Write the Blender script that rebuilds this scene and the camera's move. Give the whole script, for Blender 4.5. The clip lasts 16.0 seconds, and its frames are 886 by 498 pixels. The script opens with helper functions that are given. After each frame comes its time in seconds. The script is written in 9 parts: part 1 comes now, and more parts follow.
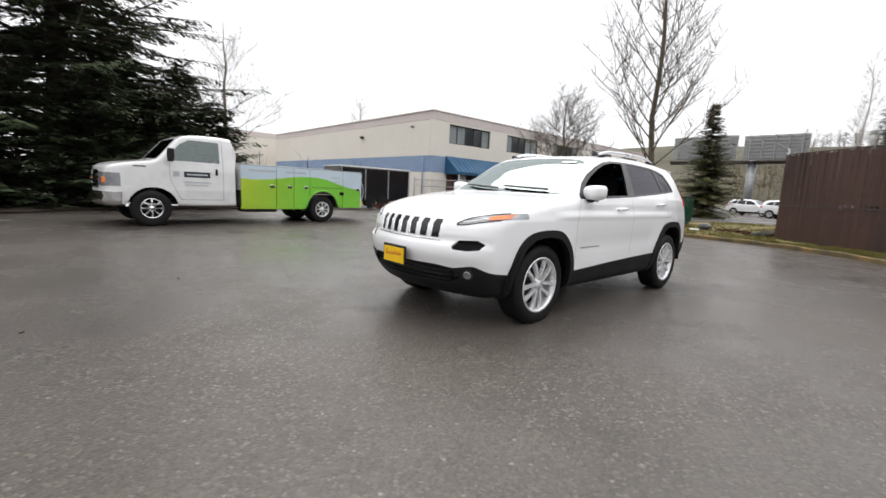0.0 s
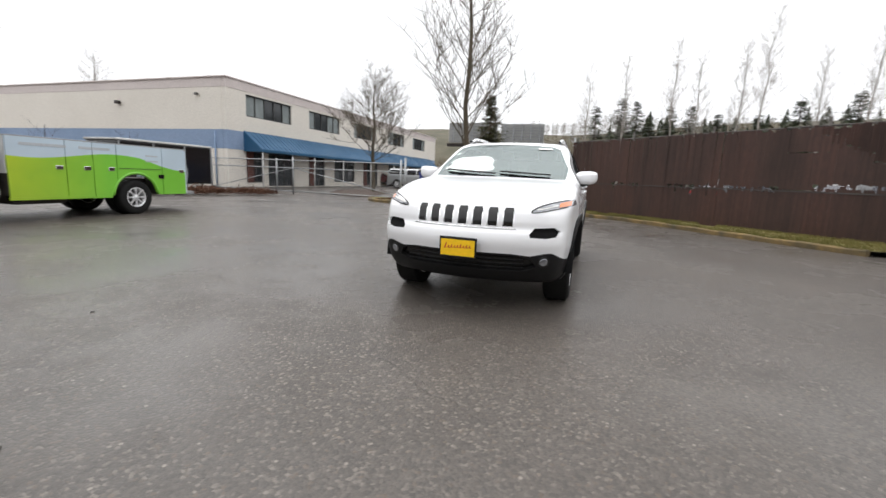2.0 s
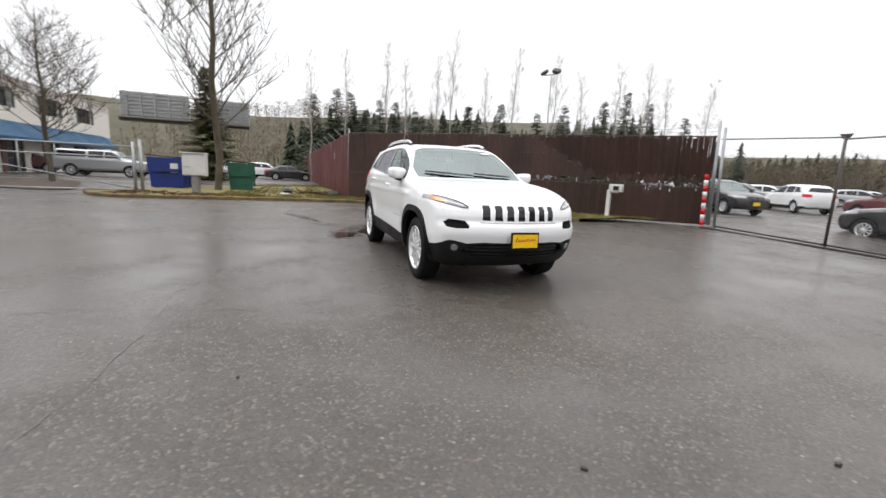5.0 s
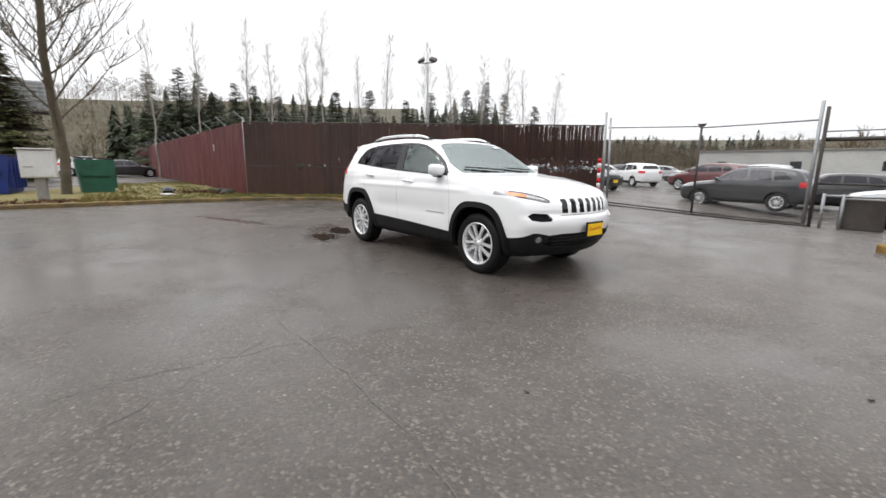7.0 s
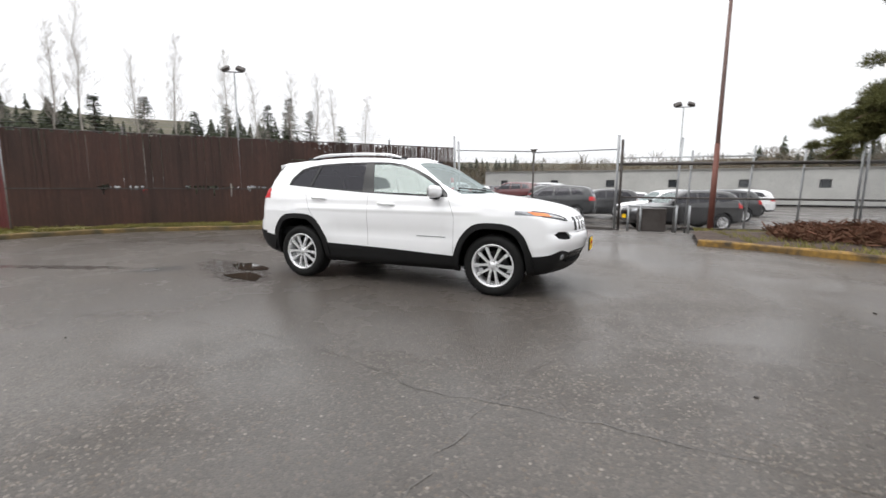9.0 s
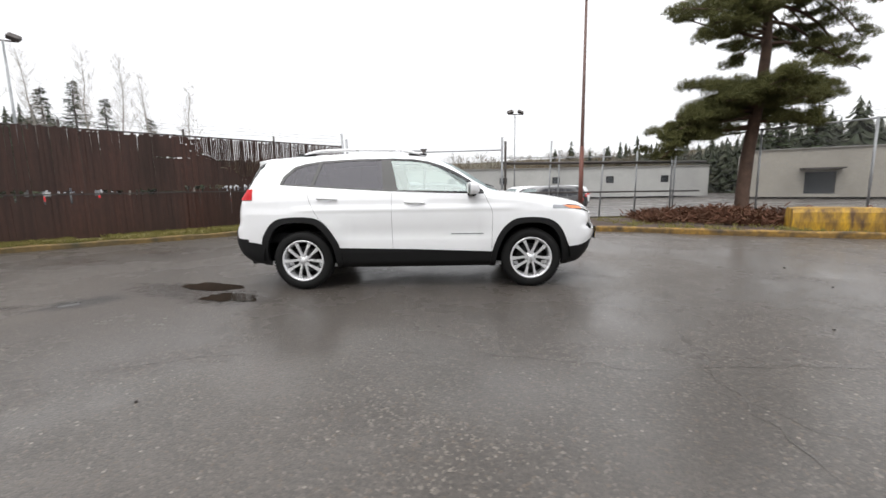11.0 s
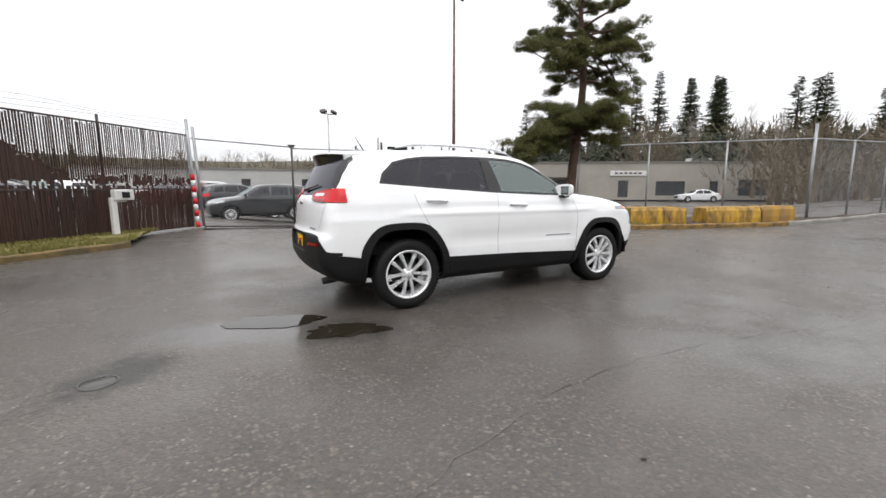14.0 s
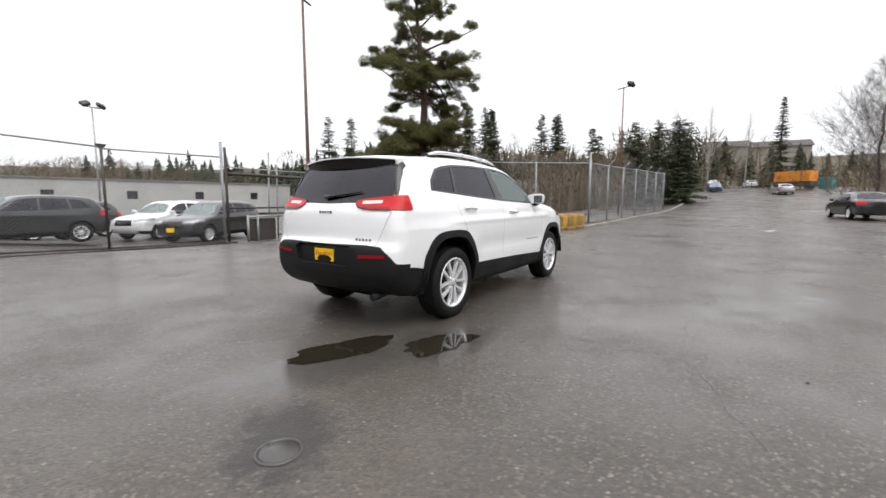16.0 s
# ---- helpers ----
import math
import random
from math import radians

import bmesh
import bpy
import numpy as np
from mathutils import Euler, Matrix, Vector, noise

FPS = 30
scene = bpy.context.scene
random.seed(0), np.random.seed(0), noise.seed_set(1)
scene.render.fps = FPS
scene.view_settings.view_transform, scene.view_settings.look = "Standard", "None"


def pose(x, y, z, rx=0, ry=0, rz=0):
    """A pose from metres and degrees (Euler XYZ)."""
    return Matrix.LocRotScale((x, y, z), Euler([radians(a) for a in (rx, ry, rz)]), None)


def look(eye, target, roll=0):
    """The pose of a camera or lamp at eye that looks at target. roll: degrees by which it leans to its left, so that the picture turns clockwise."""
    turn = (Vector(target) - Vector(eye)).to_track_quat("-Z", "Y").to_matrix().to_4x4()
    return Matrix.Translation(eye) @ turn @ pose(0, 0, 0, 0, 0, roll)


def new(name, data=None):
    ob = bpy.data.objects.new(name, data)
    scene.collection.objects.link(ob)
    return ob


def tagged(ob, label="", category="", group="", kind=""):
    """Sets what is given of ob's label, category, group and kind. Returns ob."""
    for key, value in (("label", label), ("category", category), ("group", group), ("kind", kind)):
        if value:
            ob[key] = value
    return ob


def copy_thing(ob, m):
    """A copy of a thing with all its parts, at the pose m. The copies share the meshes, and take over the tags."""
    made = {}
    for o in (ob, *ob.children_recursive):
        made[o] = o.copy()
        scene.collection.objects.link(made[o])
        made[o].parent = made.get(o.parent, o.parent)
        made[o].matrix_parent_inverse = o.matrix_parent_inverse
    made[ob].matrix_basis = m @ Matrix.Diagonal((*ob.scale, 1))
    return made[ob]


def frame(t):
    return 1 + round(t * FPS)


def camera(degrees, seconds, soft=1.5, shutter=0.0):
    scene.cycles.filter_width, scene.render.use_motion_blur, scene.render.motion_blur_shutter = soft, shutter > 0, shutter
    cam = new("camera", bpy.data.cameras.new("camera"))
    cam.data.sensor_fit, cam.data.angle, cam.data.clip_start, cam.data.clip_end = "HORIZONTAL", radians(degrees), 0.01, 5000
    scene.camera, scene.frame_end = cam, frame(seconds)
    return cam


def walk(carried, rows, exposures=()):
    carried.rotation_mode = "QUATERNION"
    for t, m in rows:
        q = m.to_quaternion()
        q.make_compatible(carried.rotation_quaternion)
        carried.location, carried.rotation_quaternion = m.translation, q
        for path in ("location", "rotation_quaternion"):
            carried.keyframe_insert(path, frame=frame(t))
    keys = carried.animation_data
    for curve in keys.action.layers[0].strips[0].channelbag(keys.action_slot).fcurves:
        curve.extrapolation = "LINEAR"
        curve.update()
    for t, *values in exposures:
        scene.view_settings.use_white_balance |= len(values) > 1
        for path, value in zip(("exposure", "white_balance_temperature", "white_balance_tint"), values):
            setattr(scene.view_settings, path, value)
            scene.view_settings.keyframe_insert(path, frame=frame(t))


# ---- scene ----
cam = camera(92.3, 16.0, shutter=0.3)
PATH = [
    (0, (4.476, 2.942, 1.137), (3.138, 1.482, 0.861), 2.8),
    (0.5, (4.879, 2.567, 1.149), (3.365, 1.307, 0.804), 3.1),
    (1, (5.249, 2.121, 1.164), (3.563, 1.097, 0.831), 2.6),
    (1.5, (5.395, 1.513, 1.126), (3.638, 0.625, 0.772), 3.0),
    (2, (5.553, 0.951, 1.108), (3.685, 0.317, 0.781), 2.5),
    (2.5, (5.788, 0.473, 1.107), (3.866, 0.061, 0.741), 2.1),
    (3, (5.956, -0.022, 1.139), (3.979, -0.18, 0.882), 1.7),
    (3.5, (6.059, -0.553, 1.137), (4.081, -0.488, 0.85), 1.4),
    (4, (6.106, -1.104, 1.165), (4.149, -0.836, 0.854), 2.9),
    (4.5, (6.097, -1.676, 1.179), (4.189, -1.161, 0.867), 3.6),
    (5, (5.958, -2.228, 1.168), (4.11, -1.542, 0.829), 2.7),
    (5.2, (5.893, -2.444, 1.169), (4.082, -1.656, 0.853), 1.5),
    (7.3, (4.569, -4.431, 1.222), (3.146, -3.067, 0.882), 0.3),
    (7.5, (4.351, -4.548, 1.197), (3.018, -3.086, 0.898), -0.4),
    (8, (3.821, -4.808, 1.191), (2.672, -3.203, 0.871), -0.9),
    (8.5, (3.287, -5.107, 1.207), (2.301, -3.391, 0.922), 0.4),
    (9, (2.759, -5.401, 1.225), (1.959, -3.59, 0.938), 0.2),
    (9.2, (2.533, -5.455, 1.176), (1.828, -3.608, 0.871), -1.6),
    (11.3, (0.044, -5.877, 1.201), (0.128, -3.9, 0.905), -0.7),
    (11.5, (-0.226, -5.75, 1.188), (-0.046, -3.786, 0.855), -0.8),
    (12, (-0.822, -5.729, 1.212), (-0.444, -3.783, 0.942), -0.3),
    (12.5, (-1.397, -5.573, 1.221), (-0.873, -3.669, 0.908), -1.0),
    (13, (-1.97, -5.336, 1.238), (-1.275, -3.482, 0.957), -0.8),
    (13.5, (-2.522, -5.032, 1.214), (-1.64, -3.261, 0.927), -0.8),
    (14, (-3.033, -4.719, 1.214), (-2.092, -2.978, 0.926), -0.0),
    (14.5, (-3.545, -4.386, 1.216), (-2.355, -2.813, 0.886), -0.7),
    (15, (-4.007, -3.979, 1.179), (-2.704, -2.495, 0.862), -1.5),
    (15.5, (-4.473, -3.616, 1.182), (-2.974, -2.317, 0.923), 1.5),
    (16, (-4.852, -3.139, 1.155), (-3.208, -2.022, 0.929), 0.0),
]
walk(cam, [(t, look(eye, target, roll)) for t, eye, target, roll in PATH])

# ---- overcast daylight ----
world = bpy.data.worlds.new("overcast_sky")
scene.world = world
world.use_nodes = True
wn, wl = world.node_tree.nodes, world.node_tree.links
wn.clear()
SUN_EL, SUN_ROT = radians(38), radians(200)


def wnode(kind, **props):
    n = wn.new(kind)
    for k, v in props.items():
        n.inputs[k].default_value = v
    return n


coord = wn.new("ShaderNodeTexCoord")
sep = wn.new("ShaderNodeSeparateXYZ")
wl.new(coord.outputs["Generated"], sep.inputs[0])
# luminance rises from the horizon to the zenith, as under a closed cloud deck
ramp = wn.new("ShaderNodeMapRange")
ramp.inputs["From Min"].default_value, ramp.inputs["From Max"].default_value = 0.0, 1.0
ramp.inputs["To Min"].default_value, ramp.inputs["To Max"].default_value = 1.05, 2.3
steep = wn.new("ShaderNodeMath")
steep.operation, steep.inputs[1].default_value, steep.use_clamp = "POWER", 1.9, True
wl.new(sep.outputs["Z"], steep.inputs[0])
wl.new(steep.outputs[0], ramp.inputs["Value"])
cloud = wnode("ShaderNodeTexNoise", Scale=2.2, Detail=4.0, Roughness=0.55)
wl.new(coord.outputs["Generated"], cloud.inputs["Vector"])
cmap = wn.new("ShaderNodeMapRange")
cmap.inputs["From Min"].default_value, cmap.inputs["From Max"].default_value = 0.3, 0.7
cmap.inputs["To Min"].default_value, cmap.inputs["To Max"].default_value = 0.88, 1.06
wl.new(cloud.outputs["Fac"], cmap.inputs["Value"])
mul = wn.new("ShaderNodeMath")
mul.operation = "MULTIPLY"
wl.new(ramp.outputs[0], mul.inputs[0])
wl.new(cmap.outputs[0], mul.inputs[1])
tint = wn.new("ShaderNodeMix")
tint.data_type = "RGBA"
tint.inputs[6].default_value, tint.inputs[7].default_value = (0.97, 0.975, 1.0, 1), (0.985, 0.985, 1.0, 1)
wl.new(sep.outputs["Z"], tint.inputs[0])
sky = wn.new("ShaderNodeTexSky")
sky.sky_type, sky.sun_disc, sky.sun_elevation, sky.sun_rotation = "NISHITA", False, SUN_EL, SUN_ROT
deck = wn.new("ShaderNodeBackground")
wl.new(tint.outputs[2], deck.inputs["Color"])
wl.new(mul.outputs[0], deck.inputs["Strength"])
clear = wnode("ShaderNodeBackground", Strength=0.05)
wl.new(sky.outputs[0], clear.inputs["Color"])
both = wnode("ShaderNodeMixShader", Fac=0.06)
wout = wn.new("ShaderNodeOutputWorld")
wl.new(deck.outputs[0], both.inputs[1])
wl.new(clear.outputs[0], both.inputs[2])
wl.new(both.outputs[0], wout.inputs["Surface"])

sun = new("sun", bpy.data.lights.new("sun", "SUN"))
sun.data.energy, sun.data.angle, sun.data.color = 1.05, radians(40), (1.0, 0.98, 0.95)
sun.matrix_world = look((-6, -12, 20), (0, 0, 0))
scene.view_settings.exposure = 0.24

# ---- materials ----
def tree_of(name):
    m = bpy.data.materials.new(name)
    m.use_nodes = True
    nt = m.node_tree
    return m, nt, nt.nodes["Principled BSDF"]


def nd(nt, kind, **ins):
    n = nt.nodes.new(kind)
    for k, v in ins.items():
        n.inputs[k.replace("_", " ")].default_value = v
    return n


def mixc(nt, fac, a, b, blend="MIX"):
    n = nt.nodes.new("ShaderNodeMix")
    n.data_type, n.blend_type = "RGBA", blend
    for sock, v in ((n.inputs[0], fac), (n.inputs[6], a), (n.inputs[7], b)):
        if isinstance(v, bpy.types.NodeSocket):
            nt.links.new(v, sock)
        else:
            sock.default_value = v if not isinstance(v, tuple) else (*v[:3], 1)
    return n.outputs[2]


def rng(nt, src, a, b, lo, hi):
    n = nt.nodes.new("ShaderNodeMapRange")
    for k, v in (("From Min", a), ("From Max", b), ("To Min", lo), ("To Max", hi)):
        n.inputs[k].default_value = v
    nt.links.new(src, n.inputs["Value"])
    return n.outputs[0]


def noise_of(nt, scale, detail=3.0, rough=0.6, vec=None, stretch=None):
    n = nd(nt, "ShaderNodeTexNoise", Scale=scale, Detail=detail, Roughness=rough)
    if vec is None:
        vec = nt.nodes.new("ShaderNodeNewGeometry").outputs["Position"]
    if stretch:
        mp = nt.nodes.new("ShaderNodeMapping")
        mp.inputs["Scale"].default_value = stretch
        nt.links.new(vec, mp.inputs["Vector"])
        vec = mp.outputs[0]
    nt.links.new(vec, n.inputs["Vector"])
    return n.outputs["Fac"]


def bump_of(nt, bsdf, src, strength, dist):
    b = nd(nt, "ShaderNodeBump", Strength=strength, Distance=dist)
    nt.links.new(src, b.inputs["Height"])
    nt.links.new(b.outputs[0], bsdf.inputs["Normal"])


def surface(name, col, dark, rough=0.6, metal=0.0, big=1.5, small=30.0, bump=0.2, dist=0.004, rvar=0.12, vary=0.0, stretch=None, coat=0.0, spec=0.5):
    """A general surface: two colours mixed by coarse and fine noise, with roughness change and fine relief."""
    m, nt, b = tree_of(name)
    n1, n2 = noise_of(nt, big, 4, 0.6, None, stretch), noise_of(nt, small, 3, 0.6, None, stretch)
    c = mixc(nt, rng(nt, n1, 0.35, 0.68, 0, 1), tuple(col), tuple(dark))
    c = mixc(nt, rng(nt, n2, 0.3, 0.7, 0, 0.55), c, tuple(v * 0.72 for v in dark))
    if vary:
        info = nt.nodes.new("ShaderNodeObjectInfo")
        h = nt.nodes.new("ShaderNodeHueSaturation")
        nt.links.new(rng(nt, info.outputs["Random"], 0, 1, 1 - vary, 1 + vary), h.inputs["Value"])
        nt.links.new(c, h.inputs["Color"])
        c = h.outputs[0]
    nt.links.new(c, b.inputs["Base Color"])
    nt.links.new(rng(nt, n1, 0.3, 0.7, max(0.02, rough - rvar), min(1, rough + rvar)), b.inputs["Roughness"])
    b.inputs["Metallic"].default_value = metal
    b.inputs["Coat Weight"].default_value = coat
    b.inputs["Coat Roughness"].default_value = 0.05
    b.inputs["Specular IOR Level"].default_value = spec
    if bump:
        bump_of(nt, b, n2, bump, dist)
    return m


def paint(name, col, rough=0.25, flake=0.0, dirt=0.12):
    """Clear-coated car paint with a little road film on it."""
    m, nt, b = tree_of(name)
    n = noise_of(nt, 3.0, 5, 0.65)
    fine = noise_of(nt, 60.0, 2)
    c = mixc(nt, rng(nt, n, 0.4, 0.8, 0, dirt), tuple(col), (0.25, 0.24, 0.22))
    c = mixc(nt, rng(nt, fine, 0.45, 0.8, 0, dirt * 0.35), c, (0.3, 0.29, 0.27))
    nt.links.new(c, b.inputs["Base Color"])
    b.inputs["Roughness"].default_value, b.inputs["Metallic"].default_value = rough, flake
    b.inputs["Coat Weight"].default_value = 0.8
    nt.links.new(rng(nt, n, 0.3, 0.8, 0.03, 0.16), b.inputs["Coat Roughness"])
    return m


def glassy(name, col, alpha=1.0, rough=0.02, spec=0.5):
    """Dark tinted glass seen against a dim cabin: a clear part and a tinted part."""
    m, nt, b = tree_of(name)
    n = noise_of(nt, 6.0, 3)
    nt.links.new(mixc(nt, rng(nt, n, 0.3, 0.7, 0, 0.4), tuple(col), tuple(v * 0.7 for v in col)), b.inputs["Base Color"])
    b.inputs["Roughness"].default_value = rough
    b.inputs["Specular IOR Level"].default_value = spec
    if alpha < 1:
        b.inputs["Transmission Weight"].default_value = 1 - alpha
        b.inputs["IOR"].default_value = 1.45
    return m


def pane_mat(name, tint, weight, sheen=(1.0, 1.0, 1.0)):
    """Thin window glass: lets tinted light straight through and mirrors the sky by its Fresnel gloss."""
    m = bpy.data.materials.new(name)
    m.use_nodes = True
    nt = m.node_tree
    nt.nodes.clear()
    tr = nd(nt, "ShaderNodeBsdfTransparent", Color=(*tint, 1))
    gl = nd(nt, "ShaderNodeBsdfGlossy", Roughness=0.02)
    n = noise_of(nt, 9.0, 3)
    nt.links.new(mixc(nt, rng(nt, n, 0.35, 0.7, 0, 0.12), sheen, tuple(v * 0.9 for v in sheen)), gl.inputs["Color"])
    fr = nd(nt, "ShaderNodeFresnel", IOR=1.5)
    mx = nt.nodes.new("ShaderNodeMixShader")
    nt.links.new(rng(nt, fr.outputs[0], 0, 1, weight, 0.7), mx.inputs["Fac"])
    nt.links.new(tr.outputs[0], mx.inputs[1])
    nt.links.new(gl.outputs[0], mx.inputs[2])
    out = nt.nodes.new("ShaderNodeOutputMaterial")
    nt.links.new(mx.outputs[0], out.inputs["Surface"])
    return m


def asphalt_mat(name="wet_asphalt", wet=1.0):
    """Brown-grey chip asphalt under a thin film of rain water."""
    m, nt, b = tree_of(name)
    pos = nt.nodes.new("ShaderNodeNewGeometry").outputs["Position"]
    patch = noise_of(nt, 0.16, 5, 0.6, pos)
    mid = noise_of(nt, 0.9, 4, 0.65, pos)
    worn = noise_of(nt, 0.45, 6, 0.7, pos)
    grit = noise_of(nt, 55.0, 3, 0.7, pos)
    vor = nd(nt, "ShaderNodeTexVoronoi", Scale=66.0, Randomness=1.0)
    nt.links.new(pos, vor.inputs["Vector"])
    hue = nt.nodes.new("ShaderNodeSeparateColor")
    nt.links.new(vor.outputs["Color"], hue.inputs[0])
    c = mixc(nt, rng(nt, patch, 0.35, 0.65, 0, 1), (0.104, 0.087, 0.073), (0.062, 0.053, 0.046))
    c = mixc(nt, rng(nt, mid, 0.35, 0.7, 0, 0.45), c, (0.054, 0.048, 0.043))
    c = mixc(nt, rng(nt, hue.outputs[0], 0.0, 1.0, 0.0, 0.6), c, (0.025, 0.0225, 0.02))
    # pale and rusty stones in the mix, bared where the binder has worn off
    pale = nt.nodes.new("ShaderNodeMath")
    pale.operation = "MULTIPLY"
    nt.links.new(rng(nt, hue.outputs[1], 0.82, 0.98, 0, 0.62), pale.inputs[0])
    nt.links.new(rng(nt, worn, 0.38, 0.6, 0.2, 1.0), pale.inputs[1])
    c = mixc(nt, pale.outputs[0], c, (0.22, 0.192, 0.163))
    chips = nd(nt, "ShaderNodeTexVoronoi", Scale=34.0, Randomness=1.0)
    nt.links.new(pos, chips.inputs["Vector"])
    tone = nt.nodes.new("ShaderNodeSeparateColor")
    nt.links.new(chips.outputs["Color"], tone.inputs[0])
    small = nt.nodes.new("ShaderNodeMath")
    small.operation = "MULTIPLY"
    nt.links.new(rng(nt, tone.outputs[0], 0.955, 0.99, 0, 0.6), small.inputs[0])
    nt.links.new(rng(nt, chips.outputs["Distance"], 0.34, 0.26, 0, 1), small.inputs[1])
    c = mixc(nt, small.outputs[0], c, (0.29, 0.255, 0.22))
    c = mixc(nt, rng(nt, hue.outputs[2], 0.94, 0.98, 0, 0.4), c, (0.12, 0.088, 0.062))
    # soaked hollows round the manhole and the puddles
    soak = None
    edge = noise_of(nt, 6.0, 6, 0.75, pos)
    for x, y, rx, ry, turn in ((-3.66, -1.38, 0.42, 0.26, 50), (-2.85, -0.85, 0.95, 0.32, -20), (-2.15, -1.2, 0.6, 0.34, -20), (-5.2, -1.9, 1.2, 0.16, 20)):
        mp = nt.nodes.new("ShaderNodeMapping")
        mp.vector_type = "TEXTURE"
        mp.inputs["Location"].default_value, mp.inputs["Rotation"].default_value, mp.inputs["Scale"].default_value = (x, y, 0), (0, 0, radians(turn)), (rx, ry, 1)
        nt.links.new(pos, mp.inputs["Vector"])
        ln = nt.nodes.new("ShaderNodeVectorMath")
        ln.operation = "LENGTH"
        nt.links.new(mp.outputs[0], ln.inputs[0])
        ad = nt.nodes.new("ShaderNodeMath")
        ad.operation = "MULTIPLY_ADD"
        nt.links.new(edge, ad.inputs[0])
        ad.inputs[1].default_value = 2.6
        nt.links.new(ln.outputs["Value"], ad.inputs[2])
        one = rng(nt, ad.outputs[0], 2.45, 1.95, 0, 1)
        if turn == 50:
            broken = one
        elif soak is None:
            soak = one
        else:
            mx = nt.nodes.new("ShaderNodeMath")
            mx.operation = "MAXIMUM"
            nt.links.new(soak, mx.inputs[0])
            nt.links.new(one, mx.inputs[1])
            soak = mx.outputs[0]
    c = mixc(nt, rng(nt, soak, 0, 1, 0, 0.55), c, (0.03, 0.027, 0.024))
    c = mixc(nt, rng(nt, broken, 0, 1, 0, 0.75), c, (0.017, 0.0155, 0.014))
    nt.links.new(c, b.inputs["Base Color"])
    nt.links.new(rng(nt, mid, 0.3, 0.7, 0.5, 0.66), b.inputs["Roughness"])
    b.inputs["Specular IOR Level"].default_value = 0.35
    # the film of water: closed in the hollows, broken on the worn stretches
    film = mixc(nt, rng(nt, worn, 0.38, 0.62, 0, 0.75), rng(nt, patch, 0.36, 0.6, 0.3, 0.85), (0.16, 0.16, 0.16))
    film = mixc(nt, soak, film, (1.0, 1.0, 1.0))
    film = mixc(nt, broken, film, (0.3, 0.3, 0.3))
    nt.links.new(film, b.inputs["Coat Weight"])
    nt.links.new(mixc(nt, soak, rng(nt, worn, 0.35, 0.65, 0.15, 0.36), (0.045, 0.045, 0.045)), b.inputs["Coat Roughness"])
    b.inputs["Coat IOR"].default_value = 1.38
    ripple = nd(nt, "ShaderNodeBump", Strength=0.22, Distance=0.003)
    nt.links.new(grit, ripple.inputs["Height"])
    nt.links.new(ripple.outputs[0], b.inputs["Coat Normal"])
    add = nt.nodes.new("ShaderNodeMath")
    add.operation = "MULTIPLY_ADD"
    nt.links.new(vor.outputs["Distance"], add.inputs[0])
    add.inputs[1].default_value = -0.8
    nt.links.new(grit, add.inputs[2])
    bump_of(nt, b, add.outputs[0], 0.7, 0.006)
    return m


def leaf_mat(name, col, col2, rough=0.55):
    m, nt, b = tree_of(name)
    geo = nt.nodes.new("ShaderNodeNewGeometry")
    c = mixc(nt, geo.outputs["Random Per Island"], tuple(col), tuple(col2))
    n = noise_of(nt, 0.8, 3)
    c = mixc(nt, rng(nt, n, 0.35, 0.7, 0, 0.6), c, tuple(v * 0.55 for v in col))
    nt.links.new(c, b.inputs["Base Color"])
    b.inputs["Roughness"].default_value = rough
    b.inputs["Specular IOR Level"].default_value = 0.12
    return m


ASPHALT = asphalt_mat()
WHITE_PAINT = paint("white_car_paint", (0.88, 0.885, 0.9), dirt=0.04)
BLACK_PLASTIC = surface("black_plastic_trim", (0.011, 0.011, 0.012), (0.008, 0.008, 0.0085), 0.55, small=90, bump=0.15, dist=0.001, spec=0.3)
GLOSS_BLACK = surface("gloss_black", (0.012, 0.012, 0.013), (0.008, 0.008, 0.008), 0.15, rvar=0.05, bump=0)
RUBBER = surface("tyre_rubber", (0.011, 0.011, 0.011), (0.007, 0.007, 0.007), 0.7, small=80, bump=0.3, spec=0.25)
ALLOY = surface("bright_alloy", (0.88, 0.885, 0.9), (0.82, 0.825, 0.84), 0.28, metal=0.45, bump=0)
CHROME = surface("chrome", (0.85, 0.86, 0.87), (0.8, 0.8, 0.81), 0.1, metal=1.0, rvar=0.04, bump=0)
DARK_METAL = surface("dark_brake_metal", (0.045, 0.045, 0.045), (0.025, 0.025, 0.025), 0.5, metal=0.5)
CABIN = surface("dark_cabin_cloth", (0.012, 0.012, 0.013), (0.009, 0.009, 0.009), 0.9, spec=0.1)
WINDSHIELD = pane_mat("windscreen_glass", (0.42, 0.5, 0.5), 0.25, (0.74, 0.83, 0.82))
DOOR_GLASS = pane_mat("door_glass", (0.27, 0.35, 0.34), 0.13, (0.8, 0.9, 0.88))
PRIVACY = pane_mat("privacy_glass", (0.05, 0.053, 0.058), 0.02, (0.88, 0.87, 0.95))
LAMP_CLEAR = surface("headlamp_lens", (0.42, 0.43, 0.45), (0.24, 0.25, 0.27), 0.12, metal=0.3, big=9, bump=0, coat=1.0)
LAMP_RED = surface("red_tail_lens", (0.62, 0.008, 0.014), (0.5, 0.006, 0.01), 0.45, bump=0, coat=0.1, spec=0.3)
LAMP_AMBER = surface("amber_lens", (0.85, 0.24, 0.04), (0.7, 0.17, 0.03), 0.2, bump=0, coat=1.0)
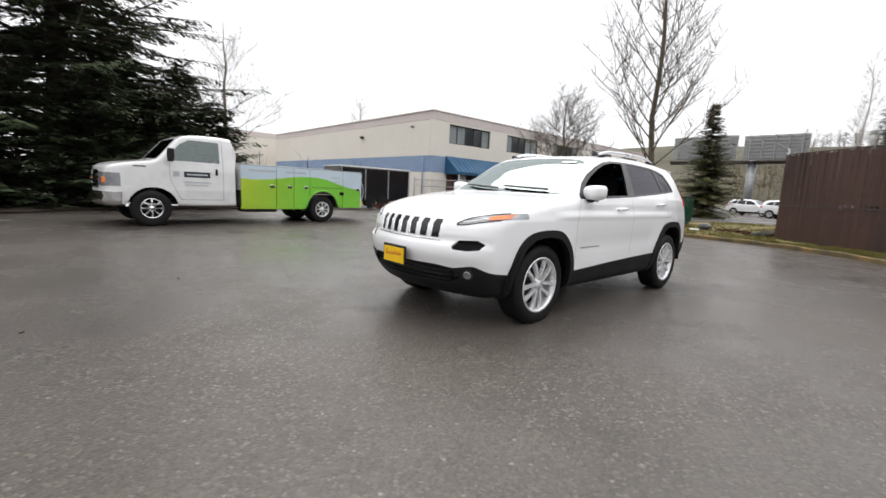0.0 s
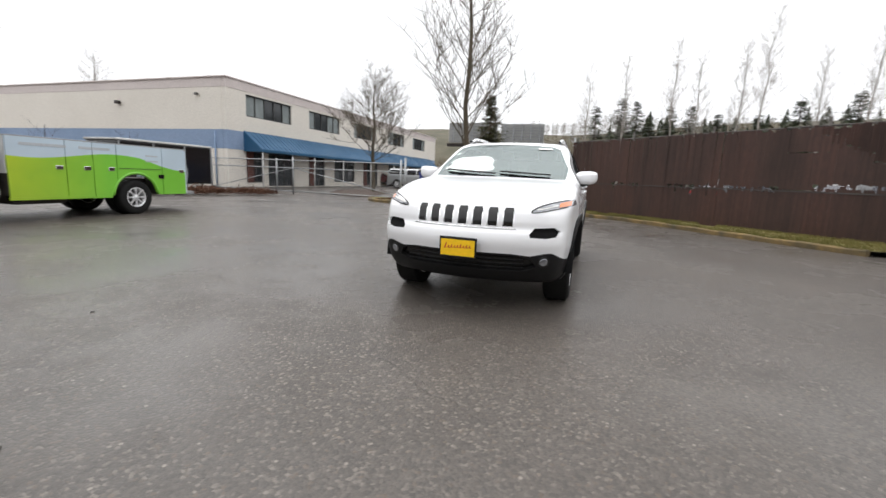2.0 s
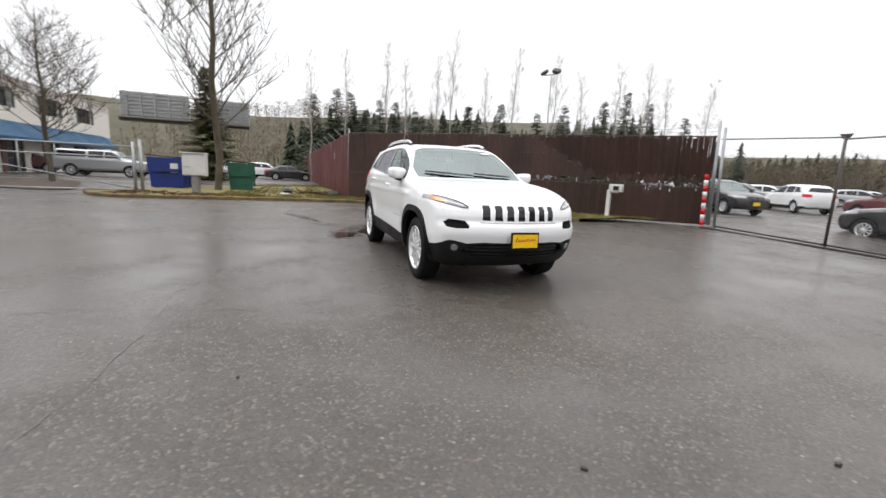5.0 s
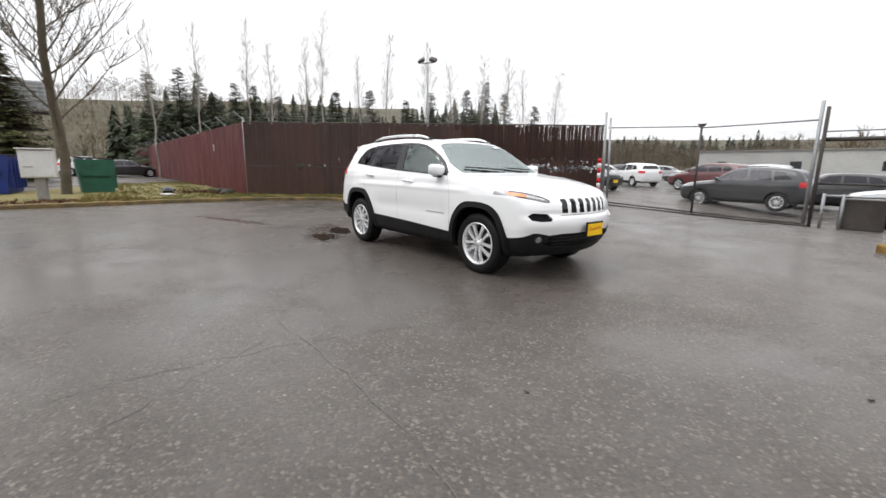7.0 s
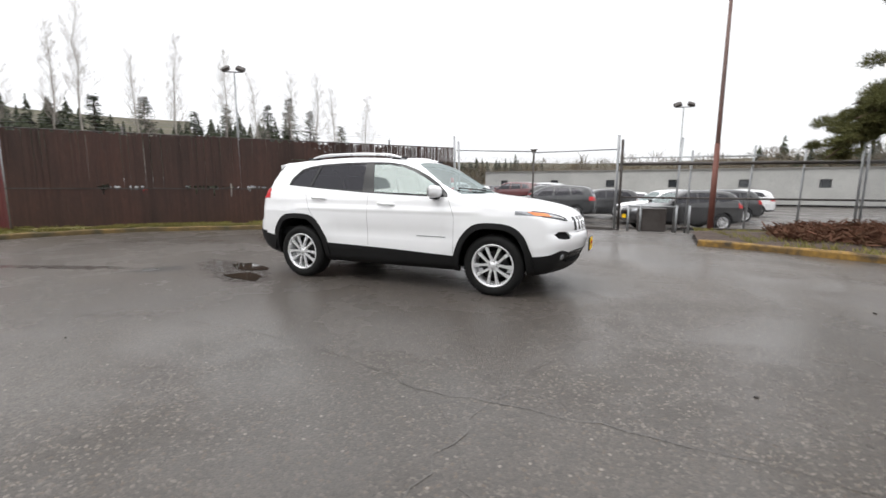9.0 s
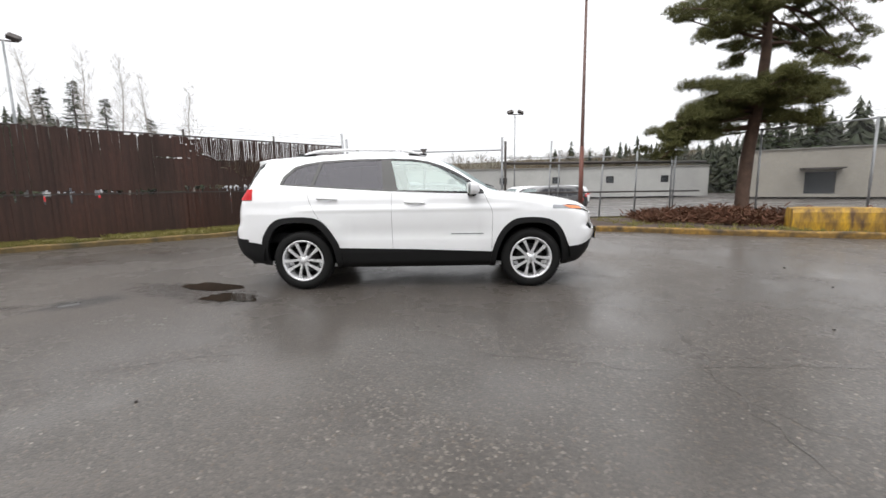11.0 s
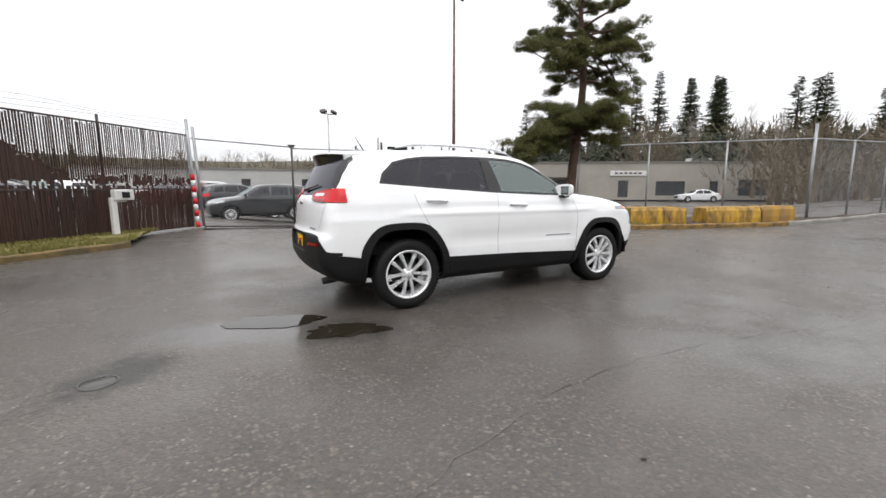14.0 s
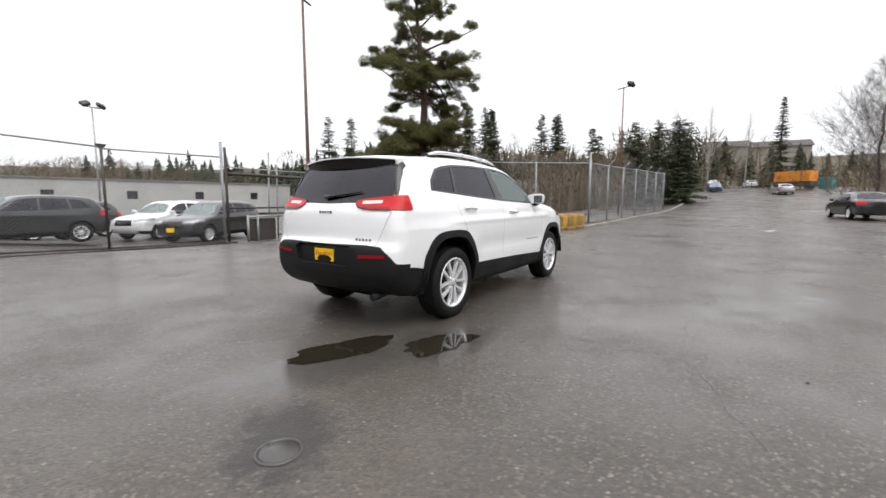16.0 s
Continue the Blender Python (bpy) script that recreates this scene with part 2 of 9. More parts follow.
LAMP_DARK = surface("dark_red_reflector", (0.3, 0.006, 0.012), (0.22, 0.004, 0.008), 0.25, bump=0, coat=0.6)
SEAM_GREY = surface("shadowed_panel_gap", (0.2, 0.2, 0.205), (0.15, 0.15, 0.155), 0.8, bump=0)
YELLOW_CARD = surface("yellow_card", (1.0, 0.63, 0.003), (0.96, 0.58, 0.003), 0.5, bump=0)
RED_INK = surface("red_ink", (0.55, 0.03, 0.02), (0.5, 0.02, 0.02), 0.5, bump=0)
GALV = surface("galvanised_steel", (0.42, 0.43, 0.44), (0.3, 0.31, 0.32), 0.5, metal=0.6, small=40, bump=0.1)
WIRE = surface("chain_link_wire", (0.33, 0.34, 0.35), (0.22, 0.22, 0.23), 0.5, metal=0.5, bump=0)
SLAT = surface("brown_fence_slat", (0.068, 0.027, 0.018), (0.036, 0.018, 0.013), 0.6, big=0.9, small=18, vary=0.16, stretch=(1, 1, 0.35))
SLAT_RED = surface("red_fence_slat", (0.16, 0.024, 0.026), (0.1, 0.017, 0.018), 0.5, big=2.0, small=25, vary=0.15, stretch=(1, 1, 0.25))
CONCRETE = surface("worn_concrete", (0.3, 0.29, 0.27), (0.2, 0.19, 0.17), 0.8, small=25, bump=0.4)
YELLOW_CONC = surface("worn_yellow_painted_concrete", (0.36, 0.2, 0.03), (0.06, 0.042, 0.024), 0.7, big=3.4, small=11, stretch=(1.2, 1.2, 1.2), bump=0.4, dist=0.008)
MOSSY_CONC = surface("mossy_yellow_painted_concrete", (0.24, 0.15, 0.045), (0.07, 0.06, 0.034), 0.8, big=2.2, small=11, bump=0.4, dist=0.008)
STUCCO = surface("cream_stucco", (0.82, 0.775, 0.7), (0.77, 0.725, 0.65), 0.85, big=0.25, small=12, bump=0.25)
STUCCO_PINK = surface("pinkish_parapet_stucco", (0.7, 0.63, 0.6), (0.64, 0.57, 0.55), 0.85, big=0.3, small=12, bump=0.25)
STUCCO_BLUE = surface("blue_grey_stucco", (0.28, 0.37, 0.53), (0.24, 0.33, 0.48), 0.85, big=0.3, small=12, bump=0.25)
AWNING = surface("blue_standing_seam_metal", (0.035, 0.14, 0.27), (0.028, 0.11, 0.22), 0.4, metal=0.2, big=0.5)
WIN_GLASS = surface("dark_window_glass", (0.03, 0.035, 0.04), (0.05, 0.055, 0.06), 0.06, big=0.9, small=4, bump=0, rvar=0.04)
WIN_BLIND = surface("closed_window_blind", (0.3, 0.34, 0.34), (0.22, 0.25, 0.25), 0.5)
WIN_FRAME = surface("dark_window_frame", (0.06, 0.06, 0.06), (0.04, 0.04, 0.04), 0.5)
BRICK_RED = surface("red_brown_wall", (0.16, 0.06, 0.045), (0.11, 0.045, 0.035), 0.8)
RUST = surface("rust_brown_painted_steel", (0.2, 0.062, 0.04), (0.12, 0.045, 0.034), 0.6, stretch=(1, 1, 0.3))
RUST_GREY = surface("rust_streaked_grey_steel", (0.17, 0.085, 0.068), (0.13, 0.09, 0.08), 0.6, stretch=(1, 1, 0.2))
DARK_STEEL = surface("weathered_dark_steel", (0.1, 0.09, 0.085), (0.06, 0.05, 0.045), 0.6, metal=0.4)
WHITE_STEEL = surface("white_painted_steel", (0.75, 0.75, 0.74), (0.62, 0.61, 0.58), 0.45, big=1.2)
GRASS = surface("grass_turf", (0.15, 0.15, 0.04), (0.2, 0.15, 0.06), 0.9, big=1.3, small=40, bump=0.8, dist=0.02)
BLADE = leaf_mat("grass_blades", (0.16, 0.17, 0.045), (0.28, 0.22, 0.09))
SOIL = surface("leaf_litter_soil", (0.075, 0.045, 0.03), (0.045, 0.03, 0.022), 0.9, big=2, small=25, bump=0.8, dist=0.03)
BARK = surface("grey_bark", (0.2, 0.165, 0.13), (0.12, 0.1, 0.08), 0.9, big=3, small=25, bump=0.6, dist=0.02)
BARK_BROWN = surface("damp_brown_bark", (0.13, 0.1, 0.07), (0.075, 0.065, 0.042), 0.9, big=3, small=25, bump=0.6, dist=0.02)
BARK_PALE = surface("pale_alder_bark", (0.42, 0.39, 0.35), (0.28, 0.25, 0.22), 0.85, big=2, small=15)
BARK_DARK = surface("dark_conifer_bark", (0.07, 0.05, 0.04), (0.045, 0.032, 0.026), 0.9, big=3, small=25, bump=0.6, dist=0.02)
NEEDLE = leaf_mat("fir_needles", (0.06, 0.082, 0.046), (0.092, 0.112, 0.058))
NEEDLE_PINE = leaf_mat("pine_needles", (0.105, 0.11, 0.04), (0.15, 0.145, 0.058))
NEEDLE_OLIVE = leaf_mat("olive_fir_needles", (0.1, 0.11, 0.048), (0.14, 0.13, 0.06))
NEEDLE_FAR = leaf_mat("far_fir_needles", (0.06, 0.085, 0.044), (0.09, 0.11, 0.058))
TWIG = leaf_mat("bare_brown_twigs", (0.2, 0.155, 0.12), (0.14, 0.11, 0.085), 0.9)
IRON = surface("cast_iron", (0.06, 0.058, 0.055), (0.03, 0.028, 0.026), 0.45, metal=0.5, small=50)
WATER = surface("standing_water", (0.026, 0.021, 0.014), (0.017, 0.014, 0.01), 0.03, rvar=0.015, bump=0)
TAR = surface("dark_tar", (0.062, 0.055, 0.048), (0.072, 0.063, 0.055), 0.45, big=1.1, small=40, coat=0.7)
PATCHED = surface("smooth_asphalt_patch", (0.05, 0.05, 0.049), (0.036, 0.036, 0.036), 0.35, big=0.8, small=70, bump=0.5, dist=0.003)
WHITE_LINE = surface("worn_white_road_paint", (0.55, 0.55, 0.53), (0.3, 0.3, 0.29), 0.6, big=6, small=40)
LID_IRON = surface("worn_wet_lid_iron", (0.085, 0.082, 0.079), (0.055, 0.052, 0.05), 0.35, metal=0.3, small=60, bump=0.3)

# ---- mesh tools ----
def part(name, bm, material, parent=None, label="", smooth=False):
    """One mesh object from a bmesh, under its thing."""
    me = bpy.data.meshes.new(name)
    bm.normal_update()
    bm.to_mesh(me)
    bm.free()
    if smooth:
        me.polygons.foreach_set("use_smooth", [True] * len(me.polygons))
    me.materials.append(material)
    ob = new(name, me)
    ob.parent = parent
    if label:
        tagged(ob, label)
    return ob


def thing(name, m, label, category, group="", kind=""):
    """An Empty at the thing's base."""
    ob = new(name)
    ob.empty_display_size = 0.2
    ob.matrix_world = m
    return tagged(ob, label, category, group, kind)


def solid(name, bm, material, label, category, group="", kind="", smooth=False, m=None):
    """A thing of one mesh."""
    ob = part(name, bm, material, None, "", smooth)
    if m is not None:
        ob.matrix_world = m
    return tagged(ob, label, category, group, kind)


def box(bm, c, s, m=None, bevel=0.0):
    r = bmesh.ops.create_cube(bm, size=1, matrix=Matrix.Translation(c) @ Matrix.Diagonal((*s, 1)))
    vs = r["verts"]
    if bevel:
        es = list({e for v in vs for e in v.link_edges})
        out = bmesh.ops.bevel(bm, geom=es, offset=bevel, segments=2, affect="EDGES", profile=0.5)
        vs = list({v for f in out["faces"] for v in f.verts} | {v for v in vs if v.is_valid})
    if m is not None:
        bmesh.ops.transform(bm, matrix=m, verts=vs)
    return vs


def new_box(c, s, m=None, bevel=0.0):
    bm = bmesh.new()
    box(bm, c, s, m, bevel)
    return bm


def tube(bm, pts, radii, n=6, caps=True):
    """A tapered tube through points."""
    pts = [Vector(p) for p in pts]
    if not hasattr(radii, "__len__"):
        radii = [radii] * len(pts)
    rings, ref = [], None
    for i, p in enumerate(pts):
        d = (pts[min(i + 1, len(pts) - 1)] - pts[max(i - 1, 0)]).normalized()
        if ref is None:
            ref = d.orthogonal().normalized()
        ref = (ref - d * ref.dot(d))
        ref = ref.normalized() if ref.length > 1e-5 else d.orthogonal().normalized()
        o = d.cross(ref)
        rings.append([bm.verts.new(p + radii[i] * (ref * math.cos(a) + o * math.sin(a))) for a in (2 * math.pi * k / n for k in range(n))])
    for a, b in zip(rings, rings[1:]):
        for k in range(n):
            f = bm.faces.new((a[k], a[(k + 1) % n], b[(k + 1) % n], b[k]))
            f.smooth = True
    if caps:
        bm.faces.new(rings[0][::-1])
        bm.faces.new(rings[-1])


def new_tube(pts, radii, n=6):
    bm = bmesh.new()
    tube(bm, pts, radii, n)
    return bm


def lathe(bm, profile, n=32, axis="y", m=None, close=False):
    """Turns (radius, along) pairs round the axis."""
    rings = []
    for r, h in profile:
        ring = []
        for k in range(n):
            a = 2 * math.pi * k / n
            p = {"y": (r * math.cos(a), h, r * math.sin(a)), "z": (r * math.cos(a), r * math.sin(a), h), "x": (h, r * math.cos(a), r * math.sin(a))}[axis]
            p = Vector(p)
            ring.append(bm.verts.new(m @ p if m else p))
        rings.append(ring)
    pairs = list(zip(rings, rings[1:])) + ([(rings[-1], rings[0])] if close else [])
    for a, b in pairs:
        for k in range(n):
            bm.faces.new((a[k], a[(k + 1) % n], b[(k + 1) % n], b[k])).smooth = True
    return rings


def prism(bm, poly, z0, z1, m=None):
    """A flat polygon (x, y) raised from z0 to z1."""
    lo, hi = [bm.verts.new((x, y, z0)) for x, y in poly], [bm.verts.new((x, y, z1)) for x, y in poly]
    bm.faces.new(hi)
    bm.faces.new(lo[::-1])
    for i in range(len(poly)):
        j = (i + 1) % len(poly)
        bm.faces.new((lo[i], lo[j], hi[j], hi[i]))
    if m is not None:
        bmesh.ops.transform(bm, matrix=m, verts=lo + hi)


def smoothstep(a, b, v):
    t = min(1, max(0, (v - a) / (b - a)))
    return t * t * (3 - 2 * t)


def land(x, y):
    """Height of the ground: the car lot lies a little lower, the street climbs away."""
    h = -0.28 * smoothstep(7.0, 12.0, y) * smoothstep(-4.5, 1.5, x) * (1 - smoothstep(60, 90, x))
    h -= 0.2 * smoothstep(10.5, 15.5, y) * smoothstep(-4.5, 1.5, x) * (1 - smoothstep(60, 90, x))
    s = max(0, x - 12)
    up = 0.008 * min(s, 80) + 0.00045 * min(s, 80) ** 2 + 0.01 * max(0, min(s, 400) - 80)
    return h + up * (1 - smoothstep(4.0, 16.0, y)) + 0.015 * math.sin(x * 0.31) * math.sin(y * 0.27 + 1)


def spline(pts, step):
    """Points every step metres along a Catmull-Rom curve."""
    P = [Vector(p) for p in pts]
    P = [2 * P[0] - P[1]] + P + [2 * P[-1] - P[-2]]
    out = []
    for a, b, c, d in zip(P, P[1:], P[2:], P[3:]):
        n = max(1, round((c - b).length / step))
        for i in range(n):
            t = i / n
            out.append(0.5 * (2 * b + (c - a) * t + (2 * a - 5 * b + 4 * c - d) * t * t + (3 * b - a - 3 * c + d) * t ** 3))
    return out + [P[-2]]

# ---- ground ----
def axis_steps(lo, hi, step, far):
    mid = [lo + step * i for i in range(int((hi - lo) / step) + 1)]
    out, d, a = [], step, hi
    while a < far:
        d *= 1.25
        a += d
        out.append(a)
    neg, d, a = [], step, lo
    while a > -far:
        d *= 1.25
        a -= d
        neg.append(a)
    return neg[::-1] + mid + out


gx, gy = axis_steps(-16, 34, 0.5, 1600), axis_steps(-16, 16, 0.5, 1600)
verts = [(x, y, land(x, y)) for x in gx for y in gy]
ny = len(gy)
faces = [(i * ny + j, (i + 1) * ny + j, (i + 1) * ny + j + 1, i * ny + j + 1) for i in range(len(gx) - 1) for j in range(ny - 1)]
gme = bpy.data.meshes.new("ground")
gme.from_pydata(verts, [], faces)
gme.polygons.foreach_set("use_smooth", [True] * len(faces))
gme.materials.append(ASPHALT)
ground = tagged(new("ground", gme), "wet dark grey worn asphalt yard and street", "asphalt", kind="structure")


def strip(name, pts, width, height, material, label, z_of=land, foot=0.06):
    """A kerb: a rounded bar along a curve."""
    bm = bmesh.new()
    rings = []
    for i, p in enumerate(pts):
        d = (pts[min(i + 1, len(pts) - 1)] - pts[max(i - 1, 0)]).normalized()
        o = Vector((-d.y, d.x))
        z = z_of(p.x, p.y)
        h = height * (1 + 0.08 * math.sin(i * 1.7))
        prof = ((-0.5, -foot), (-0.5, h * 0.75), (-0.36, h), (0.36, h), (0.5, h * 0.75), (0.5, -foot))
        rings.append([bm.verts.new((p.x + o.x * a * width, p.y + o.y * a * width, z + b)) for a, b in prof])
    for a, b in zip(rings, rings[1:]):
        for k in range(5):
            bm.faces.new((a[k], b[k], b[k + 1], a[k + 1])).smooth = k in (1, 3)
    bm.faces.new(rings[0])
    bm.faces.new(rings[-1][::-1])
    bmesh.ops.recalc_face_normals(bm, faces=bm.faces)
    return tagged(part(name, bm, material), label, "kerb", kind="structure")


def turf(name, front, back, material, label, rise=0.1, n=14):
    """A raised verge between two curves with the same number of points."""
    bm = bmesh.new()
    rows = []
    for a, b in zip(front, back):
        row = []
        for k in range(n + 1):
            p = a.lerp(b, k / n)
            z = land(p.x, p.y) + rise + 0.05 * noise.noise((p.x * 1.3, p.y * 1.3, 0)) * (k > 0) + 0.05 * math.sin(math.pi * k / n)
            row.append(bm.verts.new((p.x, p.y, z)))
        rows.append(row)
    for a, b in zip(rows, rows[1:]):
        for k in range(n):
            bm.faces.new((a[k], b[k], b[k + 1], a[k + 1])).smooth = True
    bmesh.ops.recalc_face_normals(bm, faces=bm.faces)
    return tagged(part(name, bm, material), label, "verge", kind="structure")


def blades(name, front, back, count, h, seed, label, material=BLADE, rise=0.1):
    """Grass tufts: small bent blades strewn between two curves."""
    rnd = random.Random(seed)
    V, F = [], []
    for _ in range(count):
        i = rnd.randrange(len(front) - 1)
        a, b = front[i].lerp(front[i + 1], rnd.random()), back[i].lerp(back[i + 1], rnd.random())
        p = a.lerp(b, rnd.random() ** 1.3)
        if noise.noise((p.x * 0.9, p.y * 0.9, 3.0)) < -0.25:
            continue
        z = land(p.x, p.y) + rise
        for _ in range(3):
            an, hh, w = rnd.uniform(0, 6.28), h * rnd.uniform(0.4, 1.2), rnd.uniform(0.006, 0.014)
            lx, ly = rnd.uniform(-0.6, 0.6) * hh, rnd.uniform(-0.6, 0.6) * hh
            qx, qy = p.x + rnd.uniform(-0.04, 0.04), p.y + rnd.uniform(-0.04, 0.04)
            k = len(V)
            V += [(qx - w * math.cos(an), qy - w * math.sin(an), z), (qx + w * math.cos(an), qy + w * math.sin(an), z), (qx + lx * 0.4 + w * 0.6, qy + ly * 0.4, z + hh * 0.65), (qx + lx, qy + ly, z + hh)]
            F += [(k, k + 1, k + 2), (k, k + 2, k + 3)]
    me = bpy.data.meshes.new(name)
    me.from_pydata(V, [], F)
    me.materials.append(material)
    return tagged(new(name, me), label, "grass", kind="stuff")


KERB_A = [Vector((*p, 0)) for p in ((-12.6, -8.9), (-11.2, -8.2), (-10.6, -7.2), (-10.5, -5.0), (-10.6, -3.0), (-10.5, -1.2), (-10.2, 0.4), (-9.4, 1.9), (-8.1, 3.1), (-6.8, 4.1), (-5.6, 5.1), (-4.6, 6.0))]
KERB_B = [Vector((*p, 0)) for p in ((4.1, 5.05), (5.0, 4.75), (6.2, 4.05), (8.0, 3.3), (10.2, 2.65), (12.5, 2.1), (15.5, 1.9), (22.0, 1.6), (31.0, 1.0), (46.0, 1.2))]
FENCE_0, FENCE_1 = Vector((-11.95, 0.13, 0)), Vector((-3.5, 9.85, 0))
kA, kB = spline(KERB_A, 0.35), spline(KERB_B, 0.4)
strip("kerb_west", kA, 0.16, 0.12, MOSSY_CONC, "worn yellow-painted kerb with mossy patches along the grass verge")
iY = min(range(len(kB)), key=lambda i: abs(kB[i].x - 13.2))
strip("kerb_east", kB[: iY + 1], 0.16, 0.13, YELLOW_CONC, "worn yellow-painted kerb along the planted island")
strip("kerb_street", kB[iY:], 0.16, 0.12, CONCRETE, "grey concrete kerb along the street fence")
nA = len(kA)
i0 = min(range(nA), key=lambda i: (kA[i] - Vector((-10.3, 0.2, 0))).length)
frontA = kA[i0:]
backA = [FENCE_0.lerp(Vector((-4.3, 9.0, 0)), i / (len(frontA) - 1)) for i in range(len(frontA))]
turf("verge_fence", frontA, backA, GRASS, "mossy grass verge between kerb and brown fence")
blades("grass", frontA, backA, 6500, 0.09, 3, "short patchy wet grass and moss beside the fence")
frontL = kA[: i0 + 1]
backL = [Vector((-13.2 - 12 * math.sin(math.pi * 0.5 * i / i0), -8.6 + 8.6 * i / i0, 0)) for i in range(i0 + 1)]
turf("verge_dumpsters", frontL, backL, GRASS, "muddy grass and leaf litter verge around the dumpsters", rise=0.08)
blades("grass", frontL[len(frontL) // 2:], backL[len(backL) // 2:], 5000, 0.08, 4, "short yellow-green grass beside the red fence")
nB = len(kB)
m31 = min(range(nB), key=lambda i: abs(kB[i].x - 31.5))
frontB = kB[: m31]
edgeB = [Vector(p) for p in ((4.2, 7.2, 0), (5.0, 9.6, 0), (8.8, 9.4, 0), (10.3, 8.1, 0), (12.0, 6.2, 0), (13.7, 4.3, 0), (15.5, 2.45, 0), (31.4, 1.35, 0))]
eB = spline(edgeB, 0.3)
backB = [eB[round(i * (len(eB) - 1) / (len(frontB) - 1))] for i in range(len(frontB))]
turf("island_bed", frontB, backB, SOIL, "bark and leaf litter planting bed inside the yellow kerb", rise=0.09)
blades("grass", frontB[2:16], backB[2:16], 1600, 0.1, 6, "sparse grass around the rusty lamp pole", rise=0.09)
# soil under the big conifers beside the service truck
soilF = spline([Vector(p) for p in ((14, -13.2, 0), (9, -12.6, 0), (5.5, -12.6, 0), (3.5, -13.9, 0), (-1, -14.6, 0), (-5.5, -14.6, 0), (-6.4, -14.4, 0))], 0.5)
soilB = [Vector((p.x * 1.05, -30.0, 0)) for p in soilF]
turf("planting_bed", soilF, soilB, SOIL, "brown leaf litter under the conifers", rise=0.04, n=18)


# ---- marks on the asphalt ----
def blob(name, cx, cy, rx, ry, turn, material, label, category, lift, seed, rough=0.25, n=40):
    bm = bmesh.new()
    vs = []
    for k in range(n):
        a = 2 * math.pi * k / n
        r = 1 + rough * noise.noise((math.cos(a) * 1.7 + seed, math.sin(a) * 1.7, seed * 0.7)) + rough * 0.25 * noise.noise((math.cos(a) * 5 + seed, math.sin(a) * 5, 1))
        x, y = rx * r * math.cos(a), ry * r * math.sin(a)
        c, s = math.cos(turn), math.sin(turn)
        X, Y = cx + c * x - s * y, cy + s * x + c * y
        vs.append(bm.verts.new((X, Y, land(X, Y) + lift)))
    mid = bm.verts.new((cx, cy, land(cx, cy) + lift))
    for k in range(n):
        bm.faces.new((mid, vs[k], vs[(k + 1) % n]))
    return tagged(part(name, bm, material), label, category, kind="structure")


blob("puddle", -2.62, -0.66, 0.42, 0.17, -0.35, WATER, "shallow rain puddle in a dip behind the car", "puddle", 0.005, 2.0, 0.42, 96)
blob("puddle", -2.1, -1.22, 0.36, 0.17, -0.35, WATER, "shallow dark rain puddle beside the rear wheel", "puddle", 0.005, 5.0, 0.36, 96)
blob("planting_bed", -18.6, -12.9, 5.4, 1.7, 0.42, SOIL, "brown mulched planting bed at the yard entrance", "planting bed", 0.03, 3.0, 0.2, 48)


def crack(name, pts, width, seed):
    rnd = random.Random(seed)
    bm = bmesh.new()
    line = spline([Vector((*p, 0)) for p in pts], 0.12)
    rows = []
    for i, p in enumerate(line):
        d = (line[min(i + 1, len(line) - 1)] - line[max(i - 1, 0)]).normalized()
        o = Vector((-d.y, d.x, 0))
        q = p + o * rnd.uniform(-0.035, 0.035)
        w = 0.26 * width * rnd.uniform(0.15, 1.2)
        rows.append([bm.verts.new((v.x, v.y, land(v.x, v.y) + 0.004)) for v in (q - o * w, q + o * w)])
    for a, b in zip(rows, rows[1:]):
        bm.faces.new((a[0], b[0], b[1], a[1]))
    return tagged(part(name, bm, TAR), "dark meandering crack in the wet asphalt", "crack", kind="structure")


crack("crack", ((2.9, -5.0), (2.2, -3.9), (1.6, -3.2), (0.4, -2.9), (-1.2, -2.9), (-2.6, -3.4)), 0.014, 1)
crack("crack", ((5.2, -3.6), (3.2, -3.2), (1.6, -3.2)), 0.012, 2)
crack("crack", ((3.8, 0.6), (2.6, -1.6), (2.0, -4.0), (2.4, -6.6), (1.5, -9.0)), 0.012, 4)
crack("crack", ((5.0, -4.0), (8.0, -3.0), (12.0, -3.4), (17.0, -3.0)), 0.016, 6)
crack("crack", ((-7.5, -1.8), (-5.4, -2.4), (-3.9, -1.7)), 0.014, 7)
# worn white paint
for pts, w in ((((7.7, -10.3), (6.2, -10.5), (5.2, -10.6)), 0.06), (((14.5, -4.2), (15.6, -4.5)), 0.09)):
    bm = bmesh.new()
    line = [Vector((*p, 0)) for p in pts]
    rows = []
    for i, p in enumerate(line):
        d = (line[min(i + 1, len(line) - 1)] - line[max(i - 1, 0)]).normalized()
        o = Vector((-d.y, d.x, 0)) * w
        rows.append([bm.verts.new((v.x, v.y, land(v.x, v.y) + 0.006)) for v in (p - o, p + o)])
    for a, b in zip(rows, rows[1:]):
        bm.faces.new((a[0], b[0], b[1], a[1]))
    tagged(part("paint_mark", bm, WHITE_LINE), "faded short white paint stroke on the asphalt", "road marking", kind="structure")


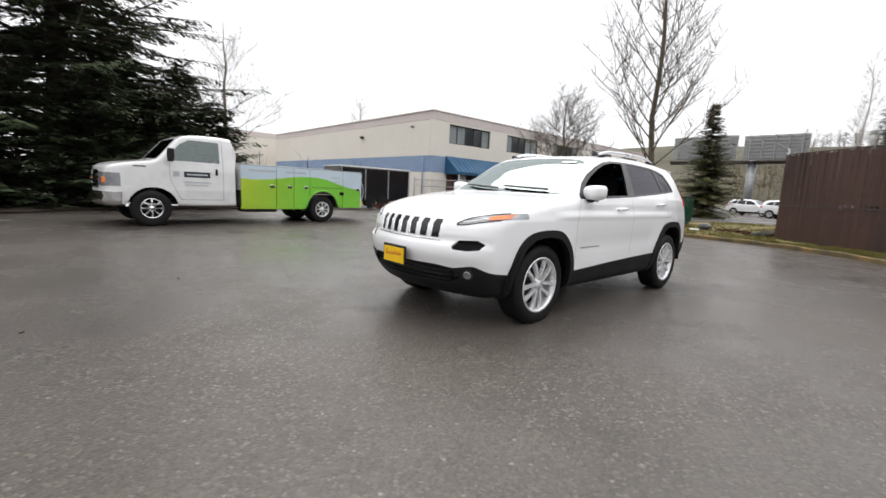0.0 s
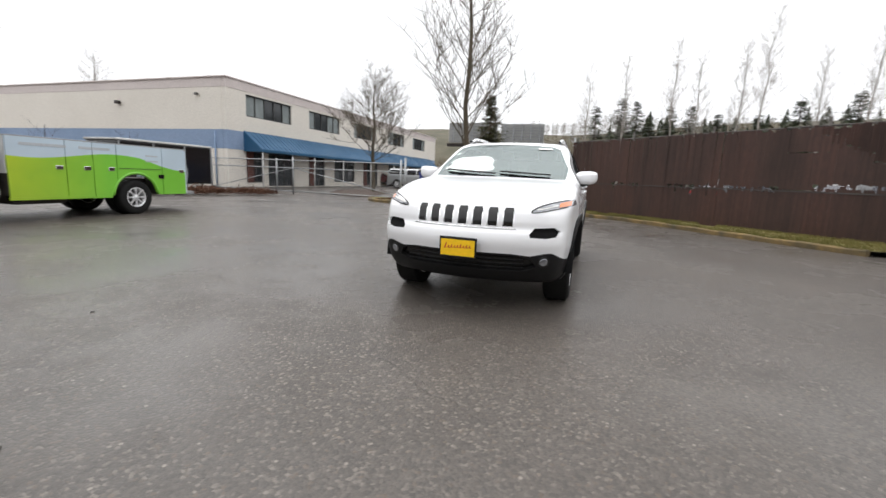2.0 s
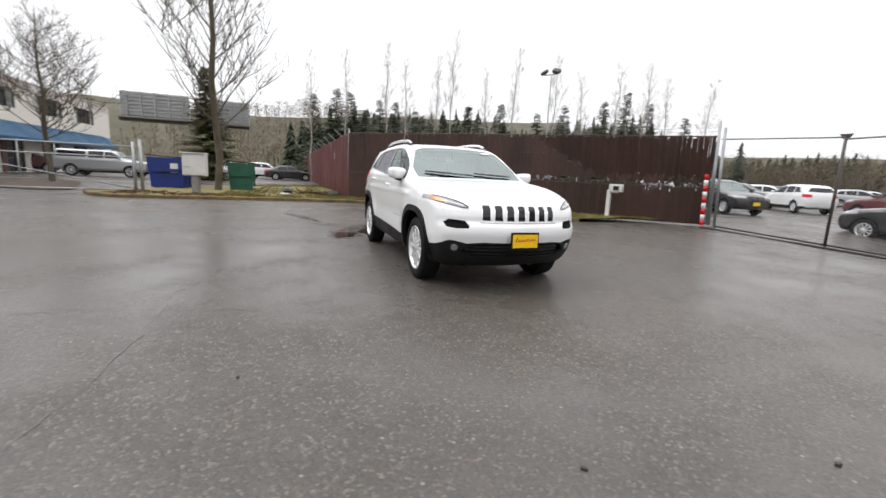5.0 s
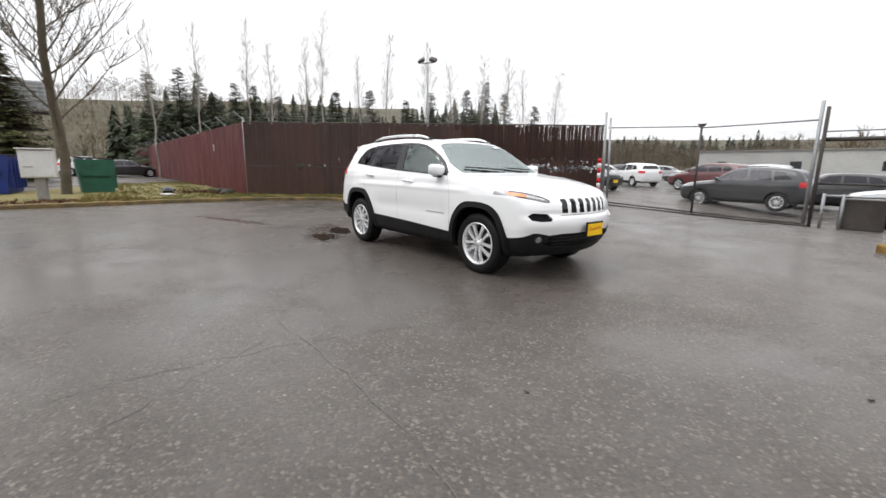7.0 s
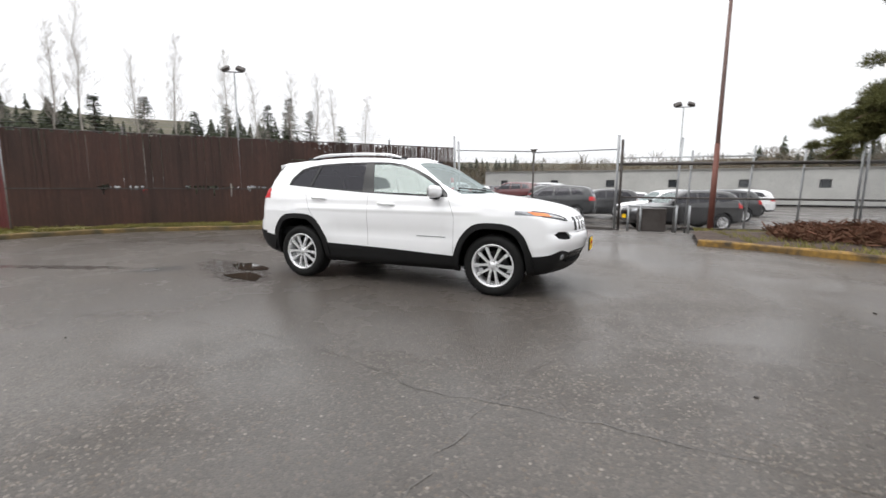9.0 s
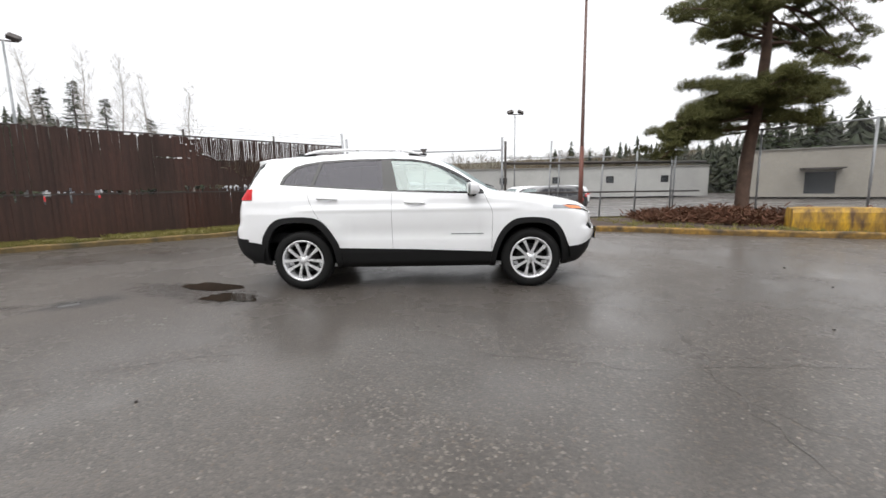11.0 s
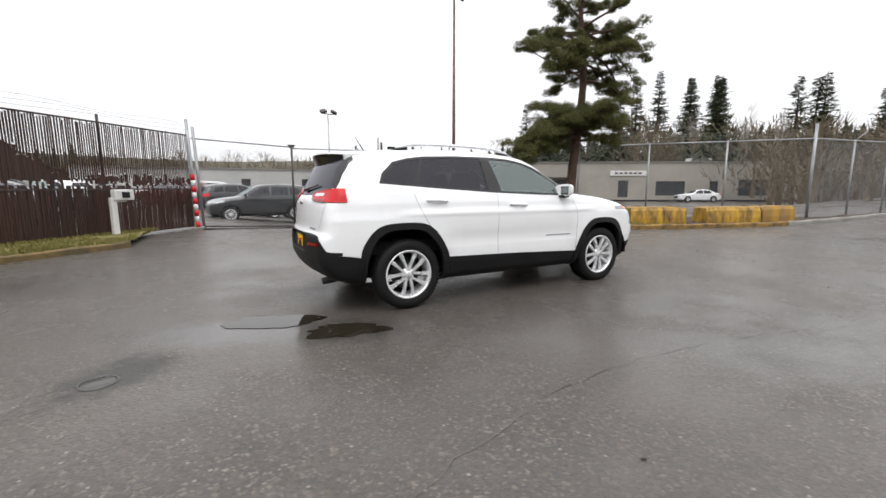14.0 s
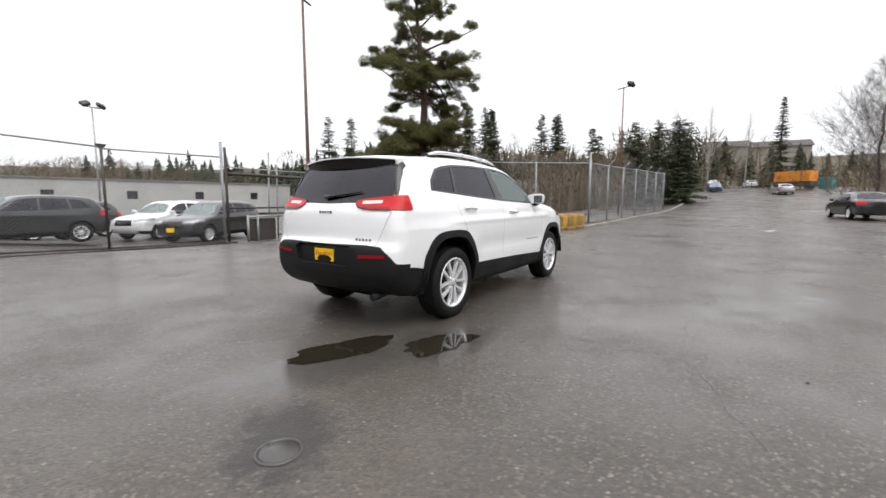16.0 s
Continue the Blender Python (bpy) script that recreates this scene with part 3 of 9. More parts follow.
def manhole(x, y, r=0.105):
    t = thing("manhole_cover", pose(x, y, land(x, y) + 0.002), "small round cast-iron cover set in broken wet asphalt", "manhole")
    bm = bmesh.new()
    lathe(bm, ((0.001, 0.006), (r - 0.018, 0.0055), (r - 0.014, 0.002)), 40, "z")
    part("lid", bm, LID_IRON, t)
    bm = bmesh.new()
    lathe(bm, ((r - 0.011, 0.0), (r - 0.009, 0.006), (r, 0.0065), (r + 0.006, 0.0)), 40, "z")
    part("rim", bm, LID_IRON, t)


manhole(-3.74, -1.46)


# ---- fences ----
def link_mesh(bm, a, b, z0a, z0b, h, pitch=0.075, r=0.0017):
    """Chain-link fabric between two ground points: crossing wires."""
    d = b - a
    L = d.length
    u = d / L
    n = int((L + h) / pitch)
    for k in range(n):
        for s in (0, 1):
            t0, t1 = k * pitch - h, k * pitch
            lo, hi = max(t0, 0), min(t1, L)
            if hi - lo < 0.05:
                continue
            pts = []
            for t in (lo, hi):
                z = (t - t0) if s == 0 else (t1 - t)
                p = a + u * t
                pts.append(Vector((p.x, p.y, z0a + (z0b - z0a) * t / L + 0.04 + z)))
            tube(bm, pts, r, 3, False)


def slat_mesh(w, h, top, seed):
    rnd = random.Random(seed)
    bm = bmesh.new()
    vs = box(bm, (0, 0, h / 2), (w, 0.006, h))
    for v in vs:
        if v.co.z > h / 2:
            v.co.z += top * (1 if v.co.x > 0 else -1)
        v.co.x += rnd.uniform(-0.003, 0.003)
    me = bpy.data.meshes.new("slat")
    bm.to_mesh(me)
    bm.free()
    me.materials.append(SLAT)
    return me


def brown_fence():
    a, b = FENCE_0, FENCE_1
    d = b - a
    L = d.length
    ang = math.degrees(math.atan2(d.y, d.x))
    t = thing("slatted_fence", pose(a.x, a.y, 0, 0, 0, ang), "tall chain-link fence filled with weathered dark brown vertical slats", "fence")
    H = 2.72
    for i in range(6):
        x = L * i / 5
        part("post", new_tube(((x, 0.05, -0.1), (x, 0.05, H + 0.15)), 0.03, 8), GALV if i in (0, 5) else DARK_STEEL, t)
    for z in (H - 0.03, 0.12):
        part("rail", new_tube(((0, 0.045, z), (L, 0.045, z)), 0.021, 6), DARK_STEEL, t)
    part("tie_strip", new_box((L * 0.5, -0.02, 1.16), (L, 0.004, 0.03)), DARK_STEEL, t)
    for k in range(3):
        part("barbed_wire", new_tube([(x, 0.12 + 0.1 * k, H + 0.12 + 0.1 * k + 0.03 * math.sin(x * 2 + k)) for x in [L * j / 24 for j in range(25)]], 0.004, 3), WIRE, t)
    rnd = random.Random(5)
    pitch, foot = 0.052, 0.06
    made = {}

    def slat(x, z0, z1, turn):
        """One strip from z0 to z1; strips of like length share a mesh."""
        if z1 - z0 < 0.06:
            return
        k = (round((z1 - z0) * 16), rnd.randrange(3))
        if k not in made:
            made[k] = slat_mesh(0.061, k[0] / 16, rnd.uniform(-0.012, 0.012), k[0] * 3 + k[1])
        ob = new("slat", made[k])
        ob.parent = t
        ob.matrix_basis = pose(x, rnd.uniform(-0.004, 0.004), z0, rnd.uniform(-0.4, 0.4), rnd.uniform(-0.5, 0.5), turn)

    def bump_at(x, a, b, edge=0.25):
        return smoothstep(a - edge, a + edge, x) * (1 - smoothstep(b - edge, b + edge, x))

    for i in range(int((L - 0.08) / pitch)):
        x = 0.05 + pitch * i
        top = H - 0.05 + rnd.uniform(-0.05, 0.04)
        # worn through at the tie strip in three places, and high up in one
        hole = max(bump_at(x, 1.8, 3.0), bump_at(x, 4.0, 6.9), bump_at(x, 11.0, 12.7)) * (0.5 + 0.5 * noise.noise((x * 1.7, 4.0, 0)) + rnd.uniform(-0.4, 0.4))
        flat = rnd.gauss(6, 2.0)
        lo, hi = 1.2, 1.2
        if hole > 0.35:
            lo, hi = 1.2 - 0.3 * hole * rnd.random() ** 2, 1.22 + 0.1 * hole * rnd.random()
        # the last stretch before the gate: pickets below, loose twisted strips above
        loose = x > 7.7 + rnd.uniform(-0.2, 0.2)
        split = 3.0 if not loose else max(1.42, 2.45 - 1.0 * (x - 7.7) / 1.8) + rnd.uniform(-0.14, 0.14)
        if loose and lo == hi:
            lo, hi = 1.24 + rnd.uniform(-0.05, 0.06), 1.27 + 0.1 * rnd.random()
        if lo == hi and not loose and not 7.0 < x < 8.6:
            slat(x, foot, top, flat)
            continue
        slat(x, foot, lo, flat + (8 if loose else 0))
        if loose:
            if split < top:
                slat(x, hi, split, flat)
                slat(x, split + 0.01, top, 30 + rnd.gauss(0, 2.5))
            else:
                slat(x, hi, top, flat)
        elif 7.0 < x < 8.6:
            cut = 2.1 + rnd.uniform(-0.012, 0.012)
            slat(x, hi, cut - 0.05 * rnd.random(), flat)
            slat(x, cut, top, flat)
        else:
            slat(x, hi, top, flat)
    bm = bmesh.new()
    link_mesh(bm, Vector((0.02, 0.03, 0)), Vector((L - 0.02, 0.03, 0)), 0.0, 0.0, H - 0.08, 0.085, 0.0016)
    tagged(part("wire_fabric", bm, WIRE, t), "diamond wire mesh behind the slats", kind="stuff")


brown_fence()


def red_fence():
    L = 44.0
    t = thing("red_slat_fence", pose(FENCE_0.x, FENCE_0.y, 0, 0, 0, 180.3), "long chain-link fence with dull red slats and barbed wire arms", "fence")
    H = 2.68
    bm = bmesh.new()
    rnd = random.Random(9)
    x = 0.08
    while x < L:
        w = 0.07 if x < 20 else 0.14
        box(bm, (x, rnd.uniform(-0.004, 0.004), H / 2 + 0.05), (w * 0.99, 0.008, H - 0.08 + rnd.uniform(-0.02, 0.02)))
        x += w
    tagged(part("slats", bm, SLAT_RED, t), "dull red plastic slats", kind="stuff")
    n = 16
    for i in range(n + 1):
        xx = L * i / n
        part("post", new_tube(((xx, -0.05, -0.1), (xx, -0.05, H + 0.1)), 0.028, 6), GALV, t)
        part("barb_arm", new_tube(((xx, -0.05, H + 0.08), (xx, 0.26, H + 0.36)), 0.016, 5), GALV, t)
    part("rail", new_tube(((0, -0.04, H), (L, -0.04, H)), 0.021, 6), GALV, t)
    for k in range(3):
        part("barbed_wire", new_tube([(0, 0.03 + 0.1 * k, H + 0.15 + 0.09 * k), (L, 0.03 + 0.1 * k, H + 0.15 + 0.09 * k)], 0.004, 3), WIRE, t)


red_fence()


def yard_gate():
    """The closed chain-link gate of the car lot, between two post pairs."""
    pts = [Vector((-3.45, 9.9, 0)), Vector((-0.6, 10.3, 0)), Vector((2.25, 9.95, 0))]
    t = thing("chain_link_gate", pose(0, 0, 0), "closed galvanised chain-link sliding gate of the car lot", "gate")
    bm = bmesh.new()
    for a, b in zip(pts, pts[1:]):
        za, zb = land(a.x, a.y), land(b.x, b.y)
        link_mesh(bm, a, b, za, zb, 2.4)
        part("top_rail", new_tube(((a.x, a.y, za + 2.62), (b.x, b.y, zb + 2.66)), 0.022, 6), GALV, t)
        part("bottom_rail", new_tube(((a.x, a.y, za + 0.06), (b.x, b.y, zb + 0.06)), 0.025, 6), DARK_STEEL, t)
    tagged(part("wire_fabric", bm, WIRE, t), "diamond wire mesh", kind="stuff")
    p = pts[1]
    z = land(p.x, p.y)
    post = part("post", new_tube(((p.x, p.y, z - 0.1), (p.x, p.y, z + 2.66)), 0.035, 8), DARK_STEEL, t)
    bm = bmesh.new()
    prism(bm, ((-0.13, 0.06), (0.13, 0.06), (0.05, -0.06), (-0.05, -0.06)), -0.02, 0.02, Matrix.Translation((p.x, p.y, z + 2.68)) @ pose(0, 0, 0, 90, 0, 8))
    part("bracket", bm, DARK_STEEL, t)
    track = [Vector((x, y)) for x, y in ((-3.3, 9.35), (-0.6, 9.75), (2.4, 9.45))]
    for a, b in zip(track, track[1:]):
        part("track", new_tube(((a.x, a.y, land(a.x, a.y) + 0.02), (b.x, b.y, land(b.x, b.y) + 0.02)), 0.03, 6), DARK_STEEL, t)


yard_gate()


def striped_post():
    t = thing("striped_guard_post", pose(-3.42, 9.55, land(-3.4, 9.6), 0, -2, 0), "red and white striped guard tube against a tall steel gate post", "guard post")
    for i in range(9):
        part("band", new_tube(((0, 0, 0.05 + i * 0.17), (0, 0, 0.05 + (i + 1) * 0.17)), 0.06, 12), WHITE_STEEL if i % 2 else LAMP_RED, t, "white band" if i % 2 else "red band")
    for dx, dy, h in ((0.0, 0.3, 3.15), (0.14, 0.36, 2.95)):
        part("steel_post", new_tube(((dx, dy, -0.1), (dx, dy, h)), 0.04, 8), GALV, t)
    part("foot", new_box((0, 0.1, 0.02), (0.3, 0.5, 0.1), None, 0.02), CONCRETE, t)


striped_post()


def gate_frame():
    """Steel frame that carries the gate when it is slid open."""
    t = thing("sliding_gate_support", pose(0, 0, 0), "weathered steel pipe frame carrying the sliding gate", "gate frame")
    z = land(2.3, 9.9)
    for dx, h in ((0.0, 3.1), (0.12, 2.95)):
        part("gate_post", new_tube(((2.25 + dx, 9.85, z - 0.1), (2.25 + dx, 9.85, z + h)), 0.042, 8), DARK_STEEL if dx else GALV, t)
    for (x, y), h, lean in (((4.0, 10.2), 3.0, 0.1), ((4.35, 10.2), 2.6, 0.05), ((5.9, 10.2), 2.7, 0.12), ((7.2, 10.2), 2.6, 0.03), ((8.6, 10.2), 2.5, 0.02)):
        zz = land(x, y)
        part("upright", new_tube(((x, y, zz - 0.1), (x + lean, y, zz + h)), 0.03, 6), GALV, t)
    part("top_pipe", new_tube(((2.3, 10.1, 2.2), (6.3, 10.1, 2.18)), 0.018, 6), GALV, t)
    part("heavy_rail", new_tube(((2.3, 10.0, 2.0), (9.8, 10.3, 1.95)), 0.05, 8), DARK_STEEL, t)
    part("mid_rail", new_tube(((2.3, 10.0, 0.92), (9.6, 10.3, 0.9)), 0.03, 6), DARK_STEEL, t)
    part("low_rail", new_tube(((4.2, 10.0, -0.02), (9.6, 10.3, 0.0)), 0.03, 6), DARK_STEEL, t)
    bm = bmesh.new()
    link_mesh(bm, Vector((4.2, 10.25, 0)), Vector((9.6, 10.4, 0)), -0.2, -0.15, 2.4)
    tagged(part("wire_fabric", bm, WIRE, t), kind="stuff")


gate_frame()


def gate_motor():
    t = thing("gate_operator", pose(3.0, 9.5, land(3.0, 9.5), 0, 0, 5), "dark gate motor box behind a low pipe guard", "gate motor")
    part("housing", new_box((0.35, 0.1, 0.38), (0.8, 0.45, 0.72), None, 0.03), DARK_STEEL, t)
    for x in (-0.35, 0.0, 1.0, 1.35):
        part("guard_post", new_tube(((x, -0.2, -0.05), (x, -0.2, 0.85)), 0.035, 8), GALV, t)
    part("guard_rail", new_tube(((-0.35, -0.2, 0.8), (1.0, -0.2, 0.8)), 0.03, 8), GALV, t)


gate_motor()


def chain_fence():
    t = thing("chain_link_fence", pose(0, 0, 0), "tall galvanised chain-link fence with barbed wire arms on its street side", "fence")
    run1 = [Vector(p) for p in ((8.5, 10.2, 0), (10.25, 8.2, 0), (12.0, 6.3, 0), (13.75, 4.38, 0), (15.5, 2.45, 0))]
    run2 = [Vector((15.5, 2.45, 0)).lerp(Vector((31.4, 1.32, 0)), i / 6) for i in range(7)]
    bm = bmesh.new()
    for k, run in enumerate((run1, run2)):
        for a, b in zip(run, run[1:]):
            za, zb = land(a.x, a.y) + 0.08, land(b.x, b.y) + 0.08
            link_mesh(bm, a, b, za, zb, 2.72, 0.075 if k == 0 else 0.085, 0.0023 if k == 0 else 0.003)
            part("top_rail", new_tube(((a.x, a.y, za + 2.78), (b.x, b.y, zb + 2.78)), 0.025, 6), GALV, t)
        for i, p in enumerate(run[k:]):
            z = land(p.x, p.y)
            corner = (p - Vector((15.5, 2.45, 0))).length < 0.1
            part("post", new_tube(((p.x, p.y, z - 0.1), (p.x, p.y, z + (3.35 if corner else 2.9))), 0.05 if corner else 0.032, 8), GALV, t)
            if k == 1:
                part("barb_arm", new_tube(((p.x, p.y, z + 2.88), (p.x + 0.12, p.y - 0.28, z + 3.18)), 0.018, 5), GALV, t)
        for j in range(3):
            o = Vector((0.03 * j, -0.09 * j, 0.09 * j)) if k == 1 else Vector((0, 0, 0.1 * j))
            part("barbed_wire", new_tube([Vector((p.x, p.y, land(p.x, p.y) + 2.98)) + o for p in run], 0.004, 3), WIRE, t)
    tagged(part("wire_fabric", bm, WIRE, t), "diamond wire mesh", kind="stuff")


chain_fence()

# ---- car bodies: a smooth solid from side profile, plan and cross-section ----
def catmull(pts, n):
    P = np.array(pts, float)
    P = np.vstack([2 * P[0] - P[1], P, 2 * P[-1] - P[-2]])
    out = []
    for i in range(1, len(P) - 2):
        a, b, c, d = P[i - 1 : i + 3]
        for t in np.linspace(0, 1, n, endpoint=False):
            out.append(0.5 * (2 * b + (c - a) * t + (2 * a - 5 * b + 4 * c - d) * t * t + (3 * b - a - 3 * c + d) * t ** 3))
    return np.array(out + [P[-2]])


def poly_dist(px, pz, poly):
    """Signed distance to a closed polygon, positive outside."""
    shp = px.shape
    px, pz = px.reshape(-1, 1), pz.reshape(-1, 1)
    out = np.empty(len(px))
    ax, az = poly[:, 0][None], poly[:, 1][None]
    bx, bz = np.roll(poly[:, 0], -1)[None], np.roll(poly[:, 1], -1)[None]
    ex, ez = bx - ax, bz - az
    den = ex * ex + ez * ez + 1e-12
    slope = ex / np.where(np.abs(ez) < 1e-9, 1e-9, ez)
    for i in range(0, len(px), 4000):
        x, z = px[i : i + 4000], pz[i : i + 4000]
        wx, wz = x - ax, z - az
        t = np.clip((wx * ex + wz * ez) / den, 0, 1)
        d = ((wx - t * ex) ** 2 + (wz - t * ez) ** 2).min(1)
        inside = (((az > z) != (bz > z)) & (x < slope * wz + ax)).sum(1) % 2 == 1
        out[i : i + 4000] = np.sqrt(d) * np.where(inside, -1, 1)
    return out.reshape(shp)


class Shape:
    """top: the profile from the front's foot over the roof to the rear's foot; wide: half width by x; sect: width factor by z."""

    def __init__(self, top, wide, sect, front=0.30, rear=0.16, screen=0.2, crown=0.06, hood=None, round_=0.11, bulges=(), dents=()):
        self.poly = np.vstack([catmull(top, 5)])
        self.wx, self.wy = np.array(wide).T
        self.sz, self.sf = np.array(sect).T
        self.front, self.rear, self.screen, self.crown, self.round_, self.bulges, self.dents = front, rear, screen, crown, round_, bulges, dents
        self.hood = crown if hood is None else hood
        self.x0, self.x1 = self.poly[:, 0].min(), self.poly[:, 0].max()

    def half(self, x, z):
        y = np.interp(x, self.wx, self.wy) * np.interp(z, self.sz, self.sf)
        for cx, cz, r, amp in self.bulges:
            y = y + amp * np.exp(-(((x - cx) ** 2 + (z - cz) ** 2) / r ** 2))
        for z0, x0, x1, amp, w in self.dents:
            y = y + amp * np.exp(-((z - z0 - 0.04 * (x0 - x) * 0) / w) ** 2) * np.clip((x - x0) / 0.25, 0, 1) * np.clip((x1 - x) / 0.25, 0, 1)
        return y

    def f(self, p):
        x, y, z = p[..., 0], np.abs(p[..., 1]), p[..., 2]
        kf = np.interp(x, [0.0, 0.5, 1.2, self.x1 - 0.5], [0, self.screen, self.screen, self.front])
        kr = np.interp(-x, [0.6, -self.x0 - 0.5], [0, self.rear])
        xs = x + (kf - kr) * y * y
        zs = z + np.interp(x, [0.5, 1.0], [self.crown, self.hood]) * y * y * np.clip((z - 0.6) / 0.3, 0, 1)
        a, b = poly_dist(xs, zs, self.poly), y - self.half(x, z)
        k = self.round_
        h = np.clip(0.5 + 0.5 * (a - b) / k, 0, 1)
        return b + (a - b) * h + k * h * (1 - h)

    def solve(self, o, d, far=3.0, steps=22):
        """Last point inside along rays o + r d."""
        lo, hi = np.zeros(o.shape[:-1]), np.full(o.shape[:-1], far)
        for _ in range(steps):
            mid = (lo + hi) / 2
            inside = self.f(o + d * mid[..., None]) < 0
            lo, hi = np.where(inside, mid, lo), np.where(inside, hi, mid)
        return o + d * lo[..., None]

    def grad(self, p, e=0.006):
        g = np.stack([self.f(p + v) - self.f(p - v) for v in np.eye(3) * e], -1)
        return g / (np.linalg.norm(g, axis=-1, keepdims=True) + 1e-9)

    def side(self, x, z, s=1):
        p = self.solve(np.array([[x, 0.0, z]]), np.array([[0, 1.0, 0]]), 1.5)[0]
        return Vector((p[0], s * p[1], p[2])), Vector(self.grad(p[None])[0] * (1, s, 1))

    def face_on(self, y, z, s=1):
        p = self.solve(np.array([[0.9 * s if z > 1.0 else 1.2 * s, y, z]]), np.array([[float(s), 0, 0]]), 2.0)[0]
        return Vector(p), Vector(self.grad(p[None])[0])

    def over(self, x, y):
        p = self.solve(np.array([[x, y, 0.75]]), np.array([[0, 0, 1.0]]), 2.0)[0]
        return Vector(p), Vector(self.grad(p[None])[0])

    def shell(self, nu, nv, zc=0.72):
        """A half shell (y >= 0) as a bmesh."""
        xa, xb = self.x0 + 0.55, self.x1 - 0.5
        k = max(6, nu // 6)
        rows_o, rows_d = [], []
        th = np.linspace(-math.pi / 2, math.pi / 2, nv + 1)
        for a in np.linspace(math.pi / 2, 0, k, endpoint=False):
            rows_o.append(np.tile([xb, 0, zc], (nv + 1, 1)))
            rows_d.append(np.stack([np.full(nv + 1, math.sin(a)), math.cos(a) * np.cos(th), math.cos(a) * np.sin(th)], -1))
        for x in np.linspace(xb, xa, nu - 2 * k + 1):
            rows_o.append(np.tile([x, 0, zc], (nv + 1, 1)))
            rows_d.append(np.stack([np.zeros(nv + 1), np.cos(th), np.sin(th)], -1))
        for a in np.linspace(0, math.pi / 2, k + 1)[1:]:
            rows_o.append(np.tile([xa, 0, zc], (nv + 1, 1)))
            rows_d.append(np.stack([np.full(nv + 1, -math.sin(a)), math.cos(a) * np.cos(th), math.cos(a) * np.sin(th)], -1))
        P = self.solve(np.array(rows_o, float), np.array(rows_d, float))
        P[:, 0, 1] = P[:, -1, 1] = 0
        bm = bmesh.new()
        V = [[bm.verts.new(p) for p in row] for row in P[1:-1]]
        for r0, r1 in zip(V, V[1:]):
            for j in range(nv):
                bm.faces.new((r0[j], r0[j + 1], r1[j + 1], r1[j]))
        for row, p, flip in ((V[0], P[0, nv // 2], 1), (V[-1], P[-1, nv // 2], 0)):
            tip = bm.verts.new((p[0], 0, p[2]))
            for j in range(nv):
                bm.faces.new((tip, row[j + 1], row[j]) if flip else (tip, row[j], row[j + 1]))
        bmesh.ops.reverse_faces(bm, faces=bm.faces)
        bm.normal_update()
        return bm


VIEWS = {"side": (0, 2), "front": (1, 2), "rear": (1, 2), "top": (0, 1)}


def in_poly(u, v, poly):
    inside = False
    for (a, b), (c, d) in zip(poly, poly[1:] + poly[:1]):
        if (b > v) != (d > v) and u < (c - a) * (v - b) / (d - b) + a:
            inside = not inside
    return inside


def view_ok(view, c, n):
    return {"side": n.y > 0.25, "front": n.x > 0.03 and c.x > -0.5, "rear": n.x < -0.12 and c.x < -1.2, "top": n.z > 0.12}[view]


def cut_panels(shape, bm, panels):
    """Cuts the shell along each panel's outline and returns faces by panel, first match wins. A panel: name, view, polygon, limit(c, n)."""
    for name, view, poly, limit in panels:
        i, j = VIEWS[view]
        us, vs = [p[0] for p in poly], [p[1] for p in poly]
        fs = []
        for f in bm.faces:
            m = f.calc_center_median()
            if min(us) - 0.06 < m[i] < max(us) + 0.06 and min(vs) - 0.06 < m[j] < max(vs) + 0.06 and view_ok(view, m, f.normal) and limit(m):
                fs.append(f)
        geom = fs + list({e for f in fs for e in f.edges}) + list({v for f in fs for v in f.verts})
        for (a, b), (c, d) in zip(poly, poly[1:] + poly[:1]):
            no = Vector((0, 0, 0))
            no[i], no[j] = d - b, a - c
            if no.length < 1e-6 or not geom:
                continue
            co = Vector((0, 0, 0))
            co[i], co[j] = a, b
            geom = bmesh.ops.bisect_plane(bm, geom=geom, plane_co=co, plane_no=no.normalized(), dist=1e-5)["geom"]
        bm.normal_update()
    groups = {}
    for f in bm.faces:
        m = f.calc_center_median()
        for name, view, poly, limit in panels:
            i, j = VIEWS[view]
            if view_ok(view, m, f.normal) and limit(m) and in_poly(m[i], m[j], poly):
                groups.setdefault(name, []).append(f)
                break
        else:
            groups.setdefault("body", []).append(f)
    return groups


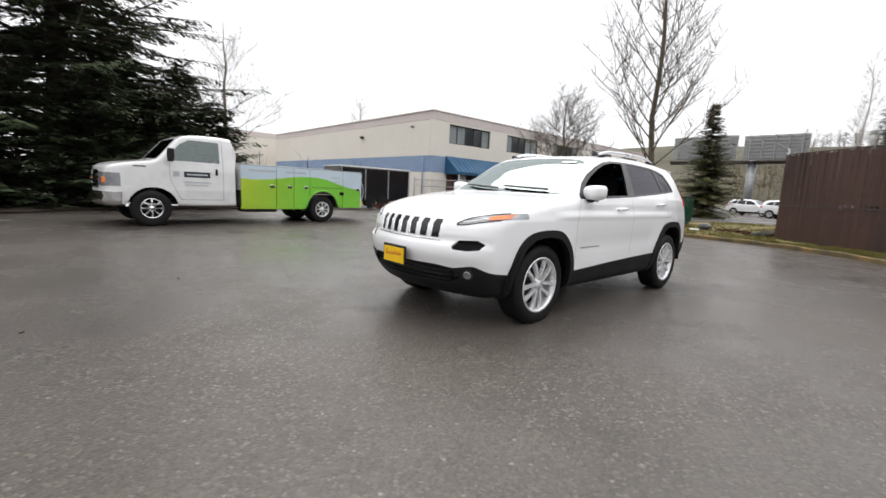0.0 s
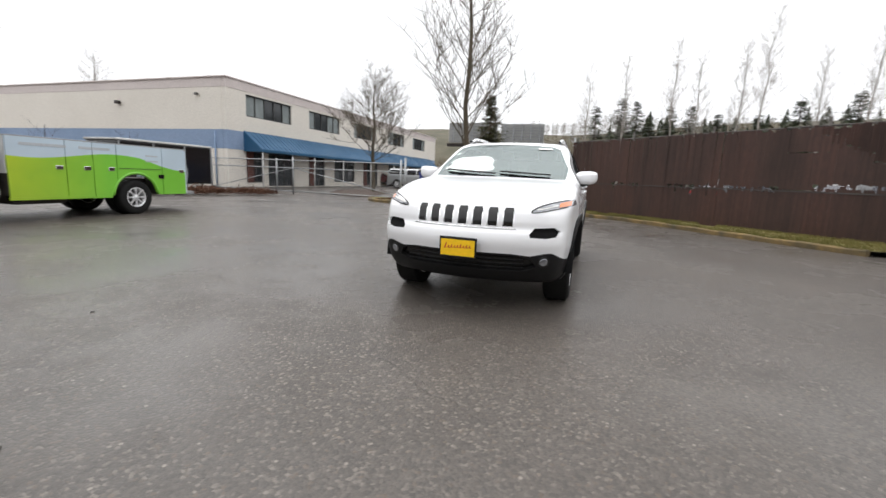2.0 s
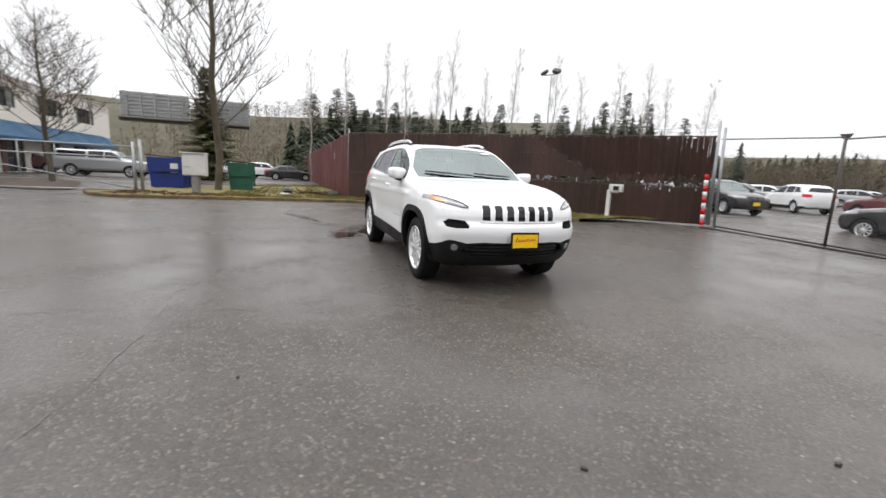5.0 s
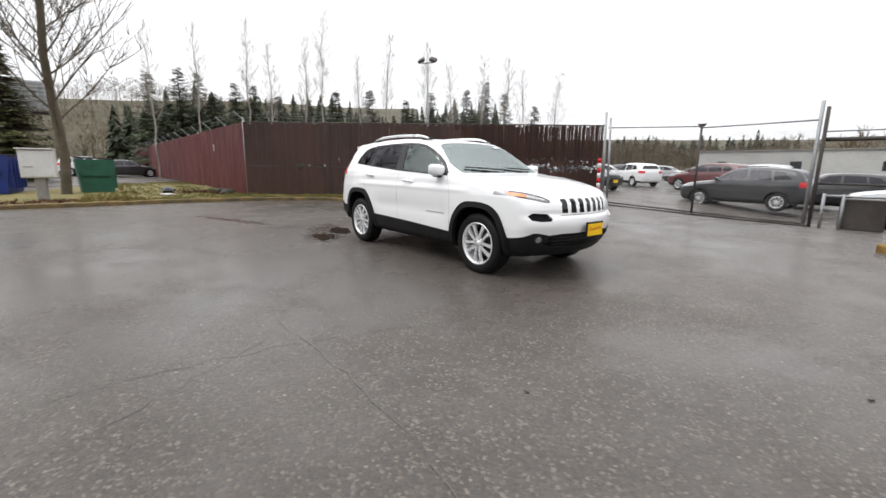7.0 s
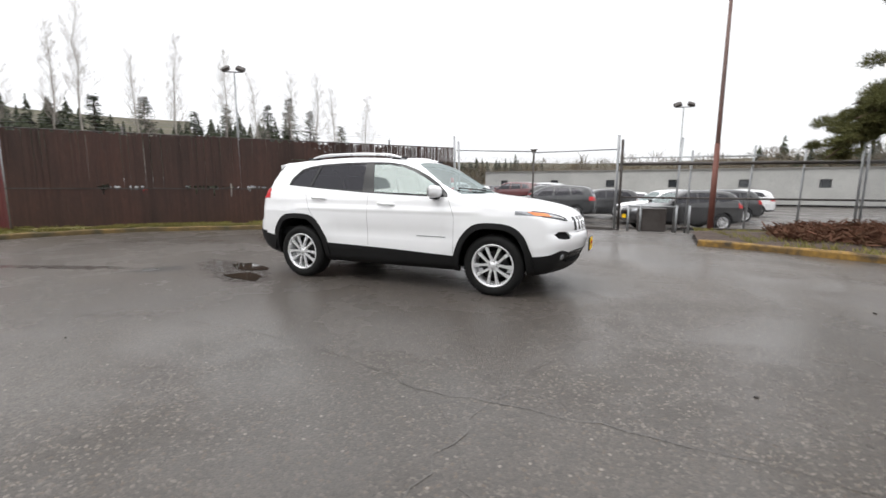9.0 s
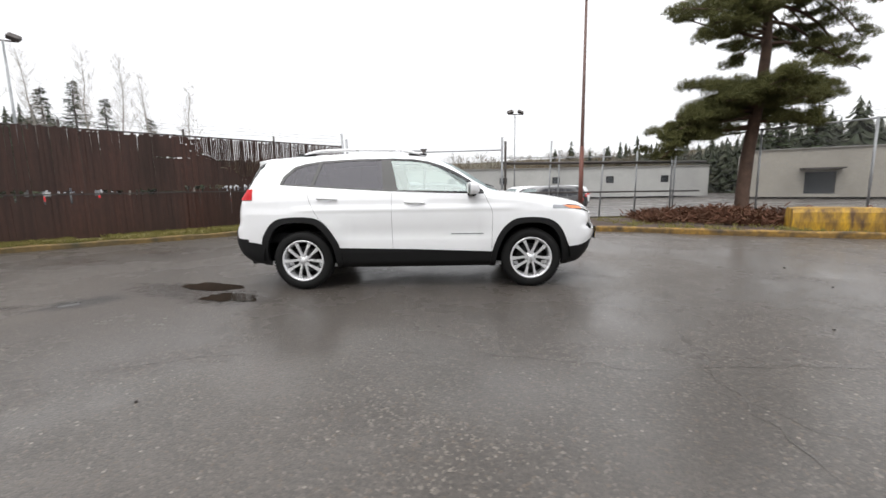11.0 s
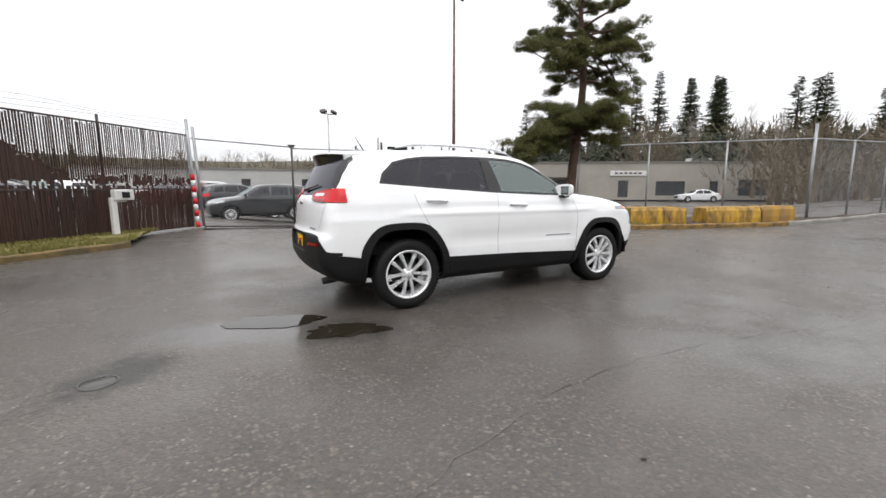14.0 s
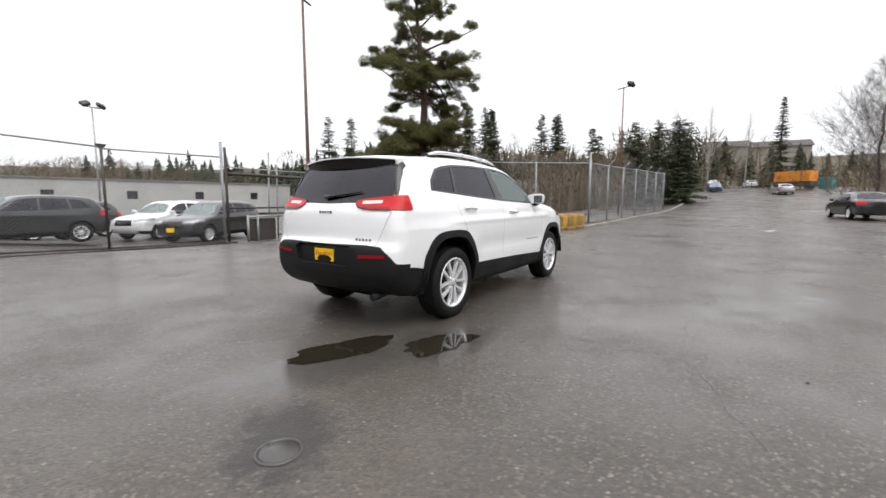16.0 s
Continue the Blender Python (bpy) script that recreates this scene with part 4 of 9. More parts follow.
def panel_mesh(shape, faces, sides, off=0.0, skirt=0.03):
    """Mesh data of a panel on one or both sides: the skin moved by off along its normal, with its rim turned in by skirt."""
    vs = list({v for f in faces for v in f.verts})
    P = np.array([v.co[:] for v in vs])
    N = shape.grad(P)
    idx = {v: k for k, v in enumerate(vs)}
    fset = set(faces)
    rim = [(e, f) for f in faces for e in f.edges if sum(g in fset for g in e.link_faces) == 1 and not all(abs(v.co.y) < 1e-4 for v in e.verts)]
    V, F, LN = [], [], []
    for s in sides:
        base = len(V)
        m = np.array((1, s, 1.0))
        Q = (P + N * off) * m
        V += [tuple(q) for q in Q]
        for f in faces:
            loop = [idx[v] for v in f.verts]
            if s < 0:
                loop = loop[::-1]
            F.append([base + k for k in loop])
            LN += [tuple(N[k] * m) for k in loop]
        if skirt:
            for e, f in rim:
                a, b = e.verts
                for l in f.loops:
                    if l.edge == e:
                        a, b = l.vert, l.link_loop_next.vert
                k = len(V)
                ia, ib = idx[a], idx[b]
                quad = [Q[ia], Q[ib], Q[ib] - N[ib] * m * skirt, Q[ia] - N[ia] * m * skirt]
                V += [tuple(q) for q in quad]
                order = [k + 1, k, k + 3, k + 2] if s > 0 else [k, k + 1, k + 2, k + 3]
                F.append(order)
                n = np.cross(quad[1] - quad[0], quad[3] - quad[0]) * (-1 if s > 0 else 1)
                n = n / (np.linalg.norm(n) + 1e-9)
                LN += [tuple(n)] * 4
    me = bpy.data.meshes.new("panel")
    me.from_pydata(V, [], F)
    me.polygons.foreach_set("use_smooth", [True] * len(F))
    me.normals_split_custom_set(LN)
    return me


def panel_part(name, shape, faces, sides, material, parent, off=0.0, skirt=0.03, label=""):
    me = panel_mesh(shape, faces, sides, off, skirt)
    me.name = name
    me.materials.append(material)
    ob = new(name, me)
    ob.parent = parent
    if label:
        tagged(ob, label)
    return ob


def seam(shape, pts, sides, parent, name="panel_gap", width=0.0036, view="side", material=None, lift=0.0015, s=1):
    """A narrow dark gap line drawn on the body through (x, z), (y, z) or (x, y) points."""
    line = catmull(pts, 6) if len(pts) > 2 else np.linspace(pts[0], pts[1], 14)
    bm = bmesh.new()
    for sd in sides:
        rows = []
        got = []
        for u, v in line:
            if view == "side":
                got.append(shape.side(u, v, sd))
            elif view == "top":
                p, n = shape.over(u, abs(v))
                got.append((Vector((p.x, p.y * sd, p.z)), Vector((n.x, n.y * sd, n.z))))
            else:
                p, n = shape.face_on(abs(u), v, s)
                got.append((Vector((p.x, p.y * sd, p.z)), Vector((n.x, n.y * sd, n.z))))
        for i, (p, n) in enumerate(got):
            d = (got[min(i + 1, len(got) - 1)][0] - got[max(i - 1, 0)][0]).normalized()
            o = n.cross(d).normalized() * width / 2
            rows.append([bm.verts.new(p + n * lift + k) for k in (-o, o)])
        for a, b in zip(rows, rows[1:]):
            bm.faces.new((a[0], a[1], b[1], b[0]))
    return part(name, bm, material or SEAM_GREY, parent)


def wheel(parent, x, y, z, R=0.352, r=0.222, w=0.225, spokes=5, rim_mat=None, name="wheel", twin=True, detail=1):
    """A road wheel; y > 0 is the left side."""
    s = 1 if y > 0 else -1
    hub = new(name)
    hub.parent = parent
    hub.matrix_basis = pose(x, y, z, 0, 0, 0 if s > 0 else 180)
    n = 48 if detail else 24
    bm = bmesh.new()
    prof = [(r, -w / 2 + 0.01), (r + 0.02, -w / 2), (R - 0.045, -w / 2 - 0.006), (R - 0.012, -w / 2 + 0.012), (R, -w / 2 + 0.04), (R, w / 2 - 0.04), (R - 0.012, w / 2 - 0.012), (R - 0.045, w / 2 + 0.006), (r + 0.02, w / 2), (r, w / 2 - 0.012)]
    lathe(bm, prof, n, "y")
    if detail:
        for k in range(0, 60):
            a = 2 * math.pi * k / 60
            for yy in (-0.07, 0.0, 0.07):
                box(bm, (0, 0, 0), (0.021, 0.05, 0.006), Matrix.Rotation(a + yy, 4, "Y") @ Matrix.Translation((0, yy, R - 0.0015)))
    bmesh.ops.recalc_face_normals(bm, faces=bm.faces)
    part("tyre", bm, RUBBER, hub)
    bm = bmesh.new()
    lathe(bm, [(r, -w / 2 + 0.01), (r - 0.02, -w / 2 + 0.02), (r - 0.028, w / 2 - 0.06), (r - 0.016, w / 2 - 0.02), (r - 0.008, w / 2 - 0.004), (r + 0.006, w / 2 - 0.002), (r + 0.008, w / 2 - 0.012)], n, "y")
    rim = part("rim", bm, rim_mat or ALLOY, hub, "", True)
    yo = w / 2 - 0.028
    bm = bmesh.new()
    for k in range(spokes):
        for d in ((-1, 1) if twin else (0,)):
            a0, a1 = 2 * math.pi * k / spokes + d * 0.12, 2 * math.pi * k / spokes + d * 0.37
            a0 += math.pi / 2
            a1 += math.pi / 2
            p0 = Vector((0.045 * math.cos(a0), yo + 0.006, 0.045 * math.sin(a0)))
            p1 = Vector(((r - 0.012) * math.cos(a1), yo + 0.004, (r - 0.012) * math.sin(a1)))
            u = (p1 - p0).normalized()
            o = Vector((-u.z, 0, u.x))
            vs = []
            for p, ww, hh in ((p0, 0.015, 0.024), (p0.lerp(p1, 0.55) + Vector((0, 0.006, 0)), 0.0155, 0.022), (p1, 0.026, 0.016)):
                vs.append([bm.verts.new(p + o * a * ww + Vector((0, b, 0))) for a, b in ((-1, -hh), (-0.75, 0.004), (0.75, 0.004), (1, -hh))])
            for A, B in zip(vs, vs[1:]):
                for q in range(3):
                    bm.faces.new((A[q], A[q + 1], B[q + 1], B[q]))
    lathe(bm, [(0.001, yo + 0.012), (0.03, yo + 0.012), (0.034, yo + 0.006), (0.06, yo + 0.004), (0.07, yo - 0.02)], 20, "y")
    bmesh.ops.recalc_face_normals(bm, faces=bm.faces)
    part("spoke_star", bm, rim_mat or ALLOY, hub)
    if detail:
        for k in range(5):
            a = 2 * math.pi * (k + 0.5) / 5
            bm = bmesh.new()
            lathe(bm, [(0.001, yo + 0.008), (0.009, yo + 0.008), (0.01, yo - 0.01)], 8, "y", Matrix.Translation((0.05 * math.cos(a), 0, 0.05 * math.sin(a))))
            part("lug_nut", bm, DARK_METAL, hub)
    bm = bmesh.new()
    lathe(bm, [(0.001, 0.0), (0.155, 0.0), (0.16, -0.02), (0.001, -0.025)], 28, "y")
    part("brake_disc", bm, DARK_METAL, hub)
    bm = bmesh.new()
    lathe(bm, [(0.001, -0.05), (r - 0.025, -0.05)], 28, "y")
    part("inner_dish", bm, CABIN, hub)
    return hub

# ---- the white SUV ----
def arch(cx, pts):
    return [(cx + a, b) for a, b in pts]


def inset_poly(poly, d):
    """Moves a polygon's points towards the wheel centre line by d."""
    cx, cz = sum(p[0] for p in poly) / len(poly), 0.36
    out = []
    for x, z in poly:
        v = Vector((x - cx, z - cz))
        out.append((x - v.normalized().x * d, z - v.normalized().y * d if z > 0.3 else z))
    return out


SUV = Shape(
    top=[(1.75, 0.26), (2.06, 0.27), (2.18, 0.36), (2.235, 0.46), (2.262, 0.54), (2.285, 0.62), (2.275, 0.695), (2.245, 0.74), (2.24, 0.80), (2.21, 0.88), (2.13, 0.955), (1.98, 1.012), (1.7, 1.068), (1.4, 1.107), (1.12, 1.137), (0.98, 1.18), (0.8, 1.285), (0.58, 1.418), (0.4, 1.505), (0.2, 1.568), (-0.1, 1.604), (-0.6, 1.628), (-1.1, 1.622), (-1.55, 1.598), (-1.86, 1.56), (-1.95, 1.50), (-2.05, 1.33), (-2.13, 1.17), (-2.185, 1.08), (-2.205, 0.95), (-2.215, 0.82), (-2.25, 0.74), (-2.26, 0.6), (-2.24, 0.48), (-2.14, 0.36), (-1.9, 0.29), (-1.0, 0.25), (0.5, 0.25)],
    wide=[(-2.3, 0.775), (-2.0, 0.838), (-1.6, 0.876), (-1.2, 0.89), (0.0, 0.892), (1.0, 0.89), (1.5, 0.872), (1.8, 0.836), (2.05, 0.79), (2.3, 0.73)],
    sect=[(0.2, 0.88), (0.32, 0.945), (0.45, 0.98), (0.58, 0.998), (0.75, 1.0), (0.9, 0.995), (0.98, 0.978), (1.06, 0.968), (1.14, 0.945), (1.2, 0.912), (1.35, 0.84), (1.5, 0.762), (1.58, 0.71), (1.7, 0.62)],
    front=0.36, rear=0.13, screen=0.2, crown=0.055, hood=0.015, round_=0.1,
    bulges=((1.35, 0.62, 0.5, 0.014), (-1.35, 0.66, 0.5, 0.016)),
    dents=((0.66, -1.0, 1.0, -0.02, 0.13), (0.955, -1.5, 1.3, 0.013, 0.03)),
)
ARCH_R = [(-1.845, 0.24), (-1.83, 0.57), (-1.78, 0.7), (-1.68, 0.815), (-1.53, 0.865), (-1.2, 0.86), (-1.05, 0.765), (-0.95, 0.62), (-0.9, 0.5), (-0.88, 0.24)]
ARCH_F = [(0.88, 0.24), (0.9, 0.44), (0.99, 0.66), (1.13, 0.8), (1.3, 0.835), (1.55, 0.815), (1.7, 0.71), (1.79, 0.5), (1.81, 0.24)]
WELL_R = [(-1.775, 0.24), (-1.765, 0.5), (-1.71, 0.66), (-1.63, 0.755), (-1.5, 0.8), (-1.23, 0.795), (-1.1, 0.71), (-1.0, 0.57), (-0.96, 0.42), (-0.95, 0.24)]
WELL_F = [(0.94, 0.24), (0.96, 0.42), (1.04, 0.62), (1.16, 0.74), (1.31, 0.772), (1.52, 0.755), (1.65, 0.66), (1.725, 0.47), (1.74, 0.24)]
def eased(poly):
    """Rounds the corners of an open arch outline."""
    return [tuple(float(v) for v in p) for p in catmull(poly, 3)]


ARCH_R, ARCH_F, WELL_R, WELL_F = eased(ARCH_R), eased(ARCH_F), eased(WELL_R), eased(WELL_F)
GLASS_Q = [(-1.57, 1.262), (-1.535, 1.33), (-1.42, 1.435), (-1.3, 1.47), (-1.145, 1.495), (-1.235, 1.238)]
GLASS_R = [(-1.195, 1.232), (-1.105, 1.5), (-0.8, 1.518), (-0.4, 1.522), (-0.375, 1.178)]
GLASS_F = [(-0.2, 1.17), (-0.285, 1.52), (-0.05, 1.51), (0.13, 1.48), (0.3, 1.425), (0.47, 1.345), (0.6, 1.268), (0.7, 1.185), (0.72, 1.135)]
DLO = [(-1.61, 1.248), (-1.57, 1.345), (-1.44, 1.46), (-1.3, 1.497), (-1.1, 1.525), (-0.7, 1.542), (-0.25, 1.543), (-0.02, 1.53), (0.17, 1.498), (0.34, 1.44), (0.51, 1.358), (0.66, 1.265), (0.8, 1.15), (0.81, 1.112), (0.3, 1.128), (-0.3, 1.153), (-1.0, 1.2)]
ALWAYS = lambda c: True  # noqa: E731


def white_suv():
    car = thing("suv_car", pose(0, -0.02, 0), "clean white mid-size SUV with black lower cladding standing on wet asphalt", "car")
    bm = SUV.shell(116, 96)
    bm.normal_update()
    hw = 0.04
    slots = [("slot%d" % k, "front", [(k * 0.122 - hw, 0.752), (k * 0.122 + hw, 0.752), (k * 0.122 + hw + 0.002, 0.862), (k * 0.122 + hw * 0.8, 0.9), (k * 0.122 - hw * 0.8, 0.9), (k * 0.122 - hw - 0.002, 0.862)], lambda c: c.x > 1.8) for k in range(1, 4)]
    slots.append(("slot0", "front", [(-0.02, 0.752), (hw, 0.752), (hw + 0.002, 0.862), (hw * 0.8, 0.9), (-0.02, 0.9)], lambda c: c.x > 1.8))
    head = [(0.535, 0.866), (0.545, 0.885), (0.6, 0.917), (0.7, 0.95), (0.8, 0.97), (0.95, 0.985), (0.95, 0.95), (0.82, 0.922), (0.7, 0.895), (0.6, 0.872)]
    pod = [(0.545, 0.672), (0.535, 0.7), (0.57, 0.745), (0.72, 0.755), (0.765, 0.725), (0.745, 0.682), (0.66, 0.668)]
    panels = [
        ("well", "side", WELL_R, lambda c: c.y > 0.5), ("well", "side", WELL_F, lambda c: c.y > 0.5),
        ("arch_rear", "side", ARCH_R, lambda c: c.y > 0.5), ("arch_front", "side", ARCH_F, lambda c: c.y > 0.5),
        *slots,
        ("pod", "front", pod, lambda c: c.x > 1.6),
        ("headlamp", "front", head, lambda c: c.x > 1.62),
        ("lower_intake", "front", [(-0.05, 0.42), (-0.05, 0.525), (0.44, 0.52), (0.55, 0.5), (0.6, 0.43), (0.5, 0.39), (-0.05, 0.385)], lambda c: c.x > 1.8),
        ("front_lower", "front", [(-0.05, 0.2), (-0.05, 0.535), (0.4, 0.535), (0.55, 0.52), (0.66, 0.545), (0.72, 0.545), (0.79, 0.5), (0.85, 0.465), (1.0, 0.455), (1.0, 0.2)], lambda c: c.x > 1.72),
        ("front_lower", "side", [(1.72, 0.2), (1.72, 0.46), (2.0, 0.46), (2.4, 0.5), (2.4, 0.2)], lambda c: c.y > 0.5),
    ]
    panels += [
        ("tail_lamp", "rear", [(0.35, 1.12), (0.355, 1.152), (0.45, 1.17), (0.7, 1.195), (0.98, 1.205), (0.98, 1.08), (0.8, 1.072), (0.5, 1.08), (0.4, 1.092)], lambda c: c.x < -1.9 and c.y > 0.2),
        ("tail_lamp", "side", [(-2.3, 1.08), (-2.3, 1.2), (-2.08, 1.195), (-2.035, 1.15), (-2.045, 1.1)], lambda c: c.y > 0.5),
        ("rear_glass", "rear", [(-0.05, 1.5), (0.45, 1.495), (0.6, 1.47), (0.655, 1.33), (0.7, 1.205), (0.6, 1.188), (0.42, 1.165), (0.36, 1.135), (-0.05, 1.125)], lambda c: c.x < -1.6),
        ("fin", "rear", [(0.45, 1.53), (0.45, 1.495), (0.6, 1.47), (0.655, 1.33), (0.7, 1.198), (0.728, 1.2), (0.695, 1.33), (0.655, 1.47), (0.6, 1.53)], lambda c: c.x < -1.7),
        ("rear_fin", "side", [(-1.9, 1.5), (-1.985, 1.32), (-2.04, 1.215), (-2.3, 1.205), (-2.3, 1.52)], lambda c: c.x < -1.85 and c.y > 0.4),
    ]
    panels += [
        ("plate_bay", "rear", [(-0.05, 0.58), (-0.05, 0.76), (0.33, 0.755), (0.4, 0.72), (0.36, 0.6), (0.3, 0.575)], lambda c: c.x < -1.9),
        ("rear_lower", "rear", [(-0.05, 0.2), (-0.05, 0.765), (0.5, 0.77), (0.66, 0.76), (0.74, 0.7), (0.8, 0.62), (1.0, 0.57), (1.0, 0.2)], lambda c: c.x < -2.02),
        ("rear_lower", "side", [(-2.4, 0.2), (-2.4, 0.6), (-2.19, 0.6), (-1.93, 0.57), (-1.83, 0.55), (-1.8, 0.2)], lambda c: c.y > 0.5),
        ("sill", "side", [(-0.95, 0.2), (-0.95, 0.5), (0.0, 0.475), (0.95, 0.435), (0.95, 0.2)], lambda c: c.y > 0.4),
        ("glass_quarter", "side", GLASS_Q, lambda c: c.z > 1), ("glass_rear", "side", GLASS_R, lambda c: c.z > 1), ("glass_front", "side", GLASS_F, lambda c: c.z > 1),
        ("dlo", "side", DLO, lambda c: c.z > 1),
        ("windscreen", "top", [(1.06, -0.05), (1.052, 0.2), (1.028, 0.4), (0.985, 0.6), (0.94, 0.705), (0.7, 0.715), (0.34, 0.585), (0.29, 0.5), (0.29, 0.3), (0.295, -0.05)], lambda c: c.z > 1.08),
        ("hood", "top", [(2.165, -0.05), (2.15, 0.25), (2.08, 0.5), (1.9, 0.7), (1.6, 0.8), (1.1, 0.8), (0.96, 0.76), (0.94, 0.705), (0.985, 0.6), (1.028, 0.4), (1.052, 0.2), (1.06, -0.05)], lambda c: c.z > 0.9),
        ("front_door", "side", [(-0.27, 0.46), (0.9, 0.42), (0.9, 0.9), (0.81, 1.112), (0.3, 1.128), (-0.27, 1.152)], lambda c: c.y > 0.5),
        ("rear_door", "side", [(-0.27, 0.46), (-0.27, 1.152), (-1.0, 1.2), (-1.27, 1.218), (-1.27, 1.12), (-1.14, 0.85), (-1.0, 0.7), (-0.93, 0.47)], lambda c: c.y > 0.5),
        ("tailgate", "rear", [(-0.05, 0.765), (-0.05, 1.25), (0.73, 1.25), (0.74, 1.21), (0.72, 1.06), (0.66, 0.9), (0.6, 0.765)], lambda c: c.x < -1.6),
    ]
    g = cut_panels(SUV, bm, panels)
    both = (1, -1)
    P = lambda name, key, sides, mat, off=0.0, skirt=0.03, label="": panel_part(name, SUV, g[key], sides, mat, car, off, skirt, label)  # noqa: E731
    P("body", "body", both, WHITE_PAINT, 0, 0.04, "white painted body shell")
    P("hood", "hood", both, WHITE_PAINT, 0.0)
    P("tailgate", "tailgate", both, WHITE_PAINT)
    P("front_fascia_lower", "front_lower", both, BLACK_PLASTIC, 0.004, 0.04, "black lower bumper")
    P("rear_bumper", "rear_lower", both, BLACK_PLASTIC, 0.006, 0.04, "black rear bumper")
    P("plate_recess", "plate_bay", both, BLACK_PLASTIC, -0.03, 0.0)
    P("lower_intake", "lower_intake", both, GLOSS_BLACK, -0.035, 0.0)
    for k in range(4):
        for s in both if k else (0,):
            panel_part("grille_slot", SUV, g["slot%d" % k], (s,) if s else both, GLOSS_BLACK, car, -0.007, 0.0, "deep black grille slot")
    P("windscreen", "windscreen", both, WINDSHIELD, -0.004, 0.01)
    P("rear_window", "rear_glass", both, PRIVACY, -0.004, 0.01)
    for s, side in ((1, "left"), (-1, "right")):
        door = P("front_door", "front_door", (s,), WHITE_PAINT)
        rear = P("rear_door", "rear_door", (s,), WHITE_PAINT)
        P("sill_cladding", "sill", (s,), BLACK_PLASTIC, 0.008, 0.04)
        P("wheel_arch_trim", "arch_rear", (s,), BLACK_PLASTIC, 0.016, 0.05)
        P("wheel_arch_trim", "arch_front", (s,), BLACK_PLASTIC, 0.016, 0.05)
        P("window_trim", "dlo", (s,), GLOSS_BLACK, 0.001, 0.02)
        if s < 0:
            P("front_side_window", "glass_front", (s,), DOOR_GLASS, -0.004, 0.008)
        P("rear_side_window", "glass_rear", (s,), PRIVACY, -0.004, 0.008)
        P("quarter_window", "glass_quarter", (s,), PRIVACY, -0.004, 0.008)
        lamp = P("headlamp", "headlamp", (s,), LAMP_CLEAR, 0.002, 0.02, "slim clear headlamp with amber corner")
        if "fin" in g:
            P("window_fin", "fin", (s,), GLOSS_BLACK, 0.003, 0.01, "gloss black fin beside the rear window")
        if "rear_fin" in g:
            P("spoiler_fin", "rear_fin", (s,), GLOSS_BLACK, 0.001, 0.01, "black fin beside the rear window")
        P("tail_lamp", "tail_lamp", (s,), LAMP_RED, 0.012, 0.03, "red wraparound tail lamp")
        P("lamp_pod", "pod", (s,), CABIN, -0.02, 0.0, "dark recessed lower lamp")
        seam(SUV, [(0.535, 0.866), (0.545, 0.885), (0.6, 0.918), (0.7, 0.951), (0.8, 0.971)], (s,), lamp, 'lamp_border', 0.011, 'front', material=GLOSS_BLACK, lift=0.004)
        seam(SUV, [(0.535, 0.866), (0.6, 0.871), (0.7, 0.894), (0.8, 0.917)], (s,), lamp, 'lamp_border', 0.009, 'front', material=GLOSS_BLACK, lift=0.004)
        seam(SUV, [(0.575, 0.889), (0.66, 0.908), (0.73, 0.928)], (s,), lamp, 'light_tube', 0.012, 'front', material=WHITE_STEEL, lift=0.004)
        # amber corner
        bm2 = bmesh.new()
        rows = []
        for u in np.linspace(0.0, 1.0, 9):
            z0, z1, y = 0.912 + 0.016 * u, 0.945 + 0.02 * u, 0.735 + 0.085 * u
            rows.append([])
            for z in (z0, z1):
                p, n = SUV.face_on(y, z)
                q = p + n * 0.005
                rows[-1].append(bm2.verts.new((q.x, q.y * s, q.z)))
        for a, b in zip(rows, rows[1:]):
            bm2.faces.new((a[0], a[1], b[1], b[0]))
        part("amber_marker", bm2, LAMP_AMBER, lamp)
        # clear reversing inset of the tail lamp
        bm2 = bmesh.new()
        rows = []
        for u in np.linspace(0, 1, 6):
            rows.append([])
            for z in (1.118, 1.147):
                p, n = SUV.face_on(0.42 + 0.2 * u, z + 0.006 * u, -1)
                q = p + n * 0.0145
                rows[-1].append(bm2.verts.new((q.x, q.y * s, q.z)))
        for a, b in zip(rows, rows[1:]):
            bm2.faces.new((a[0], a[1], b[1], b[0]))
        part("reversing_lens", bm2, WHITE_STEEL, car)
        seam(SUV, [(0.35, 1.12), (0.4, 1.09), (0.5, 1.077), (0.72, 1.07)], (s,), car, 'lamp_border', 0.012, 'rear', material=GLOSS_BLACK, lift=0.013, s=-1)
        seam(SUV, [(0.35, 1.12), (0.355, 1.154), (0.45, 1.173), (0.7, 1.198)], (s,), car, 'lamp_border', 0.01, 'rear', material=GLOSS_BLACK, lift=0.013, s=-1)
        seam(SUV, [(0.42, 1.1), (0.55, 1.094), (0.7, 1.09)], (s,), car, 'light_tube', 0.006, 'rear', material=LAMP_DARK, lift=0.0145, s=-1)
        # rear reflector
        bm2 = bmesh.new()
        rows = []
        for u in np.linspace(0, 1, 7):
            rows.append([])
            for z in (0.655, 0.684):
                p, n = SUV.face_on(0.45 + 0.27 * u, z + 0.012 * u, -1)
                q = p + n * 0.012
                rows[-1].append(bm2.verts.new((q.x, q.y * s, q.z)))
        for a, b in zip(rows, rows[1:]):
            bm2.faces.new((a[0], a[1], b[1], b[0]))
        part("rear_reflector", bm2, LAMP_DARK, car, "red bumper reflector")
        # fog lamp
        p, n = SUV.face_on(0.655, 0.475)
        fog = part("fog_lamp", new_tube((p - n * 0.03, p + n * 0.006), (0.05, 0.05), 20), DARK_METAL, car)
